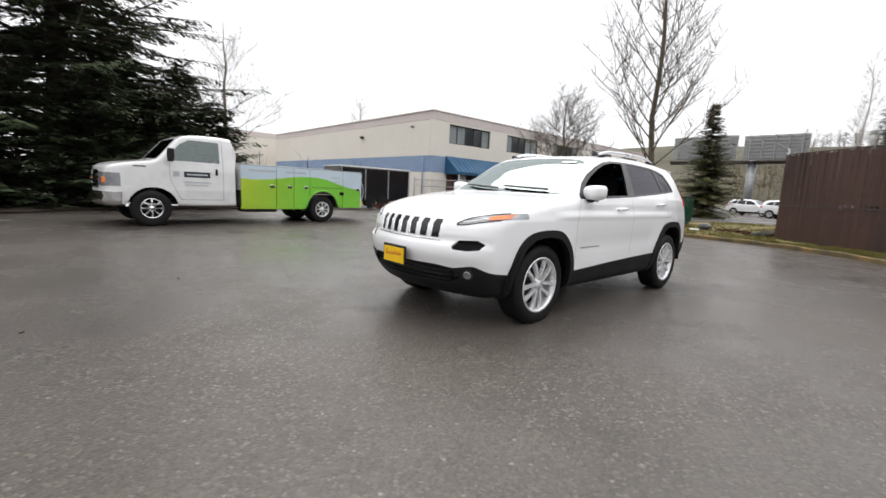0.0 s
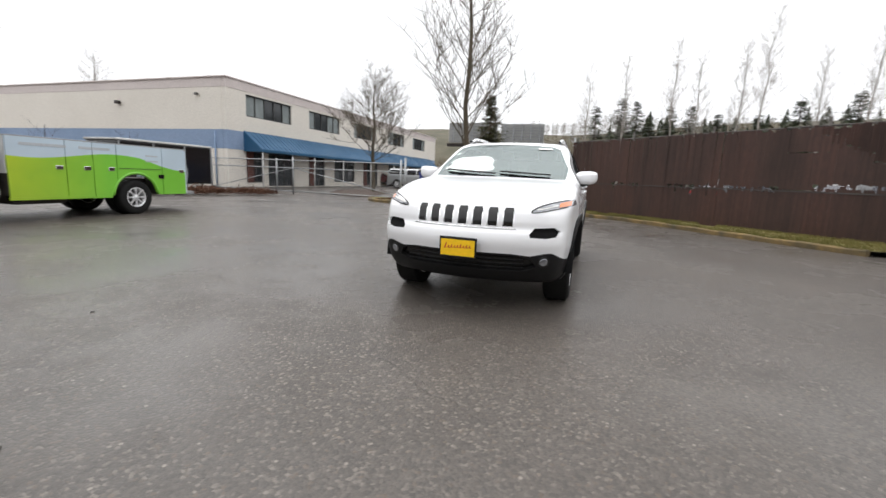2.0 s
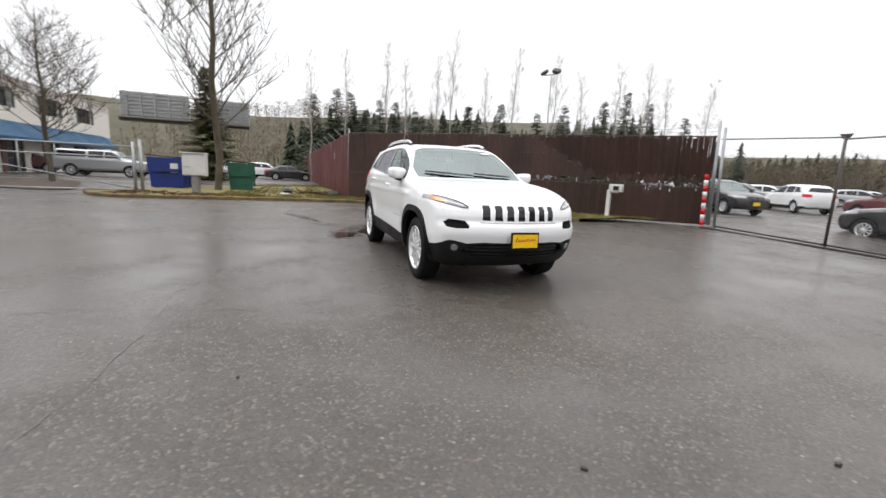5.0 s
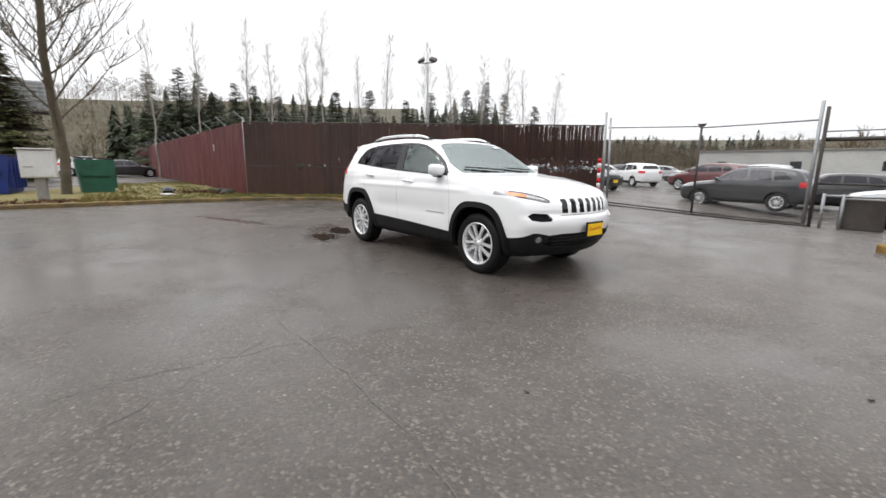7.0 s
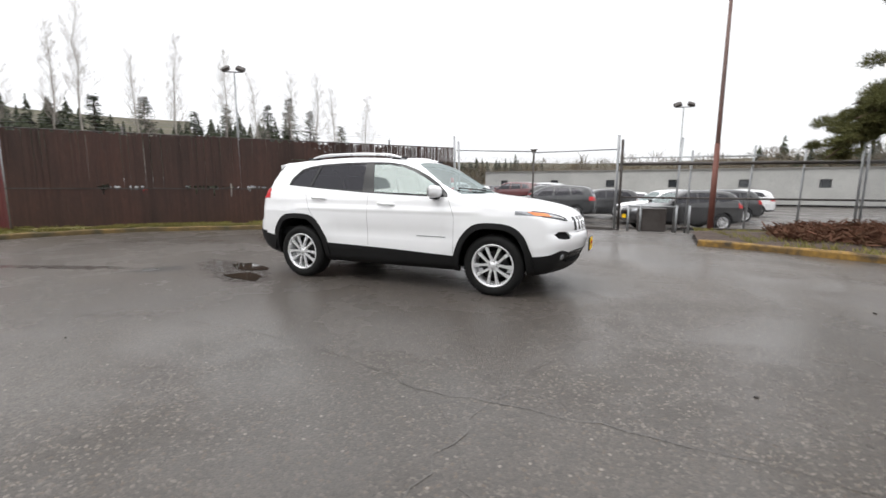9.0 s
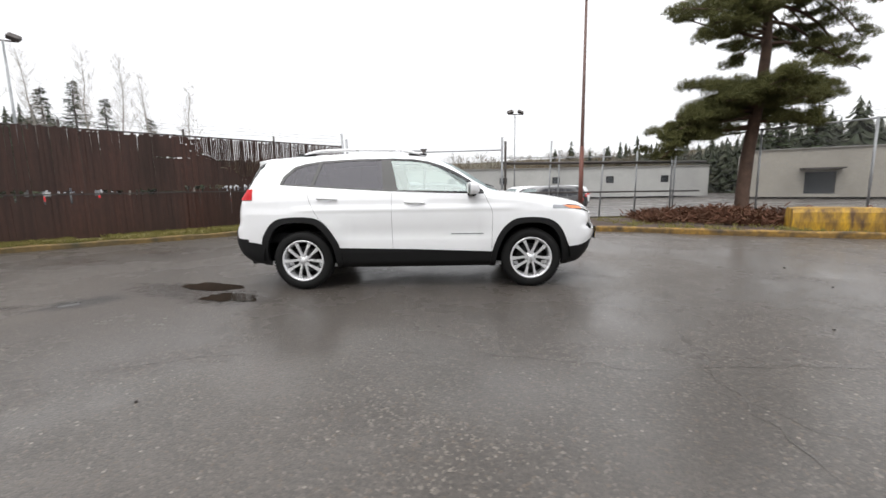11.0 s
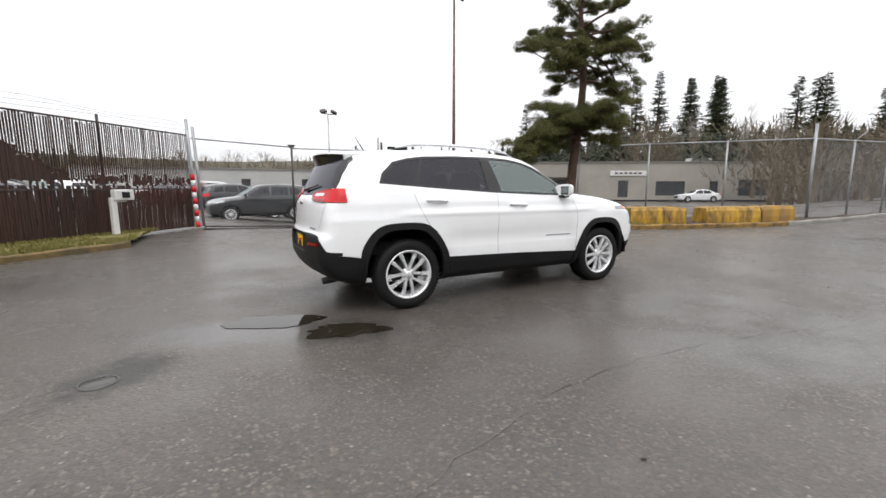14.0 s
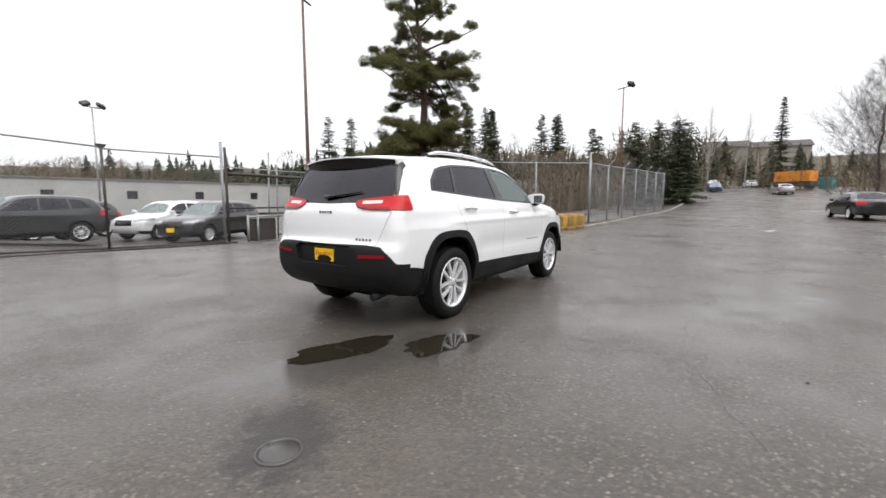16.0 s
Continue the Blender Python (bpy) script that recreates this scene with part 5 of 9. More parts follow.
        fog.matrix_basis = pose(0, 0, 0) if s > 0 else Matrix.Diagonal((1, -1, 1, 1))
        lens = part("fog_lens", new_tube((p + n * 0.004, p + n * 0.012), (0.038, 0.03), 20), LAMP_CLEAR, car)
        lens.matrix_basis = fog.matrix_basis
        # door handles
        for hx, hz, d in ((0.0, 1.02, door), (-1.03, 1.075, rear)):
            bm2 = bmesh.new()
            pts = []
            for k in range(7):
                q, n = SUV.side(hx - 0.12 + 0.04 * k, hz + 0.004 * (3 - k) * 0.5, s)
                pts.append(q + n * (0.012 + 0.018 * math.sin(math.pi * k / 6)))
            tube(bm2, pts, [0.012, 0.014, 0.015, 0.015, 0.015, 0.014, 0.012], 8)
            part("door_handle", bm2, WHITE_PAINT, d)
        # lower badge strip on the front door
        q = [SUV.side(x, 0.645 + 0.012 * k, s) for k in (0, 1) for x in np.linspace(0.42, 0.8, 5)]
        bm2 = bmesh.new()
        vs = [bm2.verts.new(p + n * 0.003) for p, n in q]
        for k in range(4):
            bm2.faces.new((vs[k], vs[k + 1], vs[k + 6], vs[k + 5]))
        part("badge_strip", bm2, GALV, door)
        # mirror
        mirror = new("door_mirror")
        mirror.parent = car
        mirror.matrix_basis = Matrix.Translation((0.66, 0.0, 0.0))
        bm2 = bmesh.new()
        r = bmesh.ops.create_icosphere(bm2, subdivisions=4, radius=1)
        for v in r["verts"]:
            x, y, z = v.co
            e = lambda a, k: math.copysign(abs(a) ** k, a)  # noqa: E731
            v.co = Vector((e(x, 0.75) * 0.09 - 0.03 * y * y, e(y, 0.62) * 0.12, e(z, 0.68) * 0.072 + 0.012 * y))
            if v.co.x < -0.035:
                v.co.x = -0.035
        bmesh.ops.transform(bm2, matrix=Matrix.Translation((0.0, s * 0.895, 1.175)) @ Matrix.Diagonal((1, s, 1, 1)) @ pose(0, 0, 0, 0, 0, -12), verts=bm2.verts)
        if s < 0:
            bmesh.ops.reverse_faces(bm2, faces=bm2.faces)
        part("mirror_shell", bm2, WHITE_PAINT, mirror, "white mirror cap", True)
        bm2 = bmesh.new()
        box(bm2, (0.005, s * 0.86, 1.107), (0.1, 0.14, 0.03), None, 0.012)
        tube(bm2, ((0.03, s * 0.8, 1.115), (0.02, s * 0.9, 1.112)), (0.03, 0.03), 8)
        part("mirror_foot", bm2, BLACK_PLASTIC, mirror)
        part("mirror_glass", new_box((-0.036, s * 0.905, 1.175), (0.006, 0.19, 0.1), None, 0.002), CHROME, mirror)
        # roof rail
        line = [SUV.over(x, 0.555) for x in np.linspace(0.12, -1.42, 17)]
        pts = [Vector((p.x, s * p.y, p.z + 0.045 * min(1, 3.2 * min(k, 16 - k) / 8) + 0.006)) for k, (p, n) in enumerate(line)]
        bm2 = bmesh.new()
        tube(bm2, pts, [0.012] + [0.018] * 15 + [0.012], 8)
        part("roof_rail", bm2, ALLOY, car, "silver roof rail")
        for k in (1, 15):
            p = line[k][0]
            part("rail_foot", new_box((p.x, s * p.y, p.z + 0.015), (0.22, 0.03, 0.03), None, 0.01), BLACK_PLASTIC, car)
        # gaps between the panels
        seam(SUV, [(0.895, 0.46), (0.9, 0.7), (0.9, 0.9), (0.85, 1.02), (0.81, 1.11)], (s,), car)
        seam(SUV, [(-0.27, 0.5), (-0.275, 0.8), (-0.27, 1.15)], (s,), car)
        seam(SUV, [(-1.03, 0.76), (-1.14, 0.86), (-1.25, 1.08), (-1.275, 1.215)], (s,), car)
        seam(SUV, [(0.93, 0.74), (1.15, 0.795), (1.6, 0.8), (1.86, 0.715)], (s,), car, view="top")
        seam(SUV, [(1.86, 0.715), (2.05, 0.535), (2.13, 0.35)], (s,), car, view="top")
        seam(SUV, [(0.73, 1.06), (0.665, 0.9), (0.605, 0.77)], (s,), car, view="rear", s=-1)
        seam(SUV, [(0.66, 0.545), (0.72, 0.545), (0.79, 0.5)], (s,), car, view="front", width=0.004)
        # wheel house liner
        for cx in (1.35, -1.35):
            bm2 = bmesh.new()
            prof = [(cx + 0.47 * math.cos(a), 0.36 + 0.45 * math.sin(a)) for a in np.linspace(-0.02, math.pi + 0.02, 20)]
            rows = [[bm2.verts.new((x, s * y, z)) for y in (0.5, 0.875)] for x, z in prof]
            for a, b in zip(rows, rows[1:]):
                bm2.faces.new((a[0], b[0], b[1], a[1]))
            bm2.faces.new([r[0] for r in rows])
            part("wheel_house", bm2, CABIN, car)
            wheel(car, cx + (0.012 if cx > 0 else 0.0), s * (0.74 if cx > 0 else 0.77), 0.35, R=0.35, r=0.24)
    # roof spoiler
    bm2 = bmesh.new()
    rows = []
    for y in np.linspace(-0.62, 0.62, 25):
        p, _ = SUV.over(-1.62, abs(y))
        q, _ = SUV.over(-1.8, abs(y))
        tip = -2.03 + 0.13 * abs(y / 0.62) ** 2.2
        drop = 0.03 * abs(y / 0.62) ** 2
        rows.append([bm2.verts.new(v) for v in ((-1.62, y, p.z + 0.0), (-1.8, y, q.z + 0.016), (tip, y, 1.558 - drop), (tip + 0.012, y, 1.538 - drop), (-1.9, y, 1.505 - drop), (-1.8, y, 1.5 - drop))])
    for a, b in zip(rows, rows[1:]):
        for k in range(5):
            bm2.faces.new((a[k], a[k + 1], b[k + 1], b[k])).smooth = True
    bm2.faces.new(rows[0])
    bm2.faces.new(rows[-1][::-1])
    bmesh.ops.recalc_face_normals(bm2, faces=bm2.faces)
    part("roof_spoiler", bm2, WHITE_PAINT, car)
    bm2 = bmesh.new()
    rows = []
    for y in np.linspace(-0.6, 0.6, 21):
        tip = -2.03 + 0.13 * abs(y / 0.62) ** 2.2
        drop = 0.03 * abs(y / 0.62) ** 2
        rows.append([bm2.verts.new(v) for v in ((tip + 0.004, y, 1.548 - drop), (tip + 0.012, y, 1.52 - drop), (tip + 0.04, y, 1.452 - 1.3 * drop), (tip + 0.08, y, 1.45 - 1.3 * drop))])
    for a, b in zip(rows, rows[1:]):
        for k in range(3):
            bm2.faces.new((a[k], a[k + 1], b[k + 1], b[k]))
    part("spoiler_lip", bm2, GLOSS_BLACK, car)
    # bright bases of the grille slots
    bm2 = bmesh.new()
    pts = [SUV.face_on(abs(y), 0.735) for y in np.linspace(-0.43, 0.43, 21)]
    tube(bm2, [Vector((p.x + 0.004, y, p.z)) for (p, n), y in zip(pts, np.linspace(-0.43, 0.43, 21))], 0.006, 6)
    part("grille_base_trim", bm2, CHROME, car)
    for k in range(-3, 4):
        line = [(-hw, 0.862), (-hw, 0.752), (hw, 0.752), (hw, 0.862)]
        pts = []
        for u, v in line:
            p, n = SUV.face_on(abs(u + k * 0.122), v)
            pts.append(Vector((p.x + 0.002, u + k * 0.122, p.z)))
        part("slot_trim", new_tube(pts, 0.0045, 5), CHROME, car)
    # bright strip and ribs in the lower intake
    for z in (0.415, 0.45, 0.485):
        pts = []
        for y in np.linspace(-0.5, 0.5, 17):
            p, n = SUV.face_on(abs(y), z)
            pts.append(Vector((p.x - 0.012, y, p.z)))
        part("intake_rib", new_tube(pts, 0.007, 5), BLACK_PLASTIC, car)
    # front plate holder with a yellow dealer card
    for x, z, sgn, w, h, nm in ((2.325, 0.57, 1, 0.31, 0.165, "front_plate"), (-2.215, 0.662, -1, 0.29, 0.15, "rear_plate")):
        pl = part(nm, new_box((x, 0, z), (0.016, w, h), None, 0.004), GLOSS_BLACK, car, "black plate frame with a yellow dealer card")
        part("card", new_box((x + sgn * 0.011, 0, z - 0.003), (0.006, w - 0.03, h - 0.035), None, 0.0), YELLOW_CARD, pl, "yellow dealer card")
        bm2 = bmesh.new()
        for k, hh in enumerate((0.05, 0.022, 0.026, 0.02, 0.024, 0.034, 0.02, 0.024, 0.02)):
            lean = Matrix.Translation((x + sgn * 0.0145, sgn * (-0.1 + 0.025 * k), z - 0.004 + hh * 0.3 + 0.0012 * k)) @ Matrix.Rotation(-sgn * 0.35, 4, "X")
            box(bm2, (0, 0, 0), (0.002, 0.009, hh), lean)
            box(bm2, (0, sgn * 0.009, -hh * 0.3), (0.002, 0.014, 0.006), lean)
        part("card_lettering", bm2, RED_INK, pl, "illegible red script as bars")
    # wipers, aerial, nose emblem bar, rear wiper and badge bars
    for y0, y1, dx in ((0.55, 0.02, 0.0), (-0.02, -0.6, 0.0)):
        pts = []
        for t in np.linspace(0, 1, 7):
            y = y0 + (y1 - y0) * t
            p, n = SUV.over(1.0 - 0.17 * y * y * 1.6 - 0.05 * t, abs(y))
            pts.append(Vector((p.x, y, p.z + 0.016)))
        part("wiper", new_tube(pts, 0.009, 5), GLOSS_BLACK, car)
    a, _ = SUV.over(-1.45, 0.12)
    part("aerial", new_tube((a, a + Vector((-0.11, 0, 0.17))), (0.008, 0.003), 6), GLOSS_BLACK, car)
    pts = []
    for t in np.linspace(0, 1, 6):
        p, n = SUV.face_on(abs(0.05 - 0.42 * t), 1.185 + 0.05 * t, -1)
        pts.append(Vector((p.x - 0.018, 0.05 - 0.42 * t, p.z)))
    part("rear_wiper", new_tube(pts, (0.02, 0.014, 0.011, 0.01, 0.009, 0.006), 6), GLOSS_BLACK, car)
    for y0, y1, z, h in ((0.09, -0.09, 1.05, 0.024), (-0.38, -0.56, 0.815, 0.022)):
        bm2 = bmesh.new()
        n_ = 5
        for k in range(n_):
            y = y0 + (y1 - y0) * (k + 0.5) / n_
            p, n = SUV.face_on(abs(y), z, -1)
            box(bm2, (p.x - 0.003, y, z), (0.006, abs(y1 - y0) / n_ * 0.62, h))
        part("tailgate_badge", bm2, CHROME, car)
    # underbody and cabin
    bm2 = bmesh.new()
    box(bm2, (0, 0, 0.33), (4.0, 1.0, 0.14), None, 0.05)
    box(bm2, (0, 0, 0.36), (1.75, 1.6, 0.16), None, 0.04)
    part("underbody", bm2, CABIN, car)
    part("exhaust", new_tube(((-1.5, -0.45, 0.33), (-1.95, -0.5, 0.31), (-2.12, -0.5, 0.29)), 0.035, 10), DARK_METAL, car)
    bm2 = bmesh.new()
    box(bm2, (-0.55, 0, 0.62), (2.9, 1.56, 0.12))
    box(bm2, (0.88, 0, 0.86), (0.5, 1.5, 0.42), None, 0.1)
    box(bm2, (0.2, 0, 0.75), (1.3, 0.24, 0.3), None, 0.04)
    part("cabin_floor_and_dash", bm2, CABIN, car)
    for x, y, w in ((-0.1, 0.37, 0.5), (-0.1, -0.37, 0.5), (-0.98, 0.37, 0.6), (-0.98, -0.37, 0.6)):
        bm2 = bmesh.new()
        box(bm2, (x + 0.1, y, 0.78), (0.5, w, 0.2), None, 0.06)
        box(bm2, (0, 0, 0.3), (0.14, w * 0.95, 0.6), Matrix.Translation((x - 0.18, y, 0.8)) @ pose(0, 0, 0, 0, -14, 0), 0.06)
        box(bm2, (0, 0, 0.7), (0.1, 0.26, 0.17), Matrix.Translation((x - 0.18, y, 0.8)) @ pose(0, 0, 0, 0, -14, 0), 0.045)
        part("seat", bm2, CABIN, car)
    bm2 = bmesh.new()
    lathe(bm2, [(0.17 + 0.014 * math.cos(a), 0.014 * math.sin(a)) for a in np.linspace(0, 2 * math.pi, 9)[:-1]], 28, "x", Matrix.Translation((0.5, 0.37, 1.04)) @ pose(0, 0, 0, 0, -25, 0), True)
    box(bm2, (0.53, 0.37, 1.03), (0.06, 0.3, 0.05))
    part("steering_wheel", bm2, GLOSS_BLACK, car)
    # sticker at the top of the windscreen
    p, n = SUV.over(0.38, 0.42)
    part("windscreen_sticker", new_box((0, 0, 0.002), (0.05, 0.16, 0.002), Matrix.Translation(p) @ Vector(n).to_track_quat("Z", "X").to_matrix().to_4x4()), WHITE_STEEL, car)
    bm.free()
    return car


suv = white_suv()

# ---- office building beyond the gate ----
FY = -20.4


def wall_with_holes(bm, u0, u1, z0, z1, holes, place, depth):
    """A wall of boxes round rectangular holes (u0, u1, z0, z1); place(u, z, d) gives the point d behind the face."""
    us = sorted({u0, u1, *(h[0] for h in holes), *(h[1] for h in holes)})
    zs = sorted({z0, z1, *(h[2] for h in holes), *(h[3] for h in holes)})
    for a, b in zip(us, us[1:]):
        for c, d in zip(zs, zs[1:]):
            mu, mz = (a + b) / 2, (c + d) / 2
            if any(h[0] < mu < h[1] and h[2] < mz < h[3] for h in holes):
                continue
            vs = [bm.verts.new(place(u, z, k)) for k in (0, depth) for u, z in ((a, c), (b, c), (b, d), (a, d))]
            for q in ((0, 1, 2, 3), (7, 6, 5, 4), (0, 4, 5, 1), (1, 5, 6, 2), (2, 6, 7, 3), (3, 7, 4, 0)):
                bm.faces.new([vs[i] for i in q])
    bmesh.ops.remove_doubles(bm, verts=bm.verts, dist=0.001)
    bmesh.ops.recalc_face_normals(bm, faces=bm.faces)


def office():
    t = thing("office_building", pose(0, 0, 0), "two-storey cream stucco office building with blue band, awning and ribbon windows", "building")
    x0, x1 = -15.4, -52.0
    upper = [(-21.4, -17.0, 4.5, 5.85), (-27.8, -23.5, 4.5, 5.85), (-34.5, -30.2, 4.5, 5.85), (-41.5, -37.2, 4.5, 5.85), (-48.0, -44.0, 4.5, 5.85)]
    lower = [(-18.4, -16.9, 0.3, 2.3), (-21.5, -18.9, 0.05, 2.4), (-25.6, -23.4, 0.05, 2.4), (-30.4, -27.0, 0.4, 2.3), (-35.0, -32.0, 0.05, 2.4), (-40.5, -37.5, 0.4, 2.3), (-46, -43, 0.4, 2.3)]
    front = lambda u, z, d: (u, FY - d, z)  # noqa: E731
    bm = bmesh.new()
    wall_with_holes(bm, x1, x0, 3.5, 6.0, upper, front, 0.3)
    part("upper_wall", bm, STUCCO, t)
    bm = bmesh.new()
    wall_with_holes(bm, x1, x0, 0, 2.35, lower, front, 0.3)
    part("lower_wall", bm, STUCCO, t)
    part("blue_band", new_box(((x0 + x1) / 2, FY - 0.14, 2.925), (x0 - x1 + 0.02, 0.32, 1.15)), STUCCO_BLUE, t, "blue-grey painted band")
    part("parapet", new_box(((x0 + x1) / 2, FY - 0.14, 6.28), (x0 - x1 + 0.02, 0.32, 0.56)), STUCCO_PINK, t, "pinkish parapet band")
    part("coping", new_box(((x0 + x1) / 2, FY - 0.14, 6.6), (x0 - x1 + 0.16, 0.44, 0.09), None, 0.02), STUCCO_PINK, t)
    # side wall
    y1 = -49.0
    for z0, z1, m, nm in ((0, 2.35, STUCCO, "side_wall_lower"), (2.36, 3.5, STUCCO_BLUE, "side_blue_band"), (3.51, 6.0, STUCCO, "side_wall_upper"), (6.01, 6.56, STUCCO_PINK, "side_parapet")):
        part(nm, new_box((x0 - 0.15 + (0.012 if "band" in nm or "parapet" in nm else 0), (FY + y1) / 2 - 0.16, (z0 + z1) / 2), (0.3, FY - y1 - 0.33, z1 - z0)), m, t)
    part("side_coping", new_box((x0 - 0.13, (FY + y1) / 2, 6.6), (0.44, FY - y1, 0.088), None, 0.02), STUCCO_PINK, t)
    part("roof", new_box(((x0 + x1) / 2, (FY + y1) / 2, 6.1), (x0 - x1 - 0.6, FY - y1 - 0.6, 0.1)), CONCRETE, t)
    part("rear_wall", new_box(((x0 + x1) / 2, y1, 3.2), (x0 - x1, 0.3, 6.4)), STUCCO, t)
    part("far_wall", new_box((x1 + 0.15, (FY + y1) / 2, 3.2), (0.3, FY - y1 - 0.7, 6.4)), STUCCO, t)
    rnd = random.Random(2)
    for k, (a, b, z0, z1) in enumerate(upper + lower):
        w = new("window")
        w.parent = t
        n = 5 if k < len(upper) else 3
        bm = bmesh.new()
        for s in (a + 0.03, b - 0.03):
            box(bm, (s, FY - 0.14, (z0 + z1) / 2), (0.06, 0.12, z1 - z0))
        for s in (z0 + 0.03, z1 - 0.03):
            box(bm, ((a + b) / 2, FY - 0.141, s), (b - a - 0.12, 0.12, 0.06))
        for i in range(1, n):
            box(bm, (a + (b - a) * i / n, FY - 0.142, (z0 + z1) / 2), (0.05, 0.1, z1 - z0 - 0.12))
        part("window_frame", bm, WIN_FRAME, w)
        for i in range(n):
            c = a + (b - a) * (i + 0.5) / n
            shade = k < len(upper) and (i in (0, n - 1) or rnd.random() < 0.2)
            part("pane", new_box((c, FY - 0.17, (z0 + z1) / 2), ((b - a) / n - 0.05, 0.02, z1 - z0 - 0.12)), WIN_BLIND if shade else WIN_GLASS, w)
        if k >= len(upper) and k % 2:
            part("brick_panel", new_box((b - 0.3, FY + 0.03, (z0 + z1) / 2), (0.5, 0.1, z1 - z0)), BRICK_RED, w, "red-brown wall panel")
    # awning: sloped seamed metal with closed ends
    ax0, ax1, ay = -16.7, -50.0, FY + 1.35
    bm = bmesh.new()
    vs = [bm.verts.new(p) for p in ((ax0, FY + 0.01, 3.55), (ax0, ay, 2.45), (ax0, ay, 2.28), (ax0, FY + 0.01, 2.28), (ax1, FY + 0.01, 3.55), (ax1, ay, 2.45), (ax1, ay, 2.28), (ax1, FY + 0.01, 2.28))]
    for q in ((0, 1, 5, 4), (1, 2, 6, 5), (2, 3, 7, 6), (0, 3, 2, 1), (4, 5, 6, 7)):
        bm.faces.new([vs[i] for i in q])
    bmesh.ops.recalc_face_normals(bm, faces=bm.faces)
    aw = part("awning", bm, AWNING, t, "blue standing-seam metal awning")
    bm = bmesh.new()
    x = ax0 - 0.05
    while x > ax1:
        tube(bm, ((x, FY + 0.02, 3.565), (x, ay + 0.005, 2.465)), 0.022, 4)
        x -= 0.42
    tagged(part("seams", bm, AWNING, aw), kind="stuff")
    # wall lamp, roof vents, downpipe
    part("wall_lamp", new_box((x0 + 0.16, -29.5, 5.2), (0.3, 0.28, 0.2), None, 0.04), DARK_STEEL, t)
    part("wall_lamp", new_box((x0 + 0.12, -22.6, 5.6), (0.22, 0.2, 0.16), None, 0.04), CONCRETE, t)
    for x, y in ((-17, -33), (-20, -28), (-17.5, -38)):
        part("roof_vent", new_tube(((x, y, 6.1), (x, y, 7.1)), 0.12, 8), GALV, t)
    part("downpipe", new_tube(((x0 + 0.06, FY - 0.9, 0), (x0 + 0.06, FY - 0.9, 3.4)), 0.05, 6), STUCCO_BLUE, t)
    for x in (-16.95, -22.4, -26.4, -31.2, -36.2):
        part("awning_post", new_tube(((x, ay - 0.08, 0), (x, ay - 0.08, 2.3)), 0.05, 6), WHITE_STEEL, t)


office()


def annex():
    t = thing("warehouse", pose(0, 0, 0), "long pale stucco warehouse behind the office building", "building")
    part("wall", new_box((-14, -62, 3.2), (26, 20, 6.4)), STUCCO, t)
    part("parapet", new_box((-14, -62, 6.7), (26.1, 20.1, 0.6)), STUCCO_PINK, t)


annex()


def street_gate():
    """Low chain-link gate in front of the office, partly folded back."""
    t = thing("sliding_gate", pose(0, 0, 0), "low galvanised pipe and chain-link gate across the office drive", "gate")
    X = -12.5
    ys = (-7.15, -13.3, -18.6)
    for y, h in ((ys[0], 1.95), (ys[0] - 0.22, 1.85), (ys[1], 1.85), (ys[1] - 1.0, 1.75), (ys[2], 1.85)):
        part("post", new_tube(((X, y, -0.05), (X, y, h)), 0.055 if y > -7.5 else 0.04, 8), GALV, t)
    for y0, y1 in ((ys[0], ys[1]), (ys[1], ys[2])):
        for z in (1.68, 1.3, 0.14):
            part("rail", new_tube(((X, y0, z), (X, y1, z)), 0.025, 6), GALV, t)
        part("brace", new_tube(((X, y0, 0.15 if y0 == ys[0] else 1.3), (X, y1, 1.3 if y0 == ys[0] else 0.15)), 0.02, 6), GALV, t)
    bm = bmesh.new()
    link_mesh(bm, Vector((X, ys[0], 0)), Vector((X, ys[2], 0)), 0.1, 0.1, 1.5, 0.11, 0.002)
    tagged(part("wire_fabric", bm, WIRE, t), kind="stuff")


street_gate()


def trailer():
    t = thing("cargo_trailer", pose(-8.0, -16.9, 0), "black enclosed cargo trailer with white roof trim", "trailer")
    part("body", new_box((0, 0, 1.2), (4.2, 1.8, 1.65), None, 0.05), GLOSS_BLACK, t)
    part("roof_trim", new_box((0, 0, 2.06), (4.26, 1.86, 0.08), None, 0.02), WHITE_STEEL, t, "white roof trim")
    for x in (-2.06, -0.7, 0.7, 2.06):
        part("post", new_box((x, 0.915, 1.2), (0.06, 0.03, 1.6)), GALV, t)
    for x in (-0.4, 0.4):
        for s in (-0.85, 0.85):
            part("tyre", new_tube(((x, s - 0.1, 0.33), (x, s + 0.1, 0.33)), 0.33, 16), RUBBER, t)
    for x in (-1.9, 1.9):
        part("jack_leg", new_tube(((x, 0.5, 0), (x, 0.5, 0.45)), 0.04, 6), DARK_STEEL, t)


trailer()


# ---- service truck ----
def sky_green(name, a, b):
    m, nt, bs = tree_of(name)
    co = nt.nodes.new("ShaderNodeTexCoord")
    sp = nt.nodes.new("ShaderNodeSeparateXYZ")
    nt.links.new(co.outputs["Object"], sp.inputs[0])
    n = noise_of(nt, 1.2, 3)
    c = mixc(nt, rng(nt, sp.outputs["X"], 2.3, 0.6, 0, 1), a, b)
    c = mixc(nt, rng(nt, n, 0.4, 0.7, 0, 0.3), c, tuple(v * 0.7 for v in b))
    nt.links.new(c, bs.inputs["Base Color"])
    bs.inputs["Roughness"].default_value = 0.3
    bs.inputs["Coat Weight"].default_value = 0.5
    return m


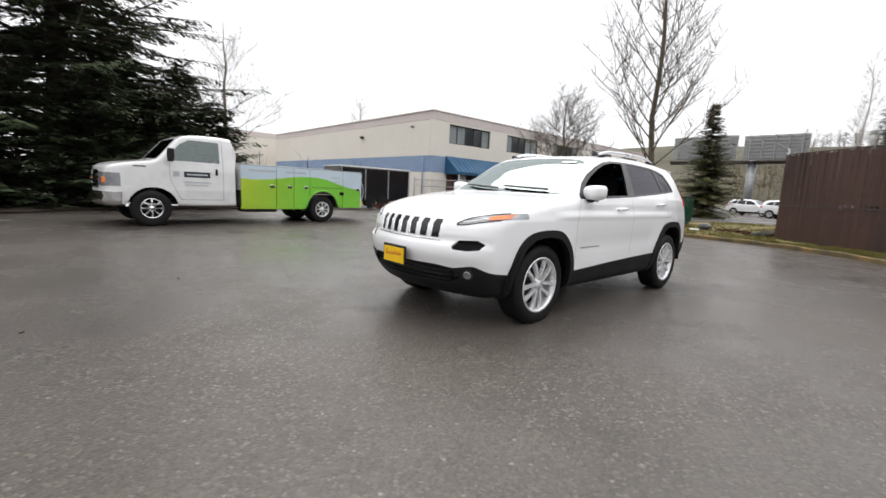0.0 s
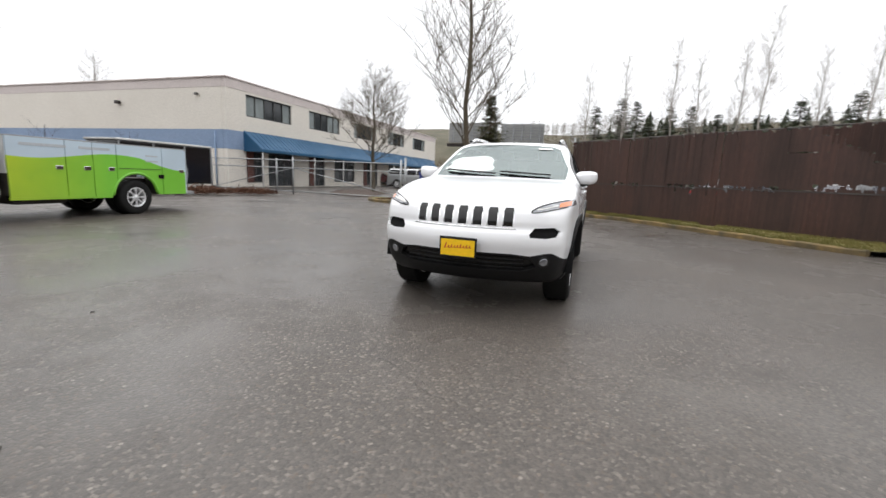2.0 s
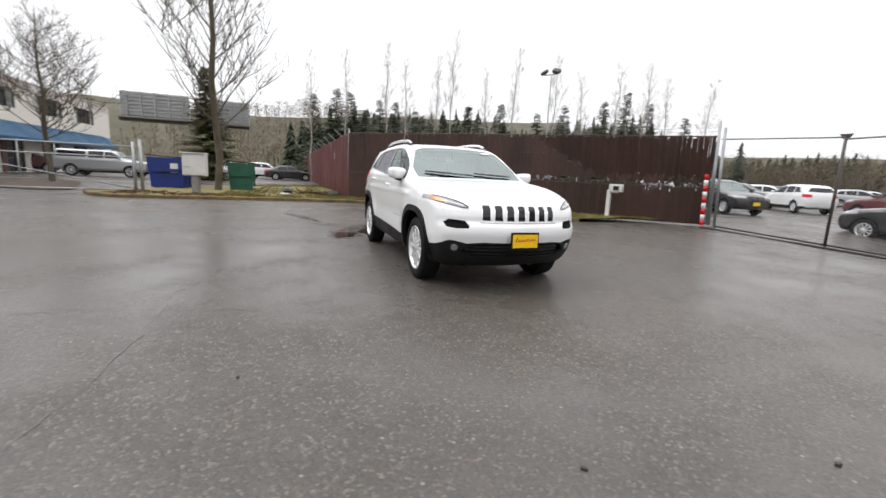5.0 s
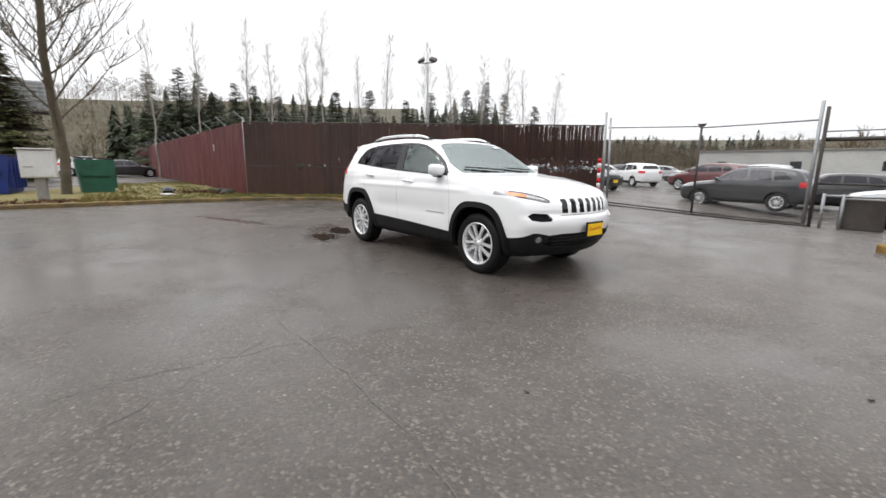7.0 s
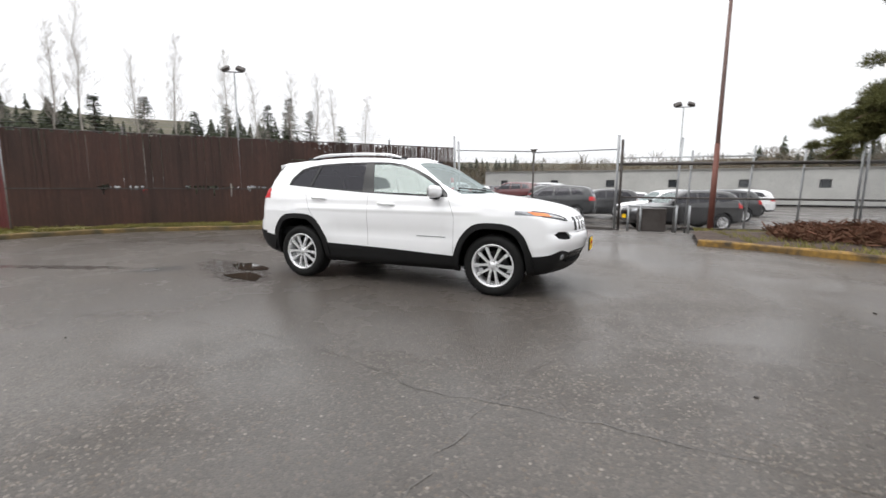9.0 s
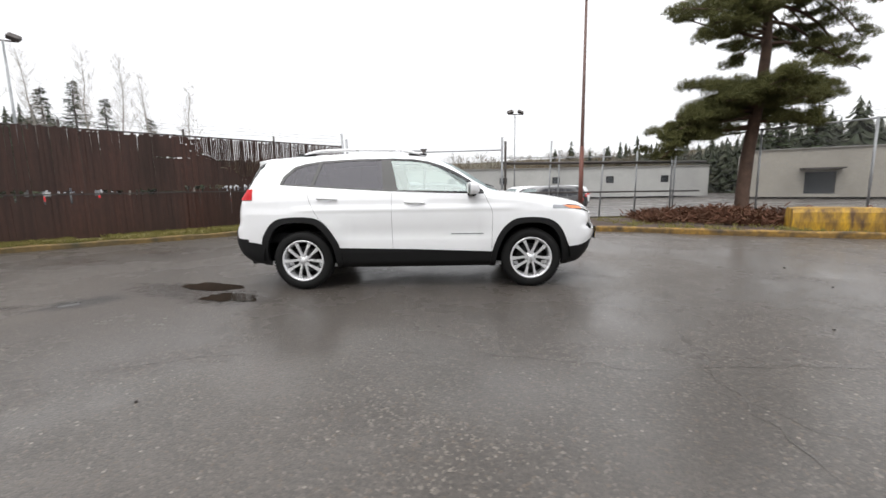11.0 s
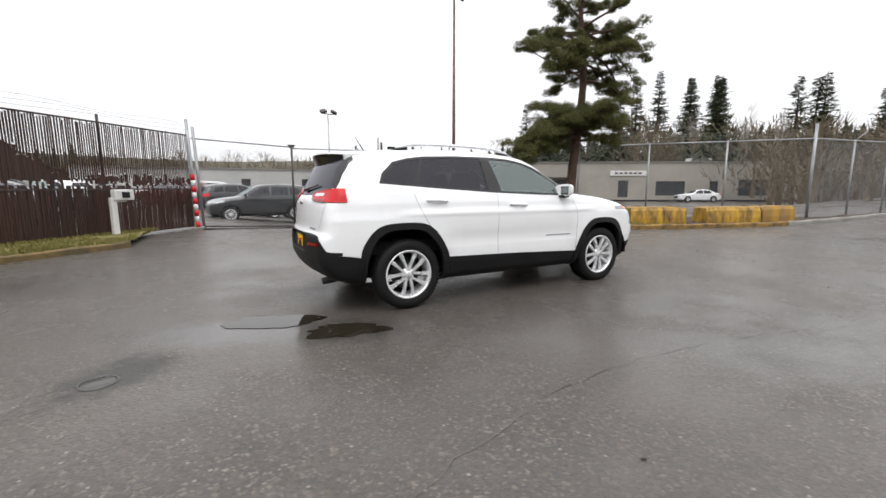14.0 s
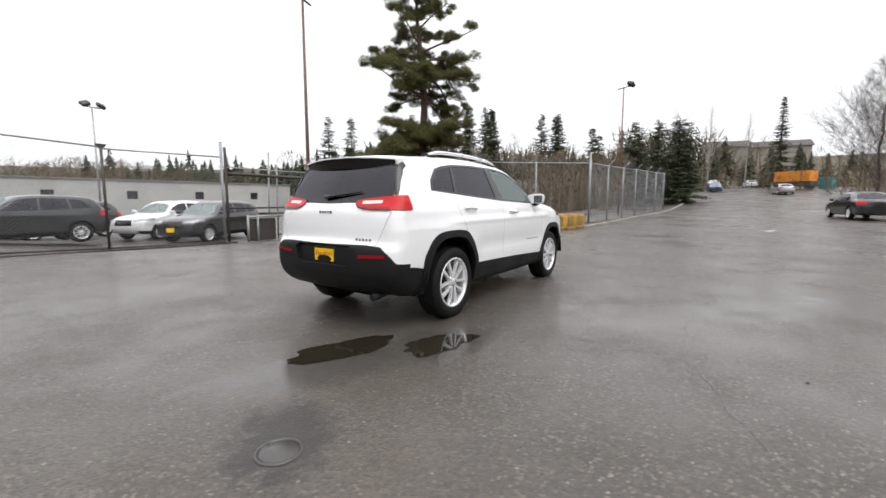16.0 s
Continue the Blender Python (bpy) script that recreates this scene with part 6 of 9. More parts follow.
GREEN_WRAP = sky_green("green_vinyl_wrap", (0.42, 0.55, 0.03), (0.2, 0.55, 0.05))
BLUE_WRAP = sky_green("pale_sky_vinyl_wrap", (0.5, 0.6, 0.68), (0.55, 0.66, 0.74))
TRUCK_WHITE = paint("truck_white_paint", (0.72, 0.72, 0.72), dirt=0.25)
SIGN_DARK = surface("dark_blue_sign", (0.02, 0.03, 0.045), (0.015, 0.02, 0.03), 0.4, bump=0)
PALE_INK = surface("pale_grey_ink", (0.5, 0.53, 0.56), (0.45, 0.48, 0.5), 0.5, bump=0)

CAB = Shape(
    top=[(1.15, 0.5), (1.36, 0.5), (1.43, 0.58), (1.43, 0.84), (1.42, 1.2), (1.37, 1.32), (1.15, 1.4), (0.8, 1.46), (0.5, 1.515), (0.3, 1.67), (0.04, 1.94), (-0.1, 2.07), (-0.35, 2.14), (-0.9, 2.16), (-1.24, 2.14), (-1.33, 2.06), (-1.36, 1.8), (-1.36, 0.8), (-1.35, 0.5), (-1.2, 0.45), (0.0, 0.45)],
    wide=[(-1.4, 0.97), (0, 0.97), (1.1, 0.95), (1.5, 0.9)],
    sect=[(0.3, 0.95), (0.5, 0.985), (0.8, 1.0), (1.3, 0.985), (1.5, 0.965), (1.9, 0.895), (2.05, 0.865), (2.2, 0.83)],
    front=0.12, rear=0.02, screen=0.12, crown=0.03, round_=0.075)


def service_truck():
    t = thing("service_truck", pose(-1.33, -9.8, 0, 0, 0, 3.0), "white service truck cab with a green and pale blue utility body", "truck")
    cab = new("cab")
    cab.parent = t
    cab.matrix_basis = pose(3.72, 0, 0)
    bm = CAB.shell(70, 60, 1.0)
    well = [(0.48 + 0.5 * math.cos(a), 0.4 + 0.48 * math.sin(a)) for a in np.linspace(-0.3, math.pi + 0.3, 14)]
    panels = [
        ("well", "side", well, lambda c: c.y > 0.5),
        ("window", "side", [(-0.93, 1.5), (-0.93, 2.0), (-0.28, 2.0), (-0.1, 1.9), (0.14, 1.64), (0.17, 1.5)], lambda c: c.z > 1.3),
        ("windscreen", "front", [(-0.05, 1.53), (-0.05, 2.03), (0.66, 2.02), (0.82, 1.52)], lambda c: c.x > -0.4 and c.z > 1.4),
        ("grille", "front", [(-0.05, 0.82), (-0.05, 1.22), (0.5, 1.21), (0.5, 0.82)], lambda c: c.x > 1.0),
        ("lamp", "front", [(0.53, 0.86), (0.53, 1.17), (1.0, 1.16), (1.0, 0.88)], lambda c: c.x > 1.0),
        ("bumper", "front", [(-0.05, 0.4), (-0.05, 0.76), (1.0, 0.76), (1.0, 0.4)], lambda c: c.x > 1.0),
        ("bumper", "side", [(1.06, 0.4), (1.06, 0.76), (1.6, 0.76), (1.6, 0.4)], lambda c: c.y > 0.5),
        ("door", "side", [(-1.0, 0.6), (-1.0, 1.5), (0.14, 1.5), (0.14, 1.0), (-0.08, 0.6)], lambda c: c.y > 0.5),
    ]
    g = cut_panels(CAB, bm, panels)
    both = (1, -1)
    panel_part("cab_shell", CAB, g["body"], both, TRUCK_WHITE, cab)
    panel_part("windscreen", CAB, g["windscreen"], both, PRIVACY, cab, -0.005, 0.01)
    panel_part("grille", CAB, g["grille"], both, CHROME, cab, -0.01, 0.02)
    panel_part("bumper", CAB, g["bumper"], both, CHROME, cab, 0.06, 0.08, "chrome front bumper")
    for s in both:
        panel_part("cab_door", CAB, g["door"], (s,), TRUCK_WHITE, cab)
        panel_part("side_window", CAB, g["window"], (s,), DOOR_GLASS, cab, -0.006, 0.01)
        panel_part("headlamp", CAB, g["lamp"], (s,), LAMP_CLEAR, cab, 0.006, 0.02)
        seam(CAB, [(-1.0, 0.62), (-1.0, 1.5), (-1.0, 2.0)], (s,), cab, width=0.01)
        seam(CAB, [(0.14, 1.5), (0.14, 1.1), (0.0, 0.75), (-0.08, 0.6)], (s,), cab, width=0.008)
        seam(CAB, [(-1.0, 0.61), (-0.5, 0.61), (-0.06, 0.61)], (s,), cab, width=0.008)
        bm2 = bmesh.new()
        box(bm2, (0.16, s * 1.14, 1.62), (0.12, 0.2, 0.3), None, 0.04)
        tube(bm2, ((0.12, s * 0.92, 1.52), (0.14, s * 1.08, 1.54)), 0.03, 6)
        part("mirror", bm2, BLACK_PLASTIC, cab)
        p, n = CAB.side(-0.85, 1.28, s)
        part("door_handle", new_box((p.x, p.y, p.z), (0.05, 0.03, 0.16), None, 0.008), BLACK_PLASTIC, cab)
        p, n = CAB.side(1.0, 0.98, s)
        part("amber_marker", new_box((1.34, s * 0.85, 1.0), (0.1, 0.06, 0.12), None, 0.01), LAMP_AMBER, cab)
        for x, z, w, h, m in ((-0.42, 1.2, 0.56, 0.13, SIGN_DARK), (-0.42, 1.02, 0.6, 0.03, PALE_INK), (-0.4, 0.95, 0.5, 0.03, PALE_INK), (0.02, 1.2, 0.12, 0.12, PALE_INK), (0.72, 1.33, 0.24, 0.025, SIGN_DARK)):
            p, n = CAB.side(x, z, s)
            part("door_lettering", new_box((x, s * (abs(p.y) + 0.004), z), (w, 0.008, h)), m, cab, "plain bar in place of a company sign")
        p, n = CAB.side(-0.42, 1.2, s)
        part("door_lettering", new_box((-0.42, s * (abs(p.y) + 0.01), 1.2), (0.44, 0.006, 0.035)), PALE_INK, cab)
    part("cab_interior", new_box((-0.55, 0, 1.0), (1.3, 1.5, 0.8), None, 0.1), CABIN, cab)
    part("seat_back", new_box((-0.85, 0, 1.5), (0.2, 1.4, 0.5), None, 0.08), CABIN, cab)
    for z in (0.88, 0.98, 1.08):
        part("grille_bar", new_box((1.41, 0, z), (0.05, 0.9, 0.05), None, 0.015), GLOSS_BLACK, cab)
    bm.free()
    # frame and wheels
    part("chassis", new_box((1.6, 0, 0.5), (5.6, 0.9, 0.2)), DARK_STEEL, t)
    part("fuel_tank", new_box((1.7, 0.5, 0.42), (0.9, 0.5, 0.25), None, 0.04), DARK_STEEL, t)
    for s in both:
        wheel(t, 4.24, s * 0.86, 0.4, 0.4, 0.22, 0.23, 8, CHROME, detail=0, twin=False)
        wheel(t, 0.0, s * 0.88, 0.385, 0.385, 0.215, 0.23, 8, ALLOY, detail=0, twin=False)
        wheel(t, 0.0, s * 0.6, 0.385, 0.385, 0.215, 0.2, 8, ALLOY, detail=0, twin=False)
        part("mud_flap", new_box((2.18, s * 0.85, 0.62), (0.04, 0.3, 0.5)), RUBBER, t)
    # utility body
    bed = new("utility_body")
    bed.parent = t
    x0, x1, zb, zt = -1.3, 2.32, 0.44, 1.52

    def wave(x):
        return 1.235 + 0.07 * math.sin(x * 2.1 + 0.6) - (0.16 * max(0, -0.1 - x))

    def arch_z(x):
        return zb if abs(x) > 0.5 else max(zb, 0.4 + math.sqrt(max(0, 0.25 - x * x)))

    doors = (2.32, 1.4, 0.9, 0.42, -0.66, -1.3)
    for s in both:
        for a, b in zip(doors, doors[1:]):
            d = new("compartment_door")
            d.parent = bed
            for lo, hi, m, nm in ((arch_z, wave, GREEN_WRAP, "green_skin"), (wave, lambda x: zt, BLUE_WRAP, "sky_skin")):
                bm2 = bmesh.new()
                xs = np.linspace(a - 0.008, b + 0.008, max(3, int((a - b) / 0.04)))
                cols = [[bm2.verts.new((x, s * y, z)) for y, z in ((1.02, lo(x)), (1.02, hi(x)), (0.98, hi(x)), (0.98, lo(x)))] for x in xs]
                for c0, c1 in zip(cols, cols[1:]):
                    for k in range(4):
                        bm2.faces.new((c0[k], c0[(k + 1) % 4], c1[(k + 1) % 4], c1[k]))
                bm2.faces.new(cols[0])
                bm2.faces.new(cols[-1][::-1])
                bmesh.ops.recalc_face_normals(bm2, faces=bm2.faces)
                part(nm, bm2, m, d)
            if a - b < 1.0:
                part("latch", new_box((b + 0.12, s * 1.026, 1.0), (0.13, 0.02, 0.08), None, 0.01), CHROME, d)
        bm2 = bmesh.new()
        tube(bm2, [(0.53 * math.cos(a), s * 1.02, 0.4 + 0.53 * math.sin(a)) for a in np.linspace(0.1, math.pi - 0.1, 17)], 0.022, 6)
        part("fender_lip", bm2, GREEN_WRAP, bed)
        part("top_edge", new_box(((x0 + x1) / 2, s * 0.9, zt + 0.012), (x1 - x0, 0.24, 0.024), None, 0.004), GALV, bed)
        part("skirt", new_box(((0.55 + x1) / 2, s * 0.99, zb - 0.02), (x1 - 0.55, 0.05, 0.05)), GREEN_WRAP, bed)
        part("compartment_core", new_box(((0.55 + x1) / 2, s * 0.78, 0.97), (x1 - 0.6, 0.4, 1.0)), DARK_STEEL, bed)
        part("compartment_core", new_box(((x0 - 0.52) / 2, s * 0.78, 0.97), (abs(x0) - 0.56, 0.4, 1.0)), DARK_STEEL, bed)
        part("compartment_core", new_box((0, s * 0.78, 1.22), (1.0, 0.4, 0.5)), DARK_STEEL, bed)
        for x, w, z in ((1.75, 0.75, 1.4), (0.85, 0.6, 1.4), (-0.4, 0.3, 1.32), (-0.4, 0.3, 1.2)):
            part("body_lettering", new_box((x, s * 1.023, z), (w, 0.004, 0.05 if z > 1.35 else 0.03)), PALE_INK, bed, "illegible pale lettering as bars")
        part("rub_line", new_box((-0.12, s * 1.023, 1.02), (1.0, 0.006, 0.012)), DARK_STEEL, bed)
        part("fuel_cap", new_box((-0.62, s * 1.024, 0.86), (0.14, 0.01, 0.09)), GLOSS_BLACK, bed)
    part("bed_floor", new_box(((x0 + x1) / 2, 0, 0.75), (x1 - x0, 1.2, 0.1)), DARK_STEEL, bed)
    part("tailgate", new_box((x0 - 0.02, 0, 0.98), (0.06, 2.0, 1.04), None, 0.01), BLUE_WRAP, bed)
    part("headboard", new_box((x1 - 0.04, 0, 1.2), (0.06, 1.9, 0.66)), TRUCK_WHITE, bed)
    part("rear_step", new_box((x0 - 0.15, 0, 0.46), (0.3, 1.9, 0.08)), GALV, bed)
    part("cone", new_tube(((x0 - 0.18, 0.7, 0.5), (x0 - 0.18, 0.7, 0.85)), (0.12, 0.03), 10), YELLOW_CARD, bed)
    part("hose_loop", new_tube([(x0 - 0.1 - 0.12 * math.sin(a), 0.85, 0.95 - 0.3 * math.cos(a)) for a in np.linspace(0, 3.2, 9)], 0.02, 6), GALV, bed)
    for x, h in ((1.95, 0.12), (0.9, 0.1), (-0.5, 0.14), (-1.1, 0.1)):
        part("rack_post", new_tube(((x, -0.85, zt), (x, -0.85, zt + h)), 0.02, 5), DARK_STEEL, bed)
    part("ladder_rail", new_tube(((2.1, -0.6, zt + 0.06), (-1.2, -0.6, zt + 0.06)), 0.03, 6), GALV, bed)


service_truck()


# ---- bins, cabinet and reader post ----
def dumpster(name, x, y, rot, size, colour, label):
    t = thing(name, pose(x, y, land(x, y) + 0.05, 0, 0, rot), label, "dumpster")
    L, W, H = size
    m = surface(label.split()[0] + "_dumpster_steel", colour, tuple(v * 0.6 for v in colour), 0.5, big=1.6)
    bm = bmesh.new()
    vs = box(bm, (0, 0, H / 2), (L, W, H))
    for v in vs:
        if v.co.z < 0.1:
            v.co.y *= 0.82
            v.co.z = 0.08
    part("bin", bm, m, t)
    for i in range(5):
        part("rib", new_box((-L / 2 + L * (i + 0.5) / 5, W / 2 - 0.02, H * 0.55), (0.06, 0.07, H * 0.75)), m, t)
    for s in (-1, 1):
        part("lid", new_box((0, 0, 0), (L / 2 - 0.02, W + 0.06, 0.04), Matrix.Translation((s * L / 4, 0, H + 0.05)) @ pose(0, 0, 0, -3, 0, 0), 0.01), BLACK_PLASTIC, t, "black lid")
        part("fork_pocket", new_box((s * (L / 2 + 0.05), 0, H * 0.6), (0.1, W * 0.7, 0.14)), m, t)
        part("skid", new_box((s * L * 0.35, 0, 0.03), (0.1, W * 0.8, 0.1)), DARK_STEEL, t)
    return t


dumpster("dumpster", -15.7, -4.15, 4, (1.35, 1.1, 1.25), (0.012, 0.12, 0.07), "dark green steel dumpster standing on the verge")
dumpster("dumpster", -16.6, -7.0, -8, (1.7, 1.5, 1.35), (0.015, 0.04, 0.24), "blue steel dumpster with a paper notice on its side")
solid("paper_notice", new_box((-15.7, -6.75, 0.95), (0.012, 0.4, 0.4)), WHITE_STEEL, "white paper notice taped on the blue dumpster", "notice")


def cabinet():
    t = thing("utility_cabinet", pose(-12.4, -5.42, land(-12.4, -5.42) + 0.08, 0, 0, -6), "pale grey utility cabinet on a short pedestal", "cabinet")
    part("pedestal", new_box((0, 0, 0.32), (0.26, 0.24, 0.72), None, 0.02), CONCRETE, t)
    part("box", new_box((0, 0, 1.07), (0.4, 0.78, 0.82), None, 0.03), WHITE_STEEL, t)
    part("door", new_box((0.21, 0, 1.07), (0.02, 0.7, 0.74), None, 0.006), WHITE_STEEL, t)
    part("latch", new_box((0.225, -0.2, 0.98), (0.02, 0.2, 0.03), None, 0.004), GALV, t)
    part("rain_hood", new_box((0.03, 0, 1.49), (0.5, 0.84, 0.03), None, 0.01), WHITE_STEEL, t)


cabinet()


def reader_post():
    t = thing("card_reader_post", pose(-5.0, 7.35, land(-5.0, 7.35) + 0.05, 0, 0, 35), "white pedestal with a card reader head by the gate", "card reader")
    bm = bmesh.new()
    box(bm, (0, 0, 0.46), (0.12, 0.12, 0.94), None, 0.012)
    part("pedestal", bm, WHITE_STEEL, t)
    part("arm", new_box((0.12, 0, 0.88), (0.3, 0.1, 0.1), None, 0.012), WHITE_STEEL, t)
    head = part("reader_head", new_box((0.2, -0.02, 0.99), (0.4, 0.2, 0.24), None, 0.02), WHITE_STEEL, t)
    part("keypad", new_box((0.22, -0.125, 0.99), (0.16, 0.02, 0.13), None, 0.004), BLACK_PLASTIC, head)
    part("base_plate", new_box((0, 0, 0.01), (0.24, 0.24, 0.03), None, 0.005), GALV, t)


reader_post()


# ---- yellow concrete barriers ----
def barrier(x, y, rot, L=1.75, dark=False):
    t = thing("concrete_barrier", pose(x, y, land(x, y) + 0.08, 0, 0, rot), "worn yellow-painted concrete block with rusty stains" if not dark else "dark stained concrete block with worn yellow edges", "barrier", "barriers on the kerb island")
    bm = bmesh.new()
    prof = [(-0.36, 0.0), (0.36, 0.0), (0.36, 0.2), (0.33, 0.42), (0.27, 0.52), (-0.27, 0.52), (-0.33, 0.42), (-0.36, 0.2)]
    n = 7
    rings = [[bm.verts.new((-L / 2 + L * k / n + (0.01 * noise.noise((k, i, x))), a * (1 - 0.1 * (k in (0, n))), b * (1 - 0.05 * (k in (0, n))) + 0.012 * noise.noise((k * 2.0, i, x)))) for i, (a, b) in enumerate(prof)] for k in range(n + 1)]
    for a, b in zip(rings, rings[1:]):
        for k in range(8):
            bm.faces.new((a[k], a[(k + 1) % 8], b[(k + 1) % 8], b[k]))
    bm.faces.new(rings[0][::-1])
    bm.faces.new(rings[-1])
    bmesh.ops.recalc_face_normals(bm, faces=bm.faces)
    part("block", bm, YELLOW_STAIN if not dark else DARK_STAIN, t)
    for s in (-0.3, 0.3):
        part("lifting_eye", new_tube([(s * L + 0.05 * math.cos(a), 0, 0.5 + 0.06 * math.sin(a)) for a in np.linspace(0, math.pi, 7)], 0.01, 5), RUST, t)


YELLOW_STAIN = surface("stained_yellow_concrete", (0.64, 0.37, 0.02), (0.1, 0.055, 0.025), 0.6, big=2.4, small=10, bump=0.5, dist=0.012, stretch=(2.2, 2.2, 0.6))
DARK_STAIN = surface("dark_stained_concrete", (0.12, 0.08, 0.045), (0.42, 0.23, 0.02), 0.7, big=1.6, small=9, bump=0.5, dist=0.01, stretch=(1.6, 1.6, 0.5))
barrier(9.05, 3.85, -24)
barrier(11.45, 2.98, -20, 1.9)
barrier(13.3, 2.62, -8, 1.6, True)
def rubble():
    bm = bmesh.new()
    rng = random.Random(71)
    for i in range(26):
        k = rng.uniform(0.6, 1.3)
        box(bm, (rng.uniform(-0.5, 0.5), rng.uniform(-0.25, 0.25), rng.uniform(0.02, 0.2)), (0.16 * k, 0.12 * k, 0.09 * k), Matrix.Rotation(rng.uniform(0, 6.28), 4, "Z"), 0.015)
    return bm


solid("rubble_pile", rubble(), CONCRETE, "pile of pale broken concrete bits behind the barriers", "rubble", m=pose(13.6, 3.5, land(13.6, 3.5) + 0.1))


# ---- lamp posts ----
def flood_pole(x, y, h, material, label, heads=2, r=0.09, turn=0.0, paint_to=0.0):
    z = land(x, y)
    t = thing("lamp_post", pose(x, y, z, 0, 0, turn), label, "lamp post")
    part("pole", new_tube(((0, 0, -0.1), (0, 0, h)), (r, r * 0.55), 10), material, t)
    if paint_to:
        part("painted_foot", new_tube(((0, 0, 0), (0, 0, paint_to)), (r * 1.12, r * 0.98), 10), RUST, t, "rust-red painted lower pole")
    part("crossarm", new_tube(((-0.5, 0, h), (0.5, 0, h)), 0.035, 6), DARK_STEEL, t)
    for k in range(heads):
        s = -1 if k == 0 else 1
        part("flood_head", new_box((0, 0, 0), (0.5, 0.4, 0.22), Matrix.Translation((s * 0.45, -0.15, h + 0.15)) @ pose(0, 0, 0, 35, s * 20, 0), 0.05), DARK_STEEL, t)
    return t


flood_pole(4.88, 9.1, 7.9, RUST_GREY, "tall weathered lamp pole with rust-red foot in the kerb island", 1, 0.072, 20, 2.6)
flood_pole(-20.8, 15.1, 8.4, GALV, "tall galvanised floodlight pole behind the brown fence", 2, 0.08, 30)
flood_pole(5.8, 31.4, 7.6, GALV, "thin floodlight pole standing among the parked cars", 2, 0.07, 10)
flood_pole(26.2, 3.4, 8.4, RUST, "rust-painted floodlight pole behind the chain-link fence", 1, 0.065, 60)
solid("litter_bag", (lambda bm: (bmesh.ops.create_icosphere(bm, subdivisions=3, radius=0.3), [setattr(v, "co", v.co * (1 + 0.25 * noise.noise(v.co * 4)) * (1 if v.co.z > 0 else 0.6)) for v in bm.verts], bm)[2])(bmesh.new()), GLOSS_BLACK, "crumpled black bag lying on the grass by the kerb", "rubbish bag", m=pose(-13.3, -2.2, 0.2) @ Matrix.Diagonal((0.8, 0.8, 0.6, 1)))
solid("litter_scrap", new_box((0, 0, 0.02), (0.5, 0.3, 0.05), None, 0.015), WHITE_STEEL, "white scrap of litter on the grass", "litter", m=pose(-12.6, -2.3, 0.13, 0, 0, 20))
solid("yellow_stake", new_tube(((0, 0, 0), (0.05, 0, 0.32)), 0.022, 6), YELLOW_CONC, "short yellow marker stake in the grass verge", "stake", m=pose(-10.6, 2.1, 0.1))


def fence_sign():
    t = thing("fence_sign", pose(-16.6, 0.07, 1.9, 0, 0, 0), "small white plate with a dark mark on the red fence", "sign")
    part("plate", new_box((0, 0, 0), (0.26, 0.012, 0.26), None, 0.004), WHITE_STEEL, t)
    part("mark", new_box((0, -0.009, 0.0), (0.1, 0.006, 0.16)), DARK_STEEL, t, "plain dark bar")


fence_sign()


def verge_stone(x, y, r, seed):
    bm = bmesh.new()
    bmesh.ops.create_icosphere(bm, subdivisions=3, radius=r)
    for v in bm.verts:
        k = 1 + 0.35 * noise.noise(v.co * (1.6 / r) + Vector((seed, 0, 0)))
        v.co = Vector((v.co.x * k * 1.3, v.co.y * k, v.co.z * k * 0.6))
    solid("stone", bm, STONE, "dark mossy stone lying on the verge by the red fence", "stone", "stones by the red fence", smooth=True, m=pose(x, y, land(x, y) + 0.1 + r * 0.3, 0, 0, seed * 40))


STONE = surface("dark_mossy_stone", (0.075, 0.068, 0.055), (0.04, 0.042, 0.03), 0.85, big=5, small=25, bump=0.6, dist=0.01)
for i, (x, y, r) in enumerate(((-13.1, -0.3, 0.2), (-12.6, -0.45, 0.16), (-13.9, -0.4, 0.17), (-14.7, -0.5, 0.13))):
    verge_stone(x, y, r, i + 1.0)


# ---- low buildings across the lots ----
def shed(name, corners, h, material, label, wins, roof=CONCRETE, base=-0.3):
    """A long flat-roofed building between two front corners (a, b), 12 m deep."""
    a, b = (Vector((*c, 0)) for c in corners)
    d = (b - a)
    L = d.length
    ang = math.degrees(math.atan2(d.y, d.x))
    t = thing(name, pose(a.x, a.y, base, 0, 0, ang), label, "building")
    bm = bmesh.new()
    wall_with_holes(bm, 0, L, 0, h, [(u - w / 2, u + w / 2, z0, z1) for u, w, z0, z1 in wins], lambda u, z, k: (u, k, z), 0.3)
    part("front_wall", bm, material, t)
    part("end_wall", new_box((0.15, 6.3, h / 2), (0.3, 11.9, h)), material, t)
    part("end_wall", new_box((L - 0.15, 6.3, h / 2), (0.3, 11.9, h)), material, t)
    part("rear_wall", new_box((L / 2, 12.4, h / 2), (L, 0.3, h)), material, t)
    part("roof", new_box((L / 2, 6.2, h - 0.12), (L - 0.62, 11.7, 0.1)), roof, t)
    part("coping", new_box((L / 2, 0.1, h + 0.05), (L + 0.1, 0.5, 0.1)), roof, t)
    for u, w, z0, z1 in wins:
        wd = new("window")
        wd.parent = t
        part("pane", new_box((u, 0.2, (z0 + z1) / 2), (w - 0.08, 0.03, z1 - z0 - 0.08)), WIN_GLASS, wd)
        bm = bmesh.new()
        for s in (-1, 1):
            box(bm, (u + s * (w / 2 - 0.03), 0.15, (z0 + z1) / 2), (0.06, 0.1, z1 - z0))
            box(bm, (u, 0.151, (z0 + z1) / 2 + s * ((z1 - z0) / 2 - 0.03)), (w - 0.12, 0.1, 0.06))
        part("window_frame", bm, WIN_FRAME, wd)
    return t


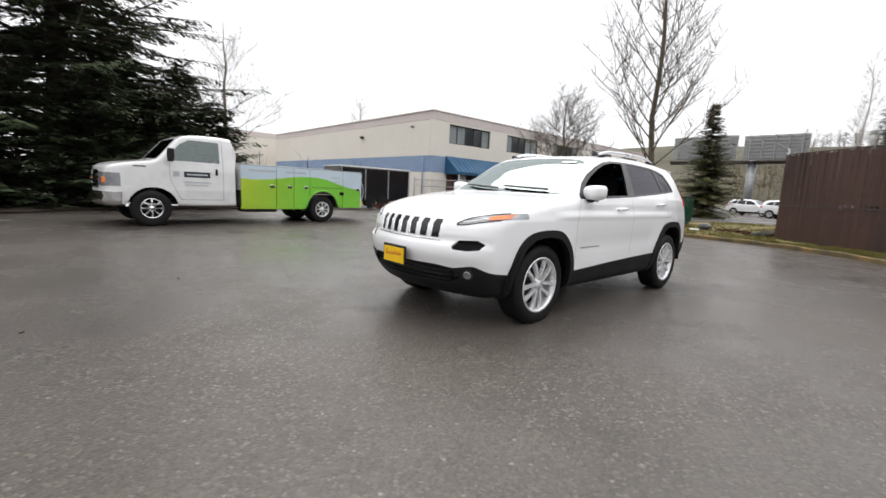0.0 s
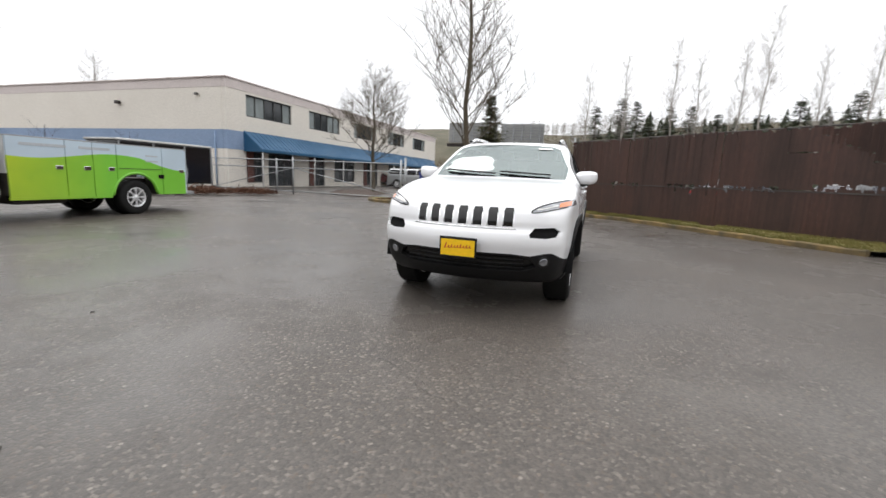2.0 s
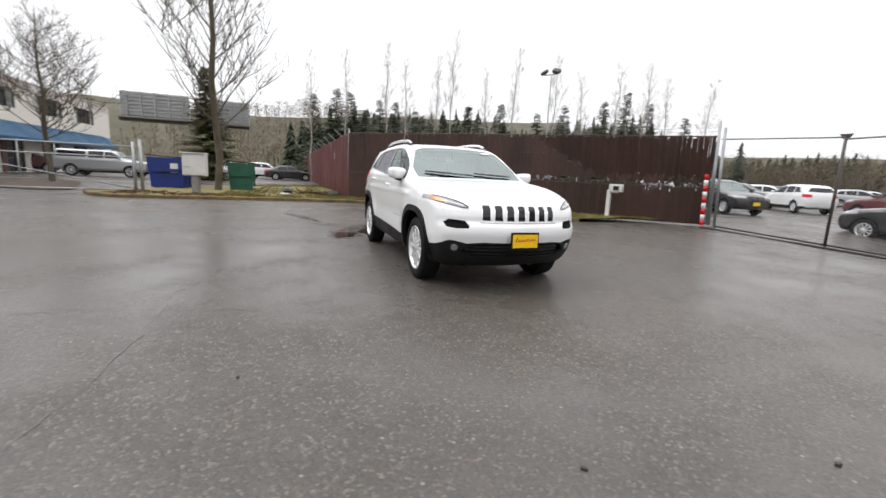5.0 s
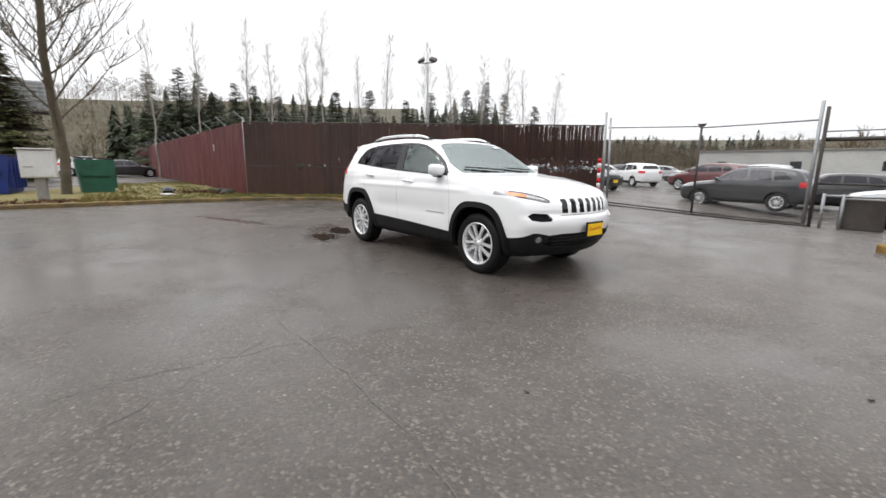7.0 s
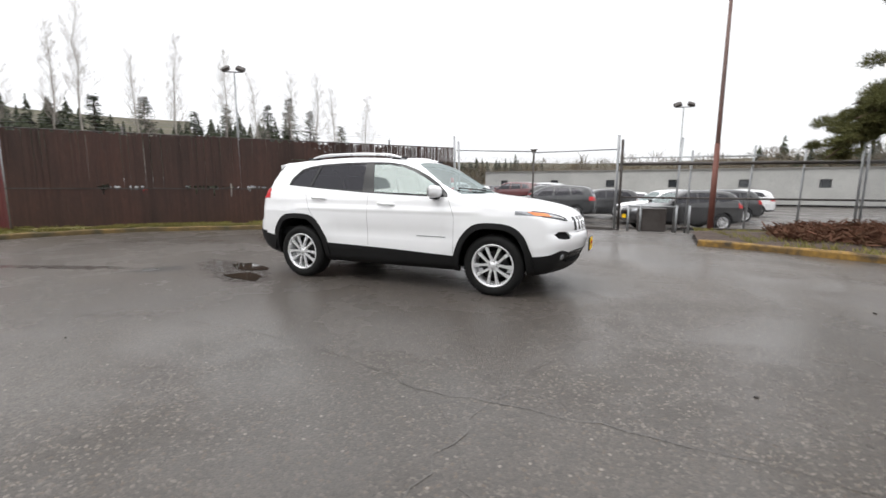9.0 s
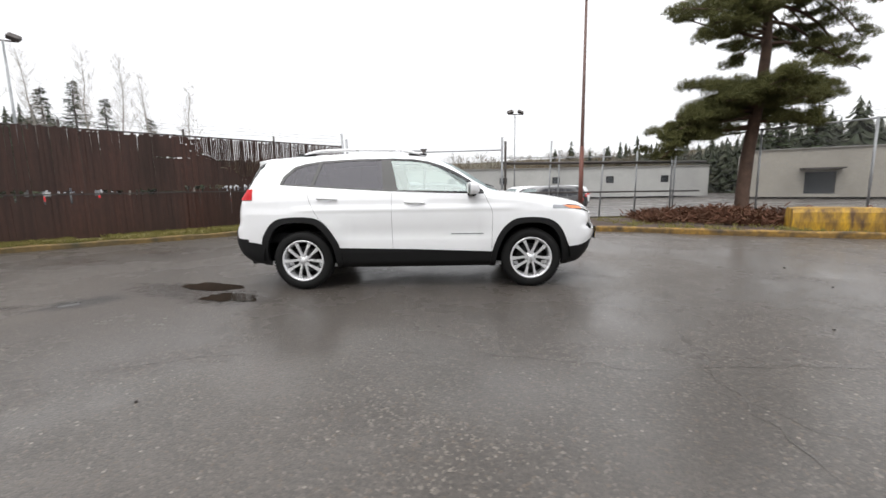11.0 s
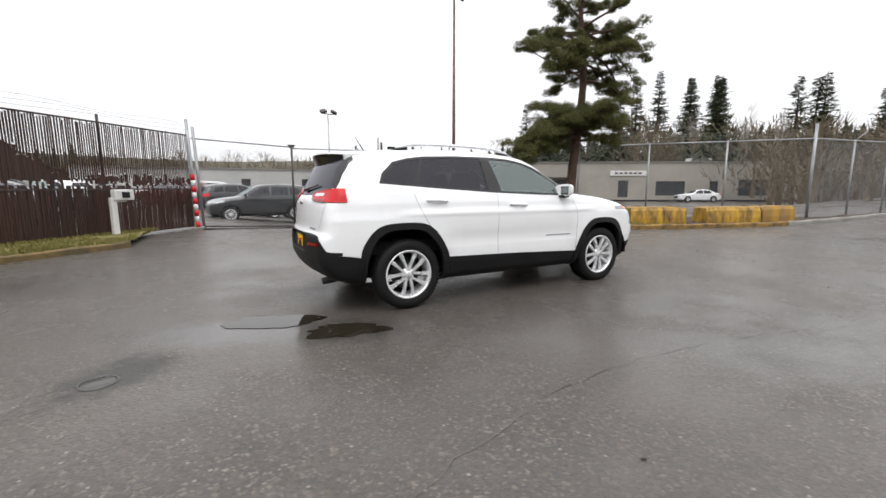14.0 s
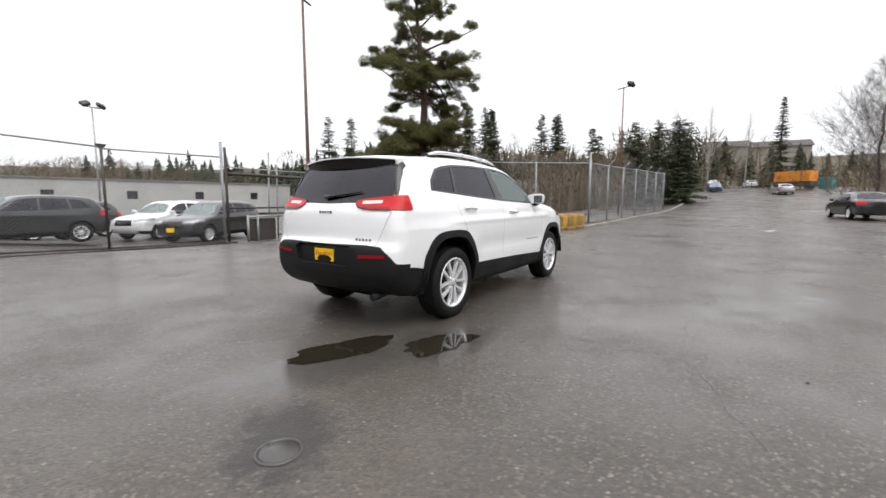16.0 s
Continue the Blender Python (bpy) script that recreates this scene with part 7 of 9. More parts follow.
GREY_WALL = surface("pale_grey_block_wall", (0.5, 0.5, 0.48), (0.4, 0.4, 0.385), 0.85, big=0.4, small=10)
TAN_WALL = surface("tan_grey_concrete_wall", (0.36, 0.335, 0.29), (0.3, 0.28, 0.245), 0.85, big=0.4, small=10)
shed("long_warehouse", ((-14.5, 47), (30, 44.5)), 3.4, GREY_WALL, "long low pale grey warehouse at the back of the car lot", [(2.5 + 6.2 * i, 0.9, 1.6, 2.4) for i in range(7)])
tan = shed("tan_building", ((29.0, 37.5), (58.0, 19.5)), 4.4, TAN_WALL, "low tan concrete commercial building across the lot", [(6, 2.2, 0.3, 2.3), (13.5, 1.2, 0.3, 2.3), (19, 3.4, 0.5, 2.2), (24, 1.0, 0.2, 2.2), (28.5, 3.4, 0.5, 2.4)])
part("sign_panel", new_box((14.0, -0.06, 3.15), (4.2, 0.1, 0.6), None, 0.02), WHITE_STEEL, tan, "white sign board")
for i in range(6):
    part("sign_lettering", new_box((12.6 + 0.55 * i, -0.12, 3.15), (0.36, 0.02, 0.22)), DARK_STEEL, tan)
part("entry_canopy", new_box((6, -0.7, 2.6), (3.0, 1.4, 0.12)), DARK_STEEL, tan)
part("roof_unit", new_box((24, 4, 4.75), (2.4, 1.6, 0.7), None, 0.05), WHITE_STEEL, tan)


def billboard():
    t = thing("billboard", pose(-72, -15, 0), "back of a tall grey double billboard on one steel post", "billboard")
    part("post", new_tube(((0, 1.0, 0), (0, 1.0, 7.6)), 0.55, 12), GALV, t)
    part("beam", new_box((0.1, -1.5, 7.3), (0.7, 17.6, 0.5)), DARK_STEEL, t)
    for y0, y1, z0, z1, tilt in ((-10.2, -1.2, 7.8, 11.4, 0), (-0.4, 7.2, 7.7, 11.2, 0)):
        pan = part("panel", new_box((-0.3, (y0 + y1) / 2, (z0 + z1) / 2), (0.2, y1 - y0, z1 - z0)), GREY_WALL, t)
        for i in range(7):
            part("stringer", new_box((0.0, (y0 + y1) / 2, z0 + (z1 - z0) * (i + 0.5) / 7), (0.2, y1 - y0, 0.1)), GALV, pan)
        for i in range(5):
            part("upright", new_box((0.15, y0 + (y1 - y0) * (i + 0.5) / 5, (z0 + z1) / 2), (0.2, 0.16, z1 - z0)), GALV, pan)
        part("catwalk", new_box((0.6, (y0 + y1) / 2, z0 - 0.3), (1.0, y1 - y0, 0.12)), DARK_STEEL, pan)


billboard()


def hillside_house(x, y, rot, L, W, h, wall, label):
    t = thing("house", pose(x, y, 11.4, 0, 0, rot), label, "house")
    part("wall", new_box((0, 0, h / 2 - 2.5), (L, W, h + 5)), wall, t)
    bm = bmesh.new()
    a = [bm.verts.new(p) for p in ((-L / 2 - 0.4, -W / 2 - 0.5, h), (L / 2 + 0.4, -W / 2 - 0.5, h), (L / 2 + 0.4, W / 2 + 0.5, h), (-L / 2 - 0.4, W / 2 + 0.5, h), (-L / 2 - 0.4, 0, h + 1.8), (L / 2 + 0.4, 0, h + 1.8))]
    for q in ((0, 1, 5, 4), (2, 3, 4, 5), (0, 4, 3), (1, 2, 5), (3, 2, 1, 0)):
        bm.faces.new([a[i] for i in q])
    part("roof", bm, DARK_STEEL, t)
    for i in range(4):
        part("window", new_box((-L / 2 + L * (i + 0.5) / 4, -W / 2 - 0.02, h * 0.6), (1.2, 0.08, 1.2)), WIN_GLASS, t)
        part("window", new_box((-L / 2 - 0.02, -W / 2 + W * (i + 0.5) / 4, h * 0.6), (0.08, 1.0, 1.2)), WIN_GLASS, t)


hillside_house(126, -0.5, 100, 9, 7, 2.8, TAN_WALL, "tan house with a low gable roof on the rise")
hillside_house(134, -11.5, 95, 12, 8, 3.0, TAN_WALL, "tan long house with a low gable roof on the rise")


def orange_container():
    t = thing("orange_container", pose(86, -11.2, land(86, -11.2), 0, 0, 60), "orange roll-off container standing beside the street", "container")
    m = surface("orange_painted_steel", (0.75, 0.27, 0.01), (0.6, 0.2, 0.01), 0.5)
    part("box", new_box((0, 0, 2.0), (5, 2.4, 1.7), None, 0.05), m, t)
    part("frame", new_box((0, 0, 0.75), (5.2, 2.2, 0.7)), DARK_STEEL, t)
    part("teal_bin", new_box((-3.0, -3.4, 0.9), (1.6, 1.8, 1.8), None, 0.05), surface("teal_steel", (0.03, 0.3, 0.33), (0.02, 0.2, 0.22), 0.5), t)
    for x in (-2, 2):
        part("roller", new_box((x, 0, 0.2), (0.4, 2.0, 0.42)), DARK_STEEL, t)


orange_container()


# ---- sodden leaves on the asphalt ----
def fallen_leaf(x, y, size, turn, seed):
    bm = bmesh.new()
    bmesh.ops.create_icosphere(bm, subdivisions=2, radius=size)
    for v in bm.verts:
        k = 1 + 0.5 * noise.noise(v.co * (1.4 / size) + Vector((seed, 0, 0)))
        v.co = Vector((v.co.x * k, v.co.y * k * 0.6, v.co.z * 0.3 * k + 0.15 * size))
    solid("fallen_leaf", bm, LEAF_WET, "small sodden brown leaf clump lying on the asphalt", "leaf", m=pose(x, y, land(x, y) + 0.004, 0, 0, turn))


LEAF_WET = surface("sodden_brown_leaf", (0.03, 0.02, 0.014), (0.018, 0.013, 0.01), 0.4, small=60)
for i, (x, y) in enumerate(((3.50, -2.50), (4.70, -1.10), (5.00, 0.00), (-1.40, -3.60))):
    fallen_leaf(x, y, 0.015 + 0.003 * (i % 3), 47 * i, i * 3.1)

# ---- parked cars ----
def sized(shape_top, k=1.0, up=1.0):
    return [(x * k, z * up) for x, z in shape_top]


CROSS = Shape(
    top=[(1.75, 0.26), (2.1, 0.3), (2.24, 0.45), (2.26, 0.65), (2.2, 0.85), (1.95, 0.98), (1.4, 1.07), (1.05, 1.12), (0.75, 1.3), (0.4, 1.5), (0.05, 1.61), (-0.6, 1.65), (-1.3, 1.62), (-1.85, 1.55), (-2.05, 1.35), (-2.2, 1.1), (-2.26, 0.8), (-2.25, 0.5), (-2.1, 0.32), (-1.0, 0.26), (0.5, 0.26)],
    wide=[(-2.3, 0.85), (-1.6, 0.91), (0, 0.915), (1.5, 0.91), (2.3, 0.84)],
    sect=[(0.2, 0.9), (0.4, 0.98), (0.75, 1.0), (0.95, 0.99), (1.1, 0.95), (1.35, 0.85), (1.55, 0.74), (1.7, 0.64)], front=0.28, rear=0.14)
SEDAN = Shape(
    top=[(1.8, 0.2), (2.2, 0.24), (2.36, 0.4), (2.37, 0.58), (2.3, 0.74), (1.9, 0.86), (1.3, 0.95), (1.0, 1.0), (0.6, 1.2), (0.2, 1.37), (-0.3, 1.43), (-0.9, 1.4), (-1.4, 1.24), (-1.75, 1.08), (-2.2, 1.02), (-2.35, 0.92), (-2.4, 0.6), (-2.36, 0.36), (-2.2, 0.24), (-1.0, 0.2), (0.5, 0.2)],
    wide=[(-2.4, 0.82), (-1.6, 0.9), (0, 0.91), (1.5, 0.9), (2.4, 0.8)],
    sect=[(0.15, 0.9), (0.35, 0.98), (0.65, 1.0), (0.85, 0.99), (0.98, 0.94), (1.2, 0.83), (1.4, 0.7), (1.5, 0.62)], front=0.25, rear=0.16)
PICK = Shape(
    top=[(2.3, 0.4), (2.75, 0.42), (2.85, 0.6), (2.85, 0.95), (2.75, 1.1), (2.2, 1.18), (1.6, 1.22), (1.3, 1.4), (0.95, 1.68), (0.6, 1.8), (0.0, 1.85), (-0.6, 1.84), (-0.8, 1.82), (-2.6, 1.82), (-2.78, 1.7), (-2.85, 1.2), (-2.85, 0.6), (-2.6, 0.45), (-1.0, 0.42), (1.0, 0.42)],
    wide=[(-2.9, 0.95), (0, 0.98), (2.0, 0.97), (2.9, 0.92)],
    sect=[(0.3, 0.92), (0.6, 1.0), (1.1, 0.99), (1.25, 0.95), (1.6, 0.86), (1.85, 0.76)], front=0.12, rear=0.03)


def glass_set(kind):
    """Side window outlines and screens of each body kind."""
    if kind == "sedan":
        return [[(-1.25, 0.98), (-1.0, 1.28), (-0.35, 1.34), (-0.3, 0.96)], [(-0.24, 0.96), (-0.28, 1.34), (0.15, 1.3), (0.5, 1.15), (0.75, 0.97)]], (1.0, 0.28), (0.98, 1.4), 0.7
    if kind == "pick":
        return [[(-2.6, 1.32), (-2.5, 1.7), (-0.85, 1.7), (-0.85, 1.32)], [(-0.7, 1.28), (-0.7, 1.72), (0.2, 1.72), (0.2, 1.28)], [(0.28, 1.28), (0.28, 1.72), (0.65, 1.7), (1.1, 1.45), (1.2, 1.28)]], (1.55, 0.85), (1.35, 1.72), 0.75
    return [[(-1.7, 1.2), (-1.45, 1.45), (-1.1, 1.5), (-1.15, 1.16)], [(-1.08, 1.16), (-1.03, 1.5), (-0.35, 1.53), (-0.33, 1.13)], [(-0.26, 1.12), (-0.28, 1.53), (0.1, 1.5), (0.45, 1.36), (0.78, 1.12)]], (1.1, 0.35), (1.15, 1.5), 0.72


PROTO = {}


def parked(kind, colour, paint_mat, x, y, rot, label, plate=False, up=1.0):
    """A parked car: built once for each kind and paint, then copied."""
    key = (kind, colour)
    m = pose(x, y, land(x, y), 0, 0, rot)
    if key in PROTO:
        ob = copy_thing(PROTO[key], m)
        return tagged(ob, label, "car" if kind != "pick" else "pickup truck")
    shape = {"cross": CROSS, "sedan": SEDAN, "pick": PICK}[kind]
    wins, ws, rear, yw = glass_set(kind)
    wb = {"cross": 1.33, "sedan": 1.4, "pick": 1.75}[kind]
    R = {"cross": 0.35, "sedan": 0.33, "pick": 0.4}[kind]
    name = {"cross": "parked_suv", "sedan": "parked_sedan", "pick": "pickup_truck"}[kind]
    t = thing(name, m, label, "car" if kind != "pick" else "pickup truck")
    bm = shape.shell(46, 36, 0.68 if kind != "pick" else 0.9)
    wells = [[(cx + (R + 0.06) * math.cos(a), R + (R + 0.06) * math.sin(a)) for a in np.linspace(-0.4, math.pi + 0.4, 11)] for cx in (wb, -wb)]
    belt = min(z for _, z in wins[-1])
    panels = [("well", "side", w, lambda c: c.y > 0.5) for w in wells]
    panels += [("glass%d" % i, "side", w, lambda c: c.z > belt - 0.05) for i, w in enumerate(wins)]
    panels += [
        ("screen", "top", [(ws[0], -0.05), (ws[0] - 0.08, 0.4), (ws[0] - 0.25, yw), (ws[1] + 0.1, yw * 0.8), (ws[1], 0.4), (ws[1], -0.05)], lambda c: c.z > belt - 0.02),
        ("back_glass", "rear", [(-0.05, rear[0] + 0.06), (-0.05, rear[1] - 0.04), (0.5, rear[1] - 0.05), (0.66, rear[0] + 0.08)], lambda c: c.x < -0.8),
        ("head", "front", [(0.45, belt - 0.33), (0.45, belt - 0.24), (0.95, belt - 0.16), (0.95, belt - 0.28)], lambda c: c.x > 1.6),
        ("tail", "rear", [(0.5, belt - 0.2), (0.5, belt - 0.04), (0.98, belt), (0.98, belt - 0.2)], lambda c: c.x < -1.9),
        ("grille", "front", [(-0.05, belt - 0.5), (-0.05, belt - 0.26), (0.4, belt - 0.26), (0.4, belt - 0.5)], lambda c: c.x > 1.8),
        ("skirt", "side", [(-3, 0.1), (-3, 0.42), (3, 0.42), (3, 0.1)], lambda c: c.y > 0.4),
    ]
    g = cut_panels(shape, bm, panels)
    both = (1, -1)
    for key2, nm, mat_, off in (("body", "body", paint_mat, 0), ("screen", "windscreen", WINDSHIELD, -0.004), ("back_glass", "rear_window", PRIVACY, -0.004), ("grille", "grille", GLOSS_BLACK, -0.01)):
        if key2 in g:
            panel_part(nm, shape, g[key2], both, mat_, t, off, 0.02)
    for s in both:
        for key2, nm, mat_ in ((*((("glass%d" % i), "side_window", PRIVACY) for i in range(len(wins))), ("head", "headlamp", LAMP_CLEAR), ("tail", "tail_lamp", LAMP_RED), ("skirt", "sill_panel", BLACK_PLASTIC if kind == "cross" else paint_mat))):
            if key2 in g:
                panel_part(nm, shape, g[key2], (s,), mat_, t, 0.003 if key2[:5] != "glass" else -0.004, 0.015)
        part("door_mirror", new_box((wins[-1][-1][0] - 0.05, s * 0.98, belt + 0.05), (0.12, 0.2, 0.13), None, 0.04), paint_mat, t)
        for cx in (wb, -wb):
            wheel(t, cx, s * (0.78 if kind != "pick" else 0.84), R, R, R * 0.63, 0.21, 5, None, detail=0)
            bm2 = bmesh.new()
            rows = [[bm2.verts.new((cx + (R + 0.08) * math.cos(a), s * yy, R + (R + 0.08) * math.sin(a))) for yy in (0.5, 0.86)] for a in np.linspace(0.0, math.pi, 12)]
            for a, b in zip(rows, rows[1:]):
                bm2.faces.new((a[0], b[0], b[1], a[1]))
            bm2.faces.new([r[0] for r in rows])
            part("wheel_house", bm2, CABIN, t)
    part("floor", new_box((0, 0, 0.36), (shape.x1 * 1.7, 1.1, 0.16)), CABIN, t)
    part("cabin_interior", new_box((-0.3, 0, belt - 0.2), (1.4, 1.3, 0.5), None, 0.1), CABIN, t)
    if plate:
        part("dealer_plate", new_box((shape.x1 + 0.01, 0, 0.55), (0.02, 0.32, 0.16)), YELLOW_CARD, t, "yellow dealer card")
    bm.free()
    PROTO[key] = t
    return t


PAINTS = {
    "dark": paint("dark_grey_car_paint", (0.02, 0.022, 0.025), 0.3, 0.3), "white": paint("white_parked_car_paint", (0.78, 0.79, 0.8)),
    "black": paint("black_car_paint", (0.008, 0.008, 0.01), 0.3), "silver": paint("silver_car_paint", (0.42, 0.43, 0.44), 0.3, 0.5),
    "red": paint("dark_red_car_paint", (0.1, 0.01, 0.013), 0.3), "blue": paint("blue_car_paint", (0.02, 0.07, 0.22), 0.3),
}
lot = [
    ("cross", "dark", -1.05, 16.4, 182, "dark grey crossover parked at a slant behind the lot fence", False),
    ("cross", "white", 4.1, 18.0, 203, "white SUV parked nose out in the car lot", False),
    ("cross", "black", 4.55, 14.95, 204, "black SUV with a yellow dealer card parked behind the gate frame", True),
    ("cross", "black", 0.9, 20.6, 196, "black crossover in the second row of the lot", False),
    ("cross", "red", -5.2, 24.5, 172, "dark red crossover parked in the back of the lot", False),
    ("cross", "white", -11.0, 26.6, 150, "white SUV parked across the lane of the lot", False),
    ("cross", "dark", 6.4, 20.6, 197, "dark grey crossover in the second row of the lot", False),
    ("cross", "dark", -1.6, 24.0, 20, "dark grey crossover parked deep in the lot", False),
    ("cross", "white", -16.8, 33.0, 25, "white SUV parked across the lot", False),
    ("cross", "black", -9.6, 18.4, 345, "black SUV parked near the fence end", False),
    ("cross", "black", -15.0, 27.5, 20, "black SUV parked behind the white one", False),
    ("cross", "dark", -16.5, 36.0, 15, "dark grey crossover parked across the lot", False),
    ("sedan", "white", 2.5, 27.5, 180, "white sedan in the back row of the lot", False),
    ("cross", "silver", -4.0, 28.0, 185, "silver crossover in the back row of the lot", False),
    ("cross", "white", 8.5, 27.0, 175, "white SUV in the back row of the lot", False),
    ("sedan", "black", -9.5, 34.0, 180, "black sedan in the back row of the lot", False),
    ("cross", "red", -7.0, 38.5, 170, "dark red crossover in the back row of the lot", False),
    ("cross", "dark", -17.5, 7.5, 120, "dark SUV parked behind the brown fence", False),
    ("cross", "black", -14.0, 10.5, 125, "black crossover parked behind the brown fence", False),
    ("sedan", "dark", -9.5, 14.0, 130, "dark sedan parked behind the brown fence", False),
]
street_side = [
    ("sedan", "white", 45.4, 24.4, 150, "white sedan parked in front of the tan building", False),
    ("sedan", "black", 26.5, -8.7, 8, "black sedan parked beside the street", False),
    ("sedan", "silver", 71.0, -8.6, 10, "silver sedan parked beside the street", False),
    ("sedan", "blue", 81.0, -0.2, 190, "blue sedan parked at the far end of the street", False),
    ("cross", "white", 90.0, 0.2, 190, "white SUV parked at the far kerb of the street", False),
    ("sedan", "white", 96.0, -5.4, 10, "white sedan far up the street", False),
    ("cross", "white", -21, 43, 20, "white SUV in the far row of the lot", False),
    ("cross", "silver", -17.5, 46.5, 25, "silver crossover in the far row of the lot", False),
    ("sedan", "silver", -25, 51, 200, "silver sedan in the far row of the lot", False),
    ("cross", "dark", -13.5, 49, 15, "dark grey crossover in the far row of the lot", False),
    ("sedan", "white", -29, 58, 20, "white sedan in the far row of the lot", False),
    ("cross", "white", -21.5, 57, 30, "white SUV in the far row of the lot", False),
    ("cross", "white", -43.0, -4.2, 80, "white SUV parked on the open lot past the dumpsters", False),
    ("sedan", "dark", -40.0, -1.9, 95, "dark sedan parked along the red fence", False),
    ("cross", "white", -47.5, -8.0, 75, "white SUV parked far past the dumpsters", False),
    ("cross", "red", -36.5, -21.0, 100, "dark red SUV parked in front of the office", False),
]
for kind, colour, x, y, rot, label, plate in lot + street_side:
    parked(kind, colour, PAINTS[colour], x, y, rot, label, plate)
parked("pick", "silver", PAINTS["silver"], -31.2, -14.2, 85, "silver pickup truck with a white canopy parked by the office", False)

# ---- trees ----
def vtube(V, F, pts, radii, n=5):
    base, ref = len(V), None
    for i, p in enumerate(pts):
        d = (pts[min(i + 1, len(pts) - 1)] - pts[max(i - 1, 0)])
        d = d.normalized() if d.length > 1e-6 else Vector((0, 0, 1))
        ref = d.orthogonal().normalized() if ref is None else (ref - d * ref.dot(d)).normalized()
        o = d.cross(ref)
        for k in range(n):
            a = 2 * math.pi * k / n
            V.append(tuple(p + (ref * math.cos(a) + o * math.sin(a)) * radii[i]))
    for i in range(len(pts) - 1):
        for k in range(n):
            a, b = base + i * n + k, base + i * n + (k + 1) % n
            F.append((a, b, b + n, a + n))


def mesh_part(name, V, F, material, parent, smooth=False):
    me = bpy.data.meshes.new(name)
    me.from_pydata(V, [], F)
    if smooth:
        me.polygons.foreach_set("use_smooth", [True] * len(F))
    me.materials.append(material)
    ob = new(name, me)
    ob.parent = parent
    return ob


def bare_tree(x, y, h, spread, seed, label, bark=BARK, forks=3, depth=4, r=None, z=None, low=0.25, upright=0.55, lean=0.0, dens=1.0, limbs=2.2, fine=0.2):
    """A leafless tree: a tapering trunk with limbs that fork down to twigs."""
    rnd = random.Random(seed)
    t = thing("bare_tree", pose(x, y, land(x, y) if z is None else z), label, "tree")
    TV, TF, CV, CF = [], [], [], []
    r = r or h * 0.016
    n = 9
    trunk = [Vector((lean * h * (i / n) ** 2 + rnd.uniform(-0.012, 0.012) * h, rnd.uniform(-0.012, 0.012) * h, h * 0.97 * i / n - 0.15)) for i in range(n + 1)]
    trunk[0] = Vector((0, 0, -0.15))
    vtube(TV, TF, trunk, [r * (1 - i / n) ** 0.8 + 0.008 for i in range(n + 1)], 8)

    def grow(p, d, L, rad, lev):
        k = 4
        pts = [p]
        for i in range(k):
            d = (d + Vector((rnd.uniform(-0.16, 0.16), rnd.uniform(-0.16, 0.16), 0.03 + 0.1 * upright))).normalized()
            pts.append(pts[-1] + d * L / k)
        vtube(CV, CF, pts, [rad * (1 - 0.8 * i / k) + 0.0026 for i in range(k + 1)], 5 if lev > 2 else 3)
        if lev > 1:
            m = max(2, round((forks + rnd.choice((0, 1, 1))) * dens))
            for j in range(m):
                i = rnd.randint(1, k)
                side = Vector((rnd.uniform(-1, 1), rnd.uniform(-1, 1), rnd.uniform(-0.25, 0.7))).normalized()
                grow(pts[i], (d * 0.75 + side * 0.75).normalized(), L * rnd.uniform(0.42, 0.68), rad * 0.5, lev - 1)

    m = max(6, int(h * limbs))
    for j in range(m):
        f = low + (0.97 - low) * j / m
        i = f * n
        p = trunk[int(i)].lerp(trunk[min(n, int(i) + 1)], i - int(i))
        a = j * 2.4 + rnd.uniform(-0.5, 0.5)
        d = Vector((math.cos(a), math.sin(a), upright + rnd.uniform(-0.1, 0.4))).normalized()
        grow(p, d, spread * (1.15 - f) * rnd.uniform(0.7, 1.1) + 0.25, r * fine * (1.1 - f), depth - 1)
    mesh_part("trunk", TV, TF, bark, t, True)
    tagged(mesh_part("crown", CV, CF, bark, t), "bare branches and twigs")
    return t


def spray(V, F, p, d, up, L, w, rnd, cards):
    """A flat needle spray: narrow tufts on both sides of a twig."""
    side = d.cross(up)
    side = side.normalized() if side.length > 1e-4 else Vector((1, 0, 0))
    for i in range(cards):
        f = (i + rnd.random()) / cards
        q = p + d * L * f
        s = 1 if i % 2 else -1
        ww = w * (1.15 - f) * rnd.uniform(0.6, 1.2)
        tip = q + (side * s * rnd.uniform(0.7, 1.1) + d * rnd.uniform(0.3, 0.9) + up * rnd.uniform(-0.45, 0.2)).normalized() * ww
        b = d * ww * 0.28
        k = len(V)
        mid = q.lerp(tip, 0.5) + up * rnd.uniform(-0.05, 0.06) * ww
        V += [tuple(q - b * 0.4), tuple(mid - b), tuple(tip), tuple(mid + b)]
        F.append((k, k + 1, k + 2, k + 3))


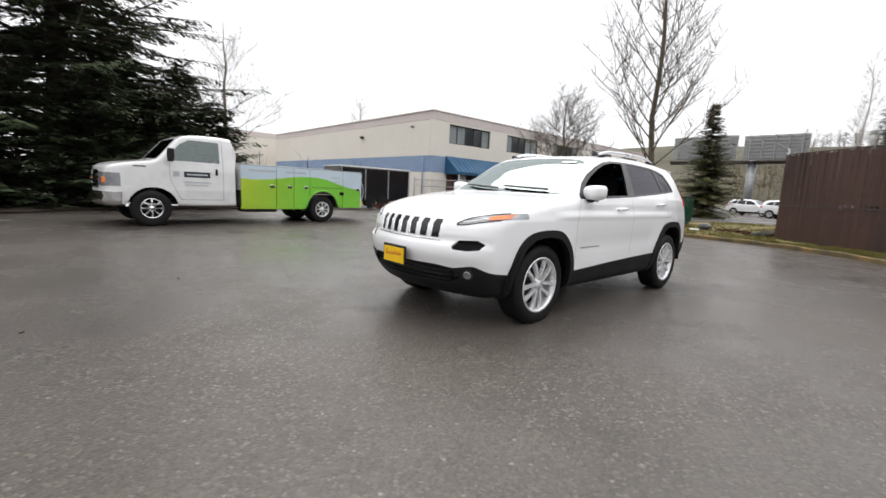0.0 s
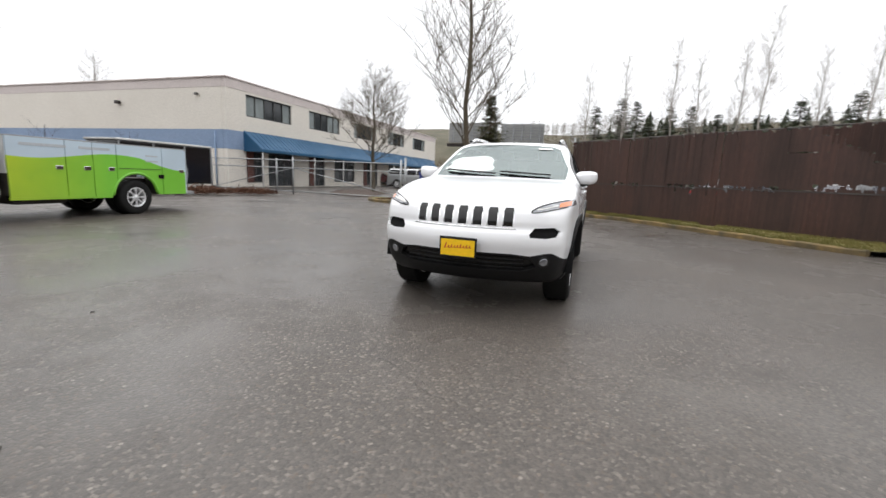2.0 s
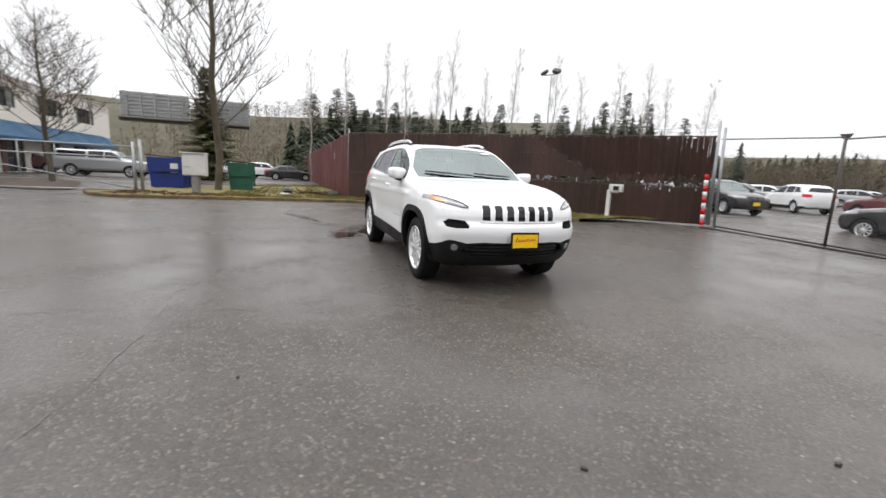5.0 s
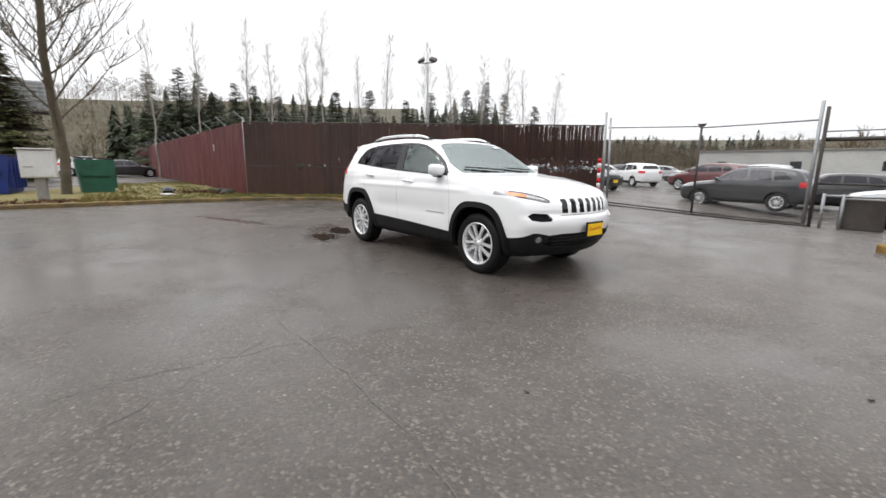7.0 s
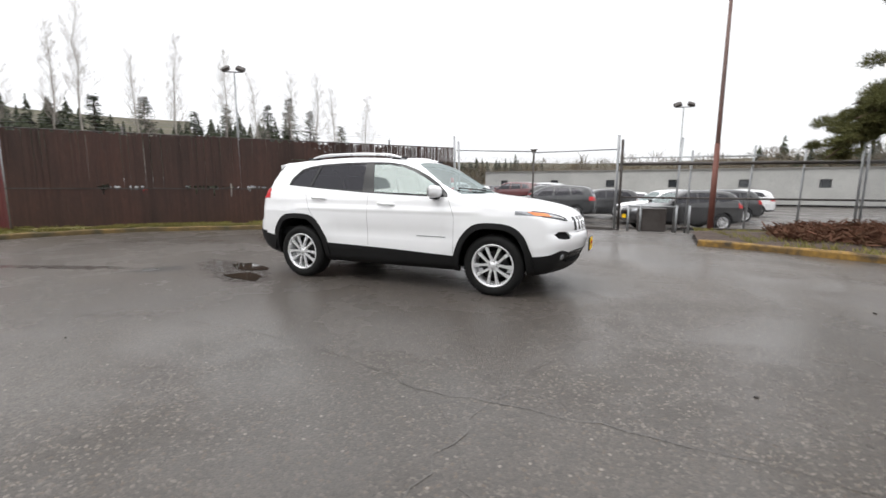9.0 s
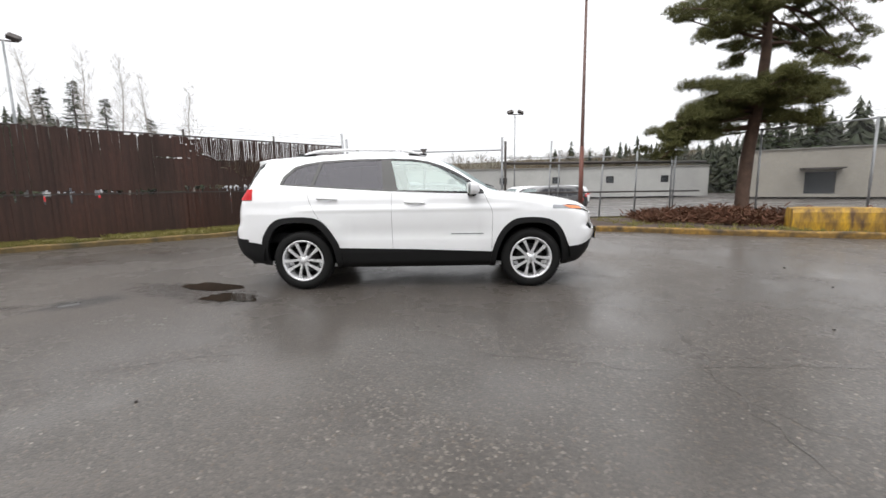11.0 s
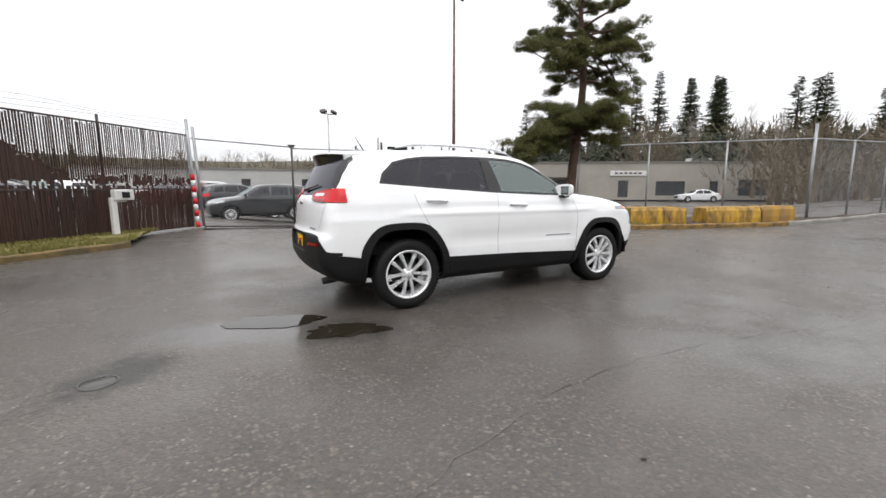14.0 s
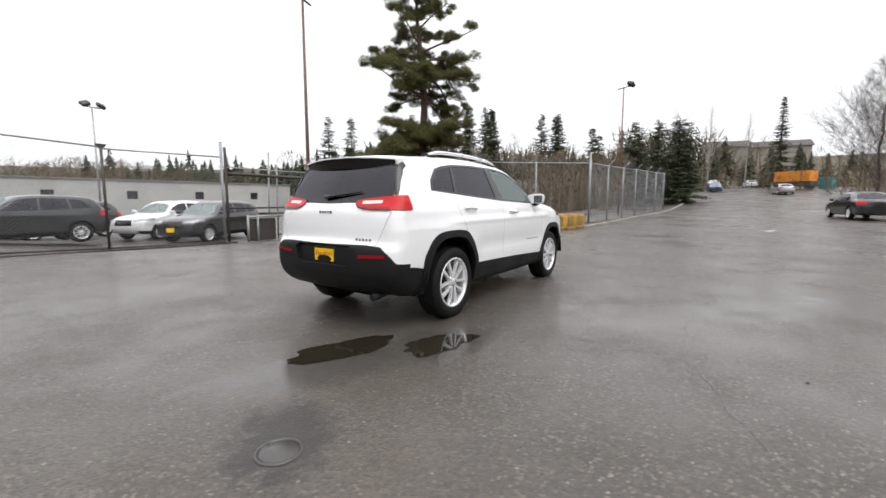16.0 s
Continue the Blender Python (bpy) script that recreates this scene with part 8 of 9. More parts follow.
def conifer(x, y, h, rad, seed, label, z=None, low=0.05, whorl=0.45, arms=7, cards=14, needle=None, droop=0.35, name="fir_tree", cone=1.0, lean=0.0, w=0.32):
    rnd = random.Random(seed)
    t = thing(name, pose(x, y, land(x, y) if z is None else z), label, "tree")
    TV, TF, CV, CF = [], [], [], []
    vtube(TV, TF, [Vector((lean * i / 6, 0, h * i / 6 - 0.1)) for i in range(7)], [h * 0.019 * (1 - i / 6.3) + 0.01 for i in range(7)], 8)
    zz = h * low
    up = Vector((0, 0, 1))
    while zz < h * 0.985:
        f = zz / h
        R = rad * ((1 - f) ** cone) * (1 if f > low + 0.08 else 0.75) + 0.12
        for j in range(arms):
            a = rnd.uniform(0, 6.28)
            L = R * rnd.uniform(0.6, 1.15)
            d = Vector((math.cos(a), math.sin(a), rnd.uniform(-0.1, 0.25) - droop * (1 - f))).normalized()
            p = Vector((lean * f, 0, zz + rnd.uniform(-0.5, 0.5) * whorl))
            pts = [p, p + d * L * 0.5, p + d * L + Vector((0, 0, 0.1 * L))]
            vtube(TV, TF, pts, [0.012 + 0.012 * L, 0.008 + 0.006 * L, 0.004], 3)
            m = max(2, int(L / 0.33))
            for i in range(m):
                g = (i + 0.6) / m
                q = p + d * L * g + Vector((0, 0, 0.1 * L * g * g))
                ang = rnd.uniform(-0.9, 0.9)
                dd = Vector((d.x * math.cos(ang) - d.y * math.sin(ang), d.x * math.sin(ang) + d.y * math.cos(ang), d.z - 0.12)).normalized()
                spray(CV, CF, q, dd, up, 0.25 + 0.34 * L * (1.1 - g), w * (0.6 + 0.5 * L / max(rad, 0.1)), rnd, max(4, int(cards * (1.2 - g))))
        zz += whorl * rnd.uniform(0.75, 1.25) * (0.55 + 0.6 * (1 - f))
    mesh_part("trunk", TV, TF, BARK_DARK, t, True)
    tagged(mesh_part("crown", CV, CF, needle or NEEDLE, t), "dense dark green needle sprays")
    return t


def tuft_clump(V, F, c, r, flat, n, rnd, ln=0.13):
    """A plume of fine needles in brushes on many twig tips, densest on its upper side."""
    for _ in range(n):
        v = Vector((rnd.gauss(0, 1), rnd.gauss(0, 1), rnd.gauss(0, 1))).normalized() * rnd.random() ** 0.45
        q = c + Vector((v.x * r, v.y * r, v.z * r * flat + 0.25 * r * (1 - v.x * v.x - v.y * v.y)))
        d = (v + Vector((rnd.uniform(-0.5, 0.5), rnd.uniform(-0.5, 0.5), rnd.uniform(0.0, 0.9)))).normalized()
        o = d.orthogonal().normalized()
        o2 = d.cross(o)
        turn = rnd.uniform(0, 6.28)
        for s in range(5):
            a = turn + 1.2566 * s
            e = (o * math.cos(a) + o2 * math.sin(a))
            k = len(V)
            b = q - d * rnd.uniform(0, 0.07)
            tip = b + (d * 0.8 + e * 0.75).normalized() * ln * rnd.uniform(0.6, 1.25)
            w = d.cross(e).normalized() * 0.0065
            V += [tuple(b - w), tuple(b + w), tuple(tip)]
            F.append((k, k + 1, k + 2))


def pine(x, y, h, seed, label):
    rnd = random.Random(seed)
    t = thing("pine_tree", pose(x, y, land(x, y) + 0.05), label, "tree")
    TV, TF, CV, CF = [], [], [], []
    n = 10
    trunk = [Vector((0.28 * math.sin(i * 0.5) * i / n + 0.35 * i / n, 0.12 * math.sin(i * 0.9), h * i / n - 0.15)) for i in range(n + 1)]
    vtube(TV, TF, trunk, [0.19 * (1 - i / n) ** 0.7 + 0.02 for i in range(n + 1)], 10)

    def limb(f, deg, L, rise, clumps, size, dens=100, sag=0.0):
        i = f * n
        p = trunk[int(i)].lerp(trunk[min(n, int(i) + 1)], i - int(i))
        a = radians(deg)
        d = Vector((math.cos(a), math.sin(a), rise)).normalized()
        pts = [p]
        for k in range(6):
            d = (d + Vector((rnd.uniform(-0.16, 0.16), rnd.uniform(-0.16, 0.16), rnd.uniform(-0.08, 0.1) - sag))).normalized()
            pts.append(pts[-1] + d * L / 6)
        vtube(TV, TF, pts, [0.05 * (1 - k / 7) * (0.5 + L / 5) + 0.006 for k in range(7)], 5)
        for c in range(clumps):
            g = 0.35 + 0.65 * (c + rnd.random()) / clumps
            q = pts[min(5, int(g * 6))].lerp(pts[min(6, int(g * 6) + 1)], g * 6 - int(g * 6))
            o = Vector((rnd.uniform(-1, 1), rnd.uniform(-1, 1), rnd.uniform(-0.3, 0.4))) * size * 0.9
            vtube(TV, TF, [q, q + o * 0.6, q + o], [0.013, 0.008, 0.003], 3)
            tuft_clump(CV, CF, q + o, size * rnd.uniform(0.4, 0.85), 0.5, int(dens * size / 0.5), rnd)

    # long boughs low on the west side, a skirt round the trunk, then open storeys with gaps
    for j in range(9):
        limb(rnd.uniform(0.28, 0.37), rnd.uniform(145, 225), rnd.uniform(2.0, 3.4), rnd.uniform(-0.1, 0.1), 11, 0.48, 170, 0.09)
    for j in range(18):
        limb(rnd.uniform(0.3, 0.41), j * 137 + rnd.uniform(-20, 20), rnd.uniform(1.1, 2.1), rnd.uniform(0.0, 0.25), 8, 0.5, 170, 0.04)
    for f, deg, L, rise, sag in ((0.5, 165, 2.9, 0.25, 0.0), (0.56, 185, 3.3, 0.2, 0.0), (0.6, 150, 2.6, 0.3, 0.0), (0.53, 205, 2.4, 0.2, 0.0), (0.49, -15, 2.9, 0.15, 0.1), (0.55, 10, 3.2, 0.1, 0.1), (0.6, -35, 2.8, 0.2, 0.08), (0.6, -5, 3.6, -0.1, 0.12), (0.66, -25, 3.4, -0.1, 0.12), (0.58, 195, 2.6, -0.1, 0.1), (0.5, 75, 2.6, 0.2, 0.03), (0.57, 265, 2.6, 0.2, 0.03), (0.63, 110, 2.6, 0.25, 0.0), (0.64, 300, 2.5, 0.2, 0.05)):
        limb(f + 0.03, deg, L * 0.9, rise, 10, 0.42, 130, sag + 0.05)
        limb(f + 0.05, deg + 25, L * 0.6, rise, 6, 0.36, 130, sag + 0.05)
    for j in range(17):
        f = 0.67 + 0.29 * j / 17
        limb(f, j * 137 + rnd.uniform(-25, 25), (2.8 - 2.1 * (f - 0.66) / 0.3) * rnd.uniform(0.65, 1.1), rnd.uniform(0.0, 0.35), 8, 0.4, 130, 0.03)
    limb(0.97, 30, 0.8, 1.5, 4, 0.4)
    mesh_part("trunk", TV, TF, BARK_PINE, t, True)
    tagged(mesh_part("crown", CV, CF, NEEDLE_PINE, t), "open clumps of olive-green needles")
    return t


BARK_PINE = surface("reddish_pine_bark", (0.13, 0.075, 0.05), (0.07, 0.045, 0.035), 0.9, big=3, small=25, bump=0.6, dist=0.02)
pine(9.65, 7.95, 10.4, 11, "tall open-crowned pine in the kerb island")

# big firs and hedge beside the truck
conifer(4.2, -17.3, 17.0, 7.2, 21, "huge dark fir overhanging the service truck", low=0.05, whorl=0.5, arms=11, cards=24, droop=0.26, cone=0.62, w=0.36)
conifer(8.6, -19.0, 15.0, 5.0, 22, "tall dark fir beside the larger one", low=0.04, whorl=0.55, arms=10, cards=24, cone=0.7, w=0.36)
for i, (x, y, h, r) in enumerate(((7.2, -14.6, 4.6, 2.1), (5.2, -14.8, 4.2, 2.0), (3.4, -15.3, 4.4, 2.0), (1.4, -15.9, 4.0, 1.9), (9.4, -14.4, 4.8, 2.2), (-0.4, -16.6, 4.2, 2.0), (2.4, -18.5, 6.5, 2.6), (0.2, -19.5, 6.0, 2.4))):
    conifer(x, y, h, r, 30 + i, "dense low blue-green fir in the hedge by the truck", low=0.02, whorl=0.26, arms=12, cards=14, cone=0.5, droop=0.1, w=0.42, name="young_fir")
bare_tree(-4.4, -29.0, 11.5, 4.5, 41, "bare grey deciduous tree behind the truck", forks=4, depth=4)
for i, (x, y, h) in enumerate(((-7.2, -22.5, 3.0), (-10.6, -22.0, 3.0), (-4.5, -23.0, 3.1))):
    bare_tree(x, y, h, 1.3, 45 + i, "leafless shrub against the office wall", bark=BARK_DARK, forks=4, depth=3, low=0.1, dens=1.2)
bare_tree(-31.0, -56.0, 15.0, 4.0, 49, "bare tree showing above the office roof", forks=4, depth=4)

# bare trees by the dumpsters and the office
bare_tree(-14.6, -5.0, 14.5, 3.7, 51, "tall bare tree with upswept limbs beside the dumpsters", bark=BARK_BROWN, forks=5, depth=4, low=0.17, upright=0.7, r=0.145, dens=1.2, limbs=2.8, fine=0.26)
bare_tree(-20.4, -13.0, 8.4, 3.5, 52, "spreading bare tree in front of the office", bark=BARK_BROWN, forks=6, depth=4, low=0.24, upright=0.35, r=0.13, dens=1.4, limbs=3.4, fine=0.26)
conifer(-32.0, -7.9, 8.4, 3.2, 53, "slender olive-green fir behind the dumpsters", low=0.04, whorl=0.26, arms=14, cards=20, cone=1.0, w=0.34, needle=NEEDLE_OLIVE)

# alders and firs behind the brown fence
row = [(-35.9, -0.1, 12.2), (-34.8, 2.9, 12.1), (-33.6, 6.3, 13.0), (-32.9, 8.0, 11.9), (-32.0, 10.5, 12.2), (-31.5, 11.8, 14.2), (-30.4, 14.9, 11.3), (-29.5, 17.1, 13.0), (-28.3, 20.4, 12.7), (-27.4, 23.0, 11.2), (-26.3, 25.7, 12.0), (-25.4, 28.1, 12.2), (-24.7, 30.2, 11.3), (-23.5, 33.4, 11.0)]
for i, (x, y, h) in enumerate(row):
    bare_tree(x, y, h, 1.9, 60 + i, "slender pale-barked bare alder behind the brown fence", bark=BARK_PALE, forks=4, depth=4, low=0.36 + 0.05 * (i % 3), upright=0.95, r=0.075, lean=(0.04 if i % 3 else -0.05), dens=1.25, limbs=2.6, fine=0.16)
firs = [(-44.8, 0.6, 9.6, 2.2), (-43.6, 4.6, 9.8, 2.1), (-42.6, 7.6, 9.0, 2.0), (-41.8, 11.5, 8.2, 1.8), (-41.0, 14.5, 8.0, 1.7), (-45.4, 3.2, 10.4, 3.4), (-44.3, 6.0, 8.2, 2.2), (-43.0, 9.4, 9.1, 1.9), (-40.2, 17.2, 9.3, 2.0), (-38.9, 20.6, 9.5, 2.0), (-37.4, 24.5, 8.6, 1.8), (-36.4, 27.3, 9.6, 1.9), (-34.9, 31.5, 10.2, 2.6), (-34.0, 33.8, 11.3, 2.0), (-33.1, 36.2, 10.2, 1.9), (-31.6, 40.2, 8.8, 2.2)]
for i, (x, y, h, r) in enumerate(firs):
    conifer(x, y, h, r * 1.75, 80 + i, "dark young fir beyond the brown fence", low=0.03, whorl=0.42, arms=9, cards=8, cone=1.05, w=0.55, needle=NEEDLE_FAR)

# trees beyond the chain-link fence and along the street
east = [(66.9, 53.4, 19.5, 4.5), (70.4, 52.5, 21.5, 4.5), (75.1, 51.2, 23.6, 4.6), (82.0, 49.3, 23.0, 4.8), (88.0, 47.7, 23.5, 5.0), (64.6, 38.1, 18.5, 4.0), (68.0, 35.5, 19.0, 4.0), (76.7, 28.9, 18.0, 4.2), (79.7, 26.7, 18.8, 4.2), (86.3, 21.7, 16.0, 4.2), (92.4, 17.1, 16.0, 4.2), (99.6, 11.6, 16.0, 4.5), (42.7, 51.4, 15.0, 3.0), (45.5, 49.2, 15.0, 3.0), (57.4, 29.8, 16.0, 3.6), (63.2, 21.2, 15.2, 3.4), (67.1, 15.5, 12.2, 3.2), (70.4, 10.7, 13.0, 3.4)]
for i, (x, y, h, r) in enumerate(east):
    conifer(x, y, h, r, 100 + i, "tall dark fir behind the lots", low=0.04, whorl=0.75, arms=8, cards=9, cone=0.85, w=0.95, needle=NEEDLE_FAR)
for i, (x, y, h, r) in enumerate(((44.3, 3.6, 8.4, 3.0), (46.6, 2.0, 9.0, 3.0), (49.0, 1.4, 8.6, 2.8), (41.5, 5.0, 7.6, 2.6), (52.0, 2.6, 9.2, 3.0))):
    conifer(x, y, h, r, 120 + i, "broad dark fir beside the street past the fence", low=0.02, whorl=0.42, arms=9, cards=9, cone=0.55, w=0.45, needle=NEEDLE_FAR)
conifer(90.0, -9.2, 15.5, 2.9, 126, "tall thin fir on the rise", low=0.1, whorl=0.5, arms=9, cards=10, w=0.6, needle=NEEDLE_FAR)
for i, (x, y, h) in enumerate(((96.6, 7.7, 18.0), (94.7, 10.5, 16.5), (100.8, 1.6, 18.0), (105.1, -4.8, 16.0), (62.0, 24.0, 12.0), (60.0, 27.0, 13.0), (57.0, 33.0, 12.0), (73.0, 14.0, 12.0))):
    bare_tree(x, y, h, 3.0, 130 + i, "tall bare tree on the far slope", bark=BARK_PALE, forks=4, depth=4, low=0.25, upright=1.1, r=0.14, dens=1.2)
bare_tree(38.5, -11.6, 10.5, 4.8, 141, "bushy bare tree beside the street", forks=6, depth=4, low=0.1, upright=0.6, r=0.1, dens=1.6, bark=BARK_DARK)
bare_tree(44.0, -13.4, 10.0, 4.8, 142, "bushy bare tree beside the street", forks=6, depth=4, low=0.1, upright=0.6, r=0.1, dens=1.5, bark=BARK_DARK)
bare_tree(38.0, -12.0, 5.0, 3.0, 143, "bushy bare tree beside the street", forks=5, depth=3, low=0.12, upright=0.5, r=0.1)


# ---- brush and far woods ----
def brush(name, spots, seed, material, label, n=420, ln=0.3):
    rnd = random.Random(seed)
    V, F = [], []
    for x, y, r, h in spots:
        z = land(x, y) + 0.06
        for _ in range(int(n * r)):
            a, g = rnd.uniform(0, 6.28), rnd.random() ** 0.5
            p = Vector((x + r * g * math.cos(a), y + r * g * math.sin(a), z))
            q = p + Vector((rnd.uniform(-0.35, 0.35), rnd.uniform(-0.35, 0.35), h * (1.1 - 0.6 * g) * rnd.uniform(0.5, 1.1)))
            vtube(V, F, [p, p.lerp(q, 0.5) + Vector((rnd.uniform(-0.06, 0.06), rnd.uniform(-0.06, 0.06), 0)), q], [0.006, 0.005, 0.003], 3)
            for _ in range(4):
                s = p.lerp(q, rnd.uniform(0.3, 1))
                e = s + Vector((rnd.uniform(-1, 1), rnd.uniform(-1, 1), rnd.uniform(-0.1, 0.8))) * ln * 0.6
                w = Vector((rnd.uniform(-1, 1), rnd.uniform(-1, 1), rnd.uniform(-1, 1))).normalized() * 0.02
                k = len(V)
                V += [tuple(s - w), tuple(s + w), tuple(e + w * 0.6), tuple(e - w * 0.6)]
                F.append((k, k + 1, k + 2, k + 3))
    me = bpy.data.meshes.new(name)
    me.from_pydata(V, [], F)
    me.materials.append(material)
    return tagged(new(name, me), label, "shrubs", kind="stuff")


HEATH = leaf_mat("russet_heath_twigs", (0.13, 0.06, 0.04), (0.085, 0.05, 0.03), 0.9)
brush("low_shrubs", [(6.6, 6.4, 0.9, 0.4), (7.4, 6.0, 1.0, 0.5), (8.3, 6.6, 1.0, 0.5), (9.2, 6.3, 0.9, 0.45), (7.9, 7.6, 0.9, 0.4), (6.9, 7.8, 0.8, 0.4), (9.8, 5.6, 0.7, 0.35), (8.2, 5.2, 0.7, 0.35)], 7, HEATH, "low russet bare shrubs under the pine")
brush("leaf_litter", [(-11.6, -5.5, 0.9, 0.08), (-11.5, -3.8, 0.9, 0.08), (-12.4, -7.2, 0.8, 0.1), (-11.4, -7.4, 0.6, 0.08), (-13.5, -1.35, 0.5, 0.22), (-12.9, -0.6, 0.4, 0.18)], 8, HEATH, "brown leaf litter and twigs by the dumpsters", 160, 0.12)
brush("dry_bramble", [(11.0, -13.4, 1.2, 0.7), (8.6, -13.3, 1.0, 0.6), (6.6, -13.2, 0.8, 0.5), (-8.0, -14.2, 1.0, 0.35), (-10.0, -13.6, 1.0, 0.3)], 9, HEATH, "dry russet bramble at the foot of the firs", 260, 0.25)


def woods(name, arcs, seed, label, material, bare=False):
    """Far woods: firs of many small sprays, or leafless crowns of fine upswept twigs, on rising ground."""
    rnd = random.Random(seed)
    V, F = [], []

    def blade(p, q, w):
        o = Vector((rnd.uniform(-1, 1), rnd.uniform(-1, 1), 0)).normalized() * w
        k = len(V)
        V.extend((tuple(p - o), tuple(p + o), tuple(q + o * 0.3), tuple(q - o * 0.3)))
        F.append((k, k + 1, k + 2, k + 3))

    for x0, y0, x1, y1, rows, step, h0, h1, base0, base1, dep in arcs:
        a, b = Vector((x0, y0, 0)), Vector((x1, y1, 0))
        L = (b - a).length
        nrm = Vector(((b - a).y, -(b - a).x, 0)).normalized()
        if nrm.dot(a + b) < 0:
            nrm = -nrm
        for rr in range(rows):
            s = rnd.uniform(0, step)
            while s < L:
                p = a.lerp(b, s / L) + nrm * (rr * dep + rnd.uniform(-3, 3))
                p.z = base0 + (base1 - base0) * rr / max(1, rows - 1) - 1
                h = rnd.uniform(h0, h1) * (0.75 + 0.5 * noise.noise((p.x * 0.03, p.y * 0.03, 1)))
                R = h * rnd.uniform(0.2, 0.36)
                if bare:
                    blade(p, p + Vector((rnd.uniform(-0.4, 0.4), rnd.uniform(-0.4, 0.4), h)), 0.13)
                    for _ in range(110):
                        f = rnd.random() ** 0.7
                        g = R * math.sin(math.pi * (0.12 + 0.8 * f)) * rnd.random() ** 0.5 * 1.3
                        an = rnd.uniform(0, 6.28)
                        c = p + Vector((math.cos(an) * g, math.sin(an) * g, h * (0.05 + 0.85 * f)))
                        blade(c, c + Vector((math.cos(an) * rnd.uniform(-0.2, 1), math.sin(an) * rnd.uniform(-0.2, 1), rnd.uniform(0.0, 1.1))) * h * 0.13, h * 0.0085)
                else:
                    for j in range(210):
                        f = rnd.random() ** 1.35
                        an = rnd.uniform(0, 6.28)
                        rad = (R * (1 - f) ** 0.8 + 0.15) * rnd.uniform(0.5, 1.25)
                        c = p + Vector((0, 0, h * (0.04 + 0.94 * f)))
                        tip = c + Vector((math.cos(an) * rad, math.sin(an) * rad, -rad * rnd.uniform(0.05, 0.7)))
                        o = Vector((-math.sin(an), math.cos(an), rnd.uniform(-0.5, 0.5))) * (0.12 + rad * 0.14)
                        k = len(V)
                        V += [tuple(c.lerp(tip, 0.1) + Vector((0, 0, h * 0.05))), tuple(c.lerp(tip, 0.65) + o), tuple(tip), tuple(c.lerp(tip, 0.65) - o)]
                        F.append((k, k + 1, k + 2, k + 3))
                s += step * rnd.uniform(0.6, 1.4)
    me = bpy.data.meshes.new(name)
    me.from_pydata(V, [], F)
    me.materials.append(material)
    return tagged(new(name, me), label, "woods", kind="stuff")


WOOD_GREEN = leaf_mat("far_wood_green", (0.038, 0.05, 0.028), (0.06, 0.062, 0.038))
WOOD_BROWN = leaf_mat("far_wood_brown", (0.17, 0.13, 0.085), (0.12, 0.1, 0.068))
fir_belt_a = [(-104, 60, -76, 94, 5, 2.2, 10, 14, 2, 9, 6), (58, 33, 72, 4, 3, 1.9, 9, 13, 0.5, 1.5, 4), (5, 150, 45, 118, 2, 2.6, 6, 9, 1, 2, 6), (45, 118, 72, 82, 2, 2.4, 9, 13, 2, 3.5, 6), (-76, 94, -66, 118, 3, 2.0, 8, 12, 1, 4, 6)]
fir_belt_b = [(-66, 118, -58, 140, 2, 2.2, 7, 10, 1, 2, 6), (-60, 22, -55, 34, 2, 1.8, 9, 12, 0.5, 1, 3), (-110, 20, -80, 110, 5, 3.6, 9, 14, 4, 15, 10), (-84, 92, -24, 130, 2, 1.9, 6, 9, 3.5, 5, 5), (-10, 125, 60, 120, 2, 4.0, 5, 9, 0, 2, 8), (40, 65, 105, 20, 4, 1.5, 9, 13, 0, 3, 5), (52, 30, 78, 8, 2, 2.2, 8, 12, 0, 1, 4)]
fir_belt_c = [(-58, -3, -49, 30, 5, 2.0, 7, 11.5, 0.3, 2.5, 3), (-47, 28, -36, 54, 2, 2.0, 6, 8.5, 0.2, 0.6, 3), (24, 100, 68, 80, 2, 4.2, 8, 11, 2, 4, 5), (100, 18, 125, -40, 2, 6, 8, 12, 6, 9, 8)]
woods("far_fir_woods", fir_belt_a + fir_belt_b + fir_belt_c, 201, "dark fir woods on the far slopes", WOOD_GREEN)
bare_belt_a = [(74, -14, 118, -40, 4, 2.2, 3.5, 6.5, 2.5, 5, 5), (100, 6, 112, -30, 5, 2.0, 3, 5, 3, 8.5, 5), (34, -17, 74, -17, 3, 1.8, 4, 6.5, 0.5, 1.5, 3), (52, 36, 70, 8, 3, 1.7, 8, 12, 0.5, 1.5, 4), (94, 16, 112, 0, 3, 2.0, 15, 21, 2, 3, 4), (8, 142, 70, 78, 2, 2.4, 6, 11, 1, 3, 6), (-66, 92, -56, 130, 2, 2.2, 6, 9, 0, 1, 5)]
bare_belt_b = [(-60, 14, -50, 60, 2, 2.4, 6, 9, 0, 1, 5), (-128, -55, -108, 50, 11, 2.4, 6, 9, 1, 29, 11), (-74, 74, -14, 112, 5, 1.7, 5, 8.5, 0, 3.5, 5), (-30, 100, 75, 60, 4, 2.6, 7, 11, 0, 2, 6), (55, 40, 98, 8, 4, 1.9, 9, 14, 1, 3, 6), (62, -16, 125, -45, 3, 5, 4, 7, 2, 7, 7), (30, -22, 62, -20, 2, 4, 4, 6, 0.5, 1, 5)]
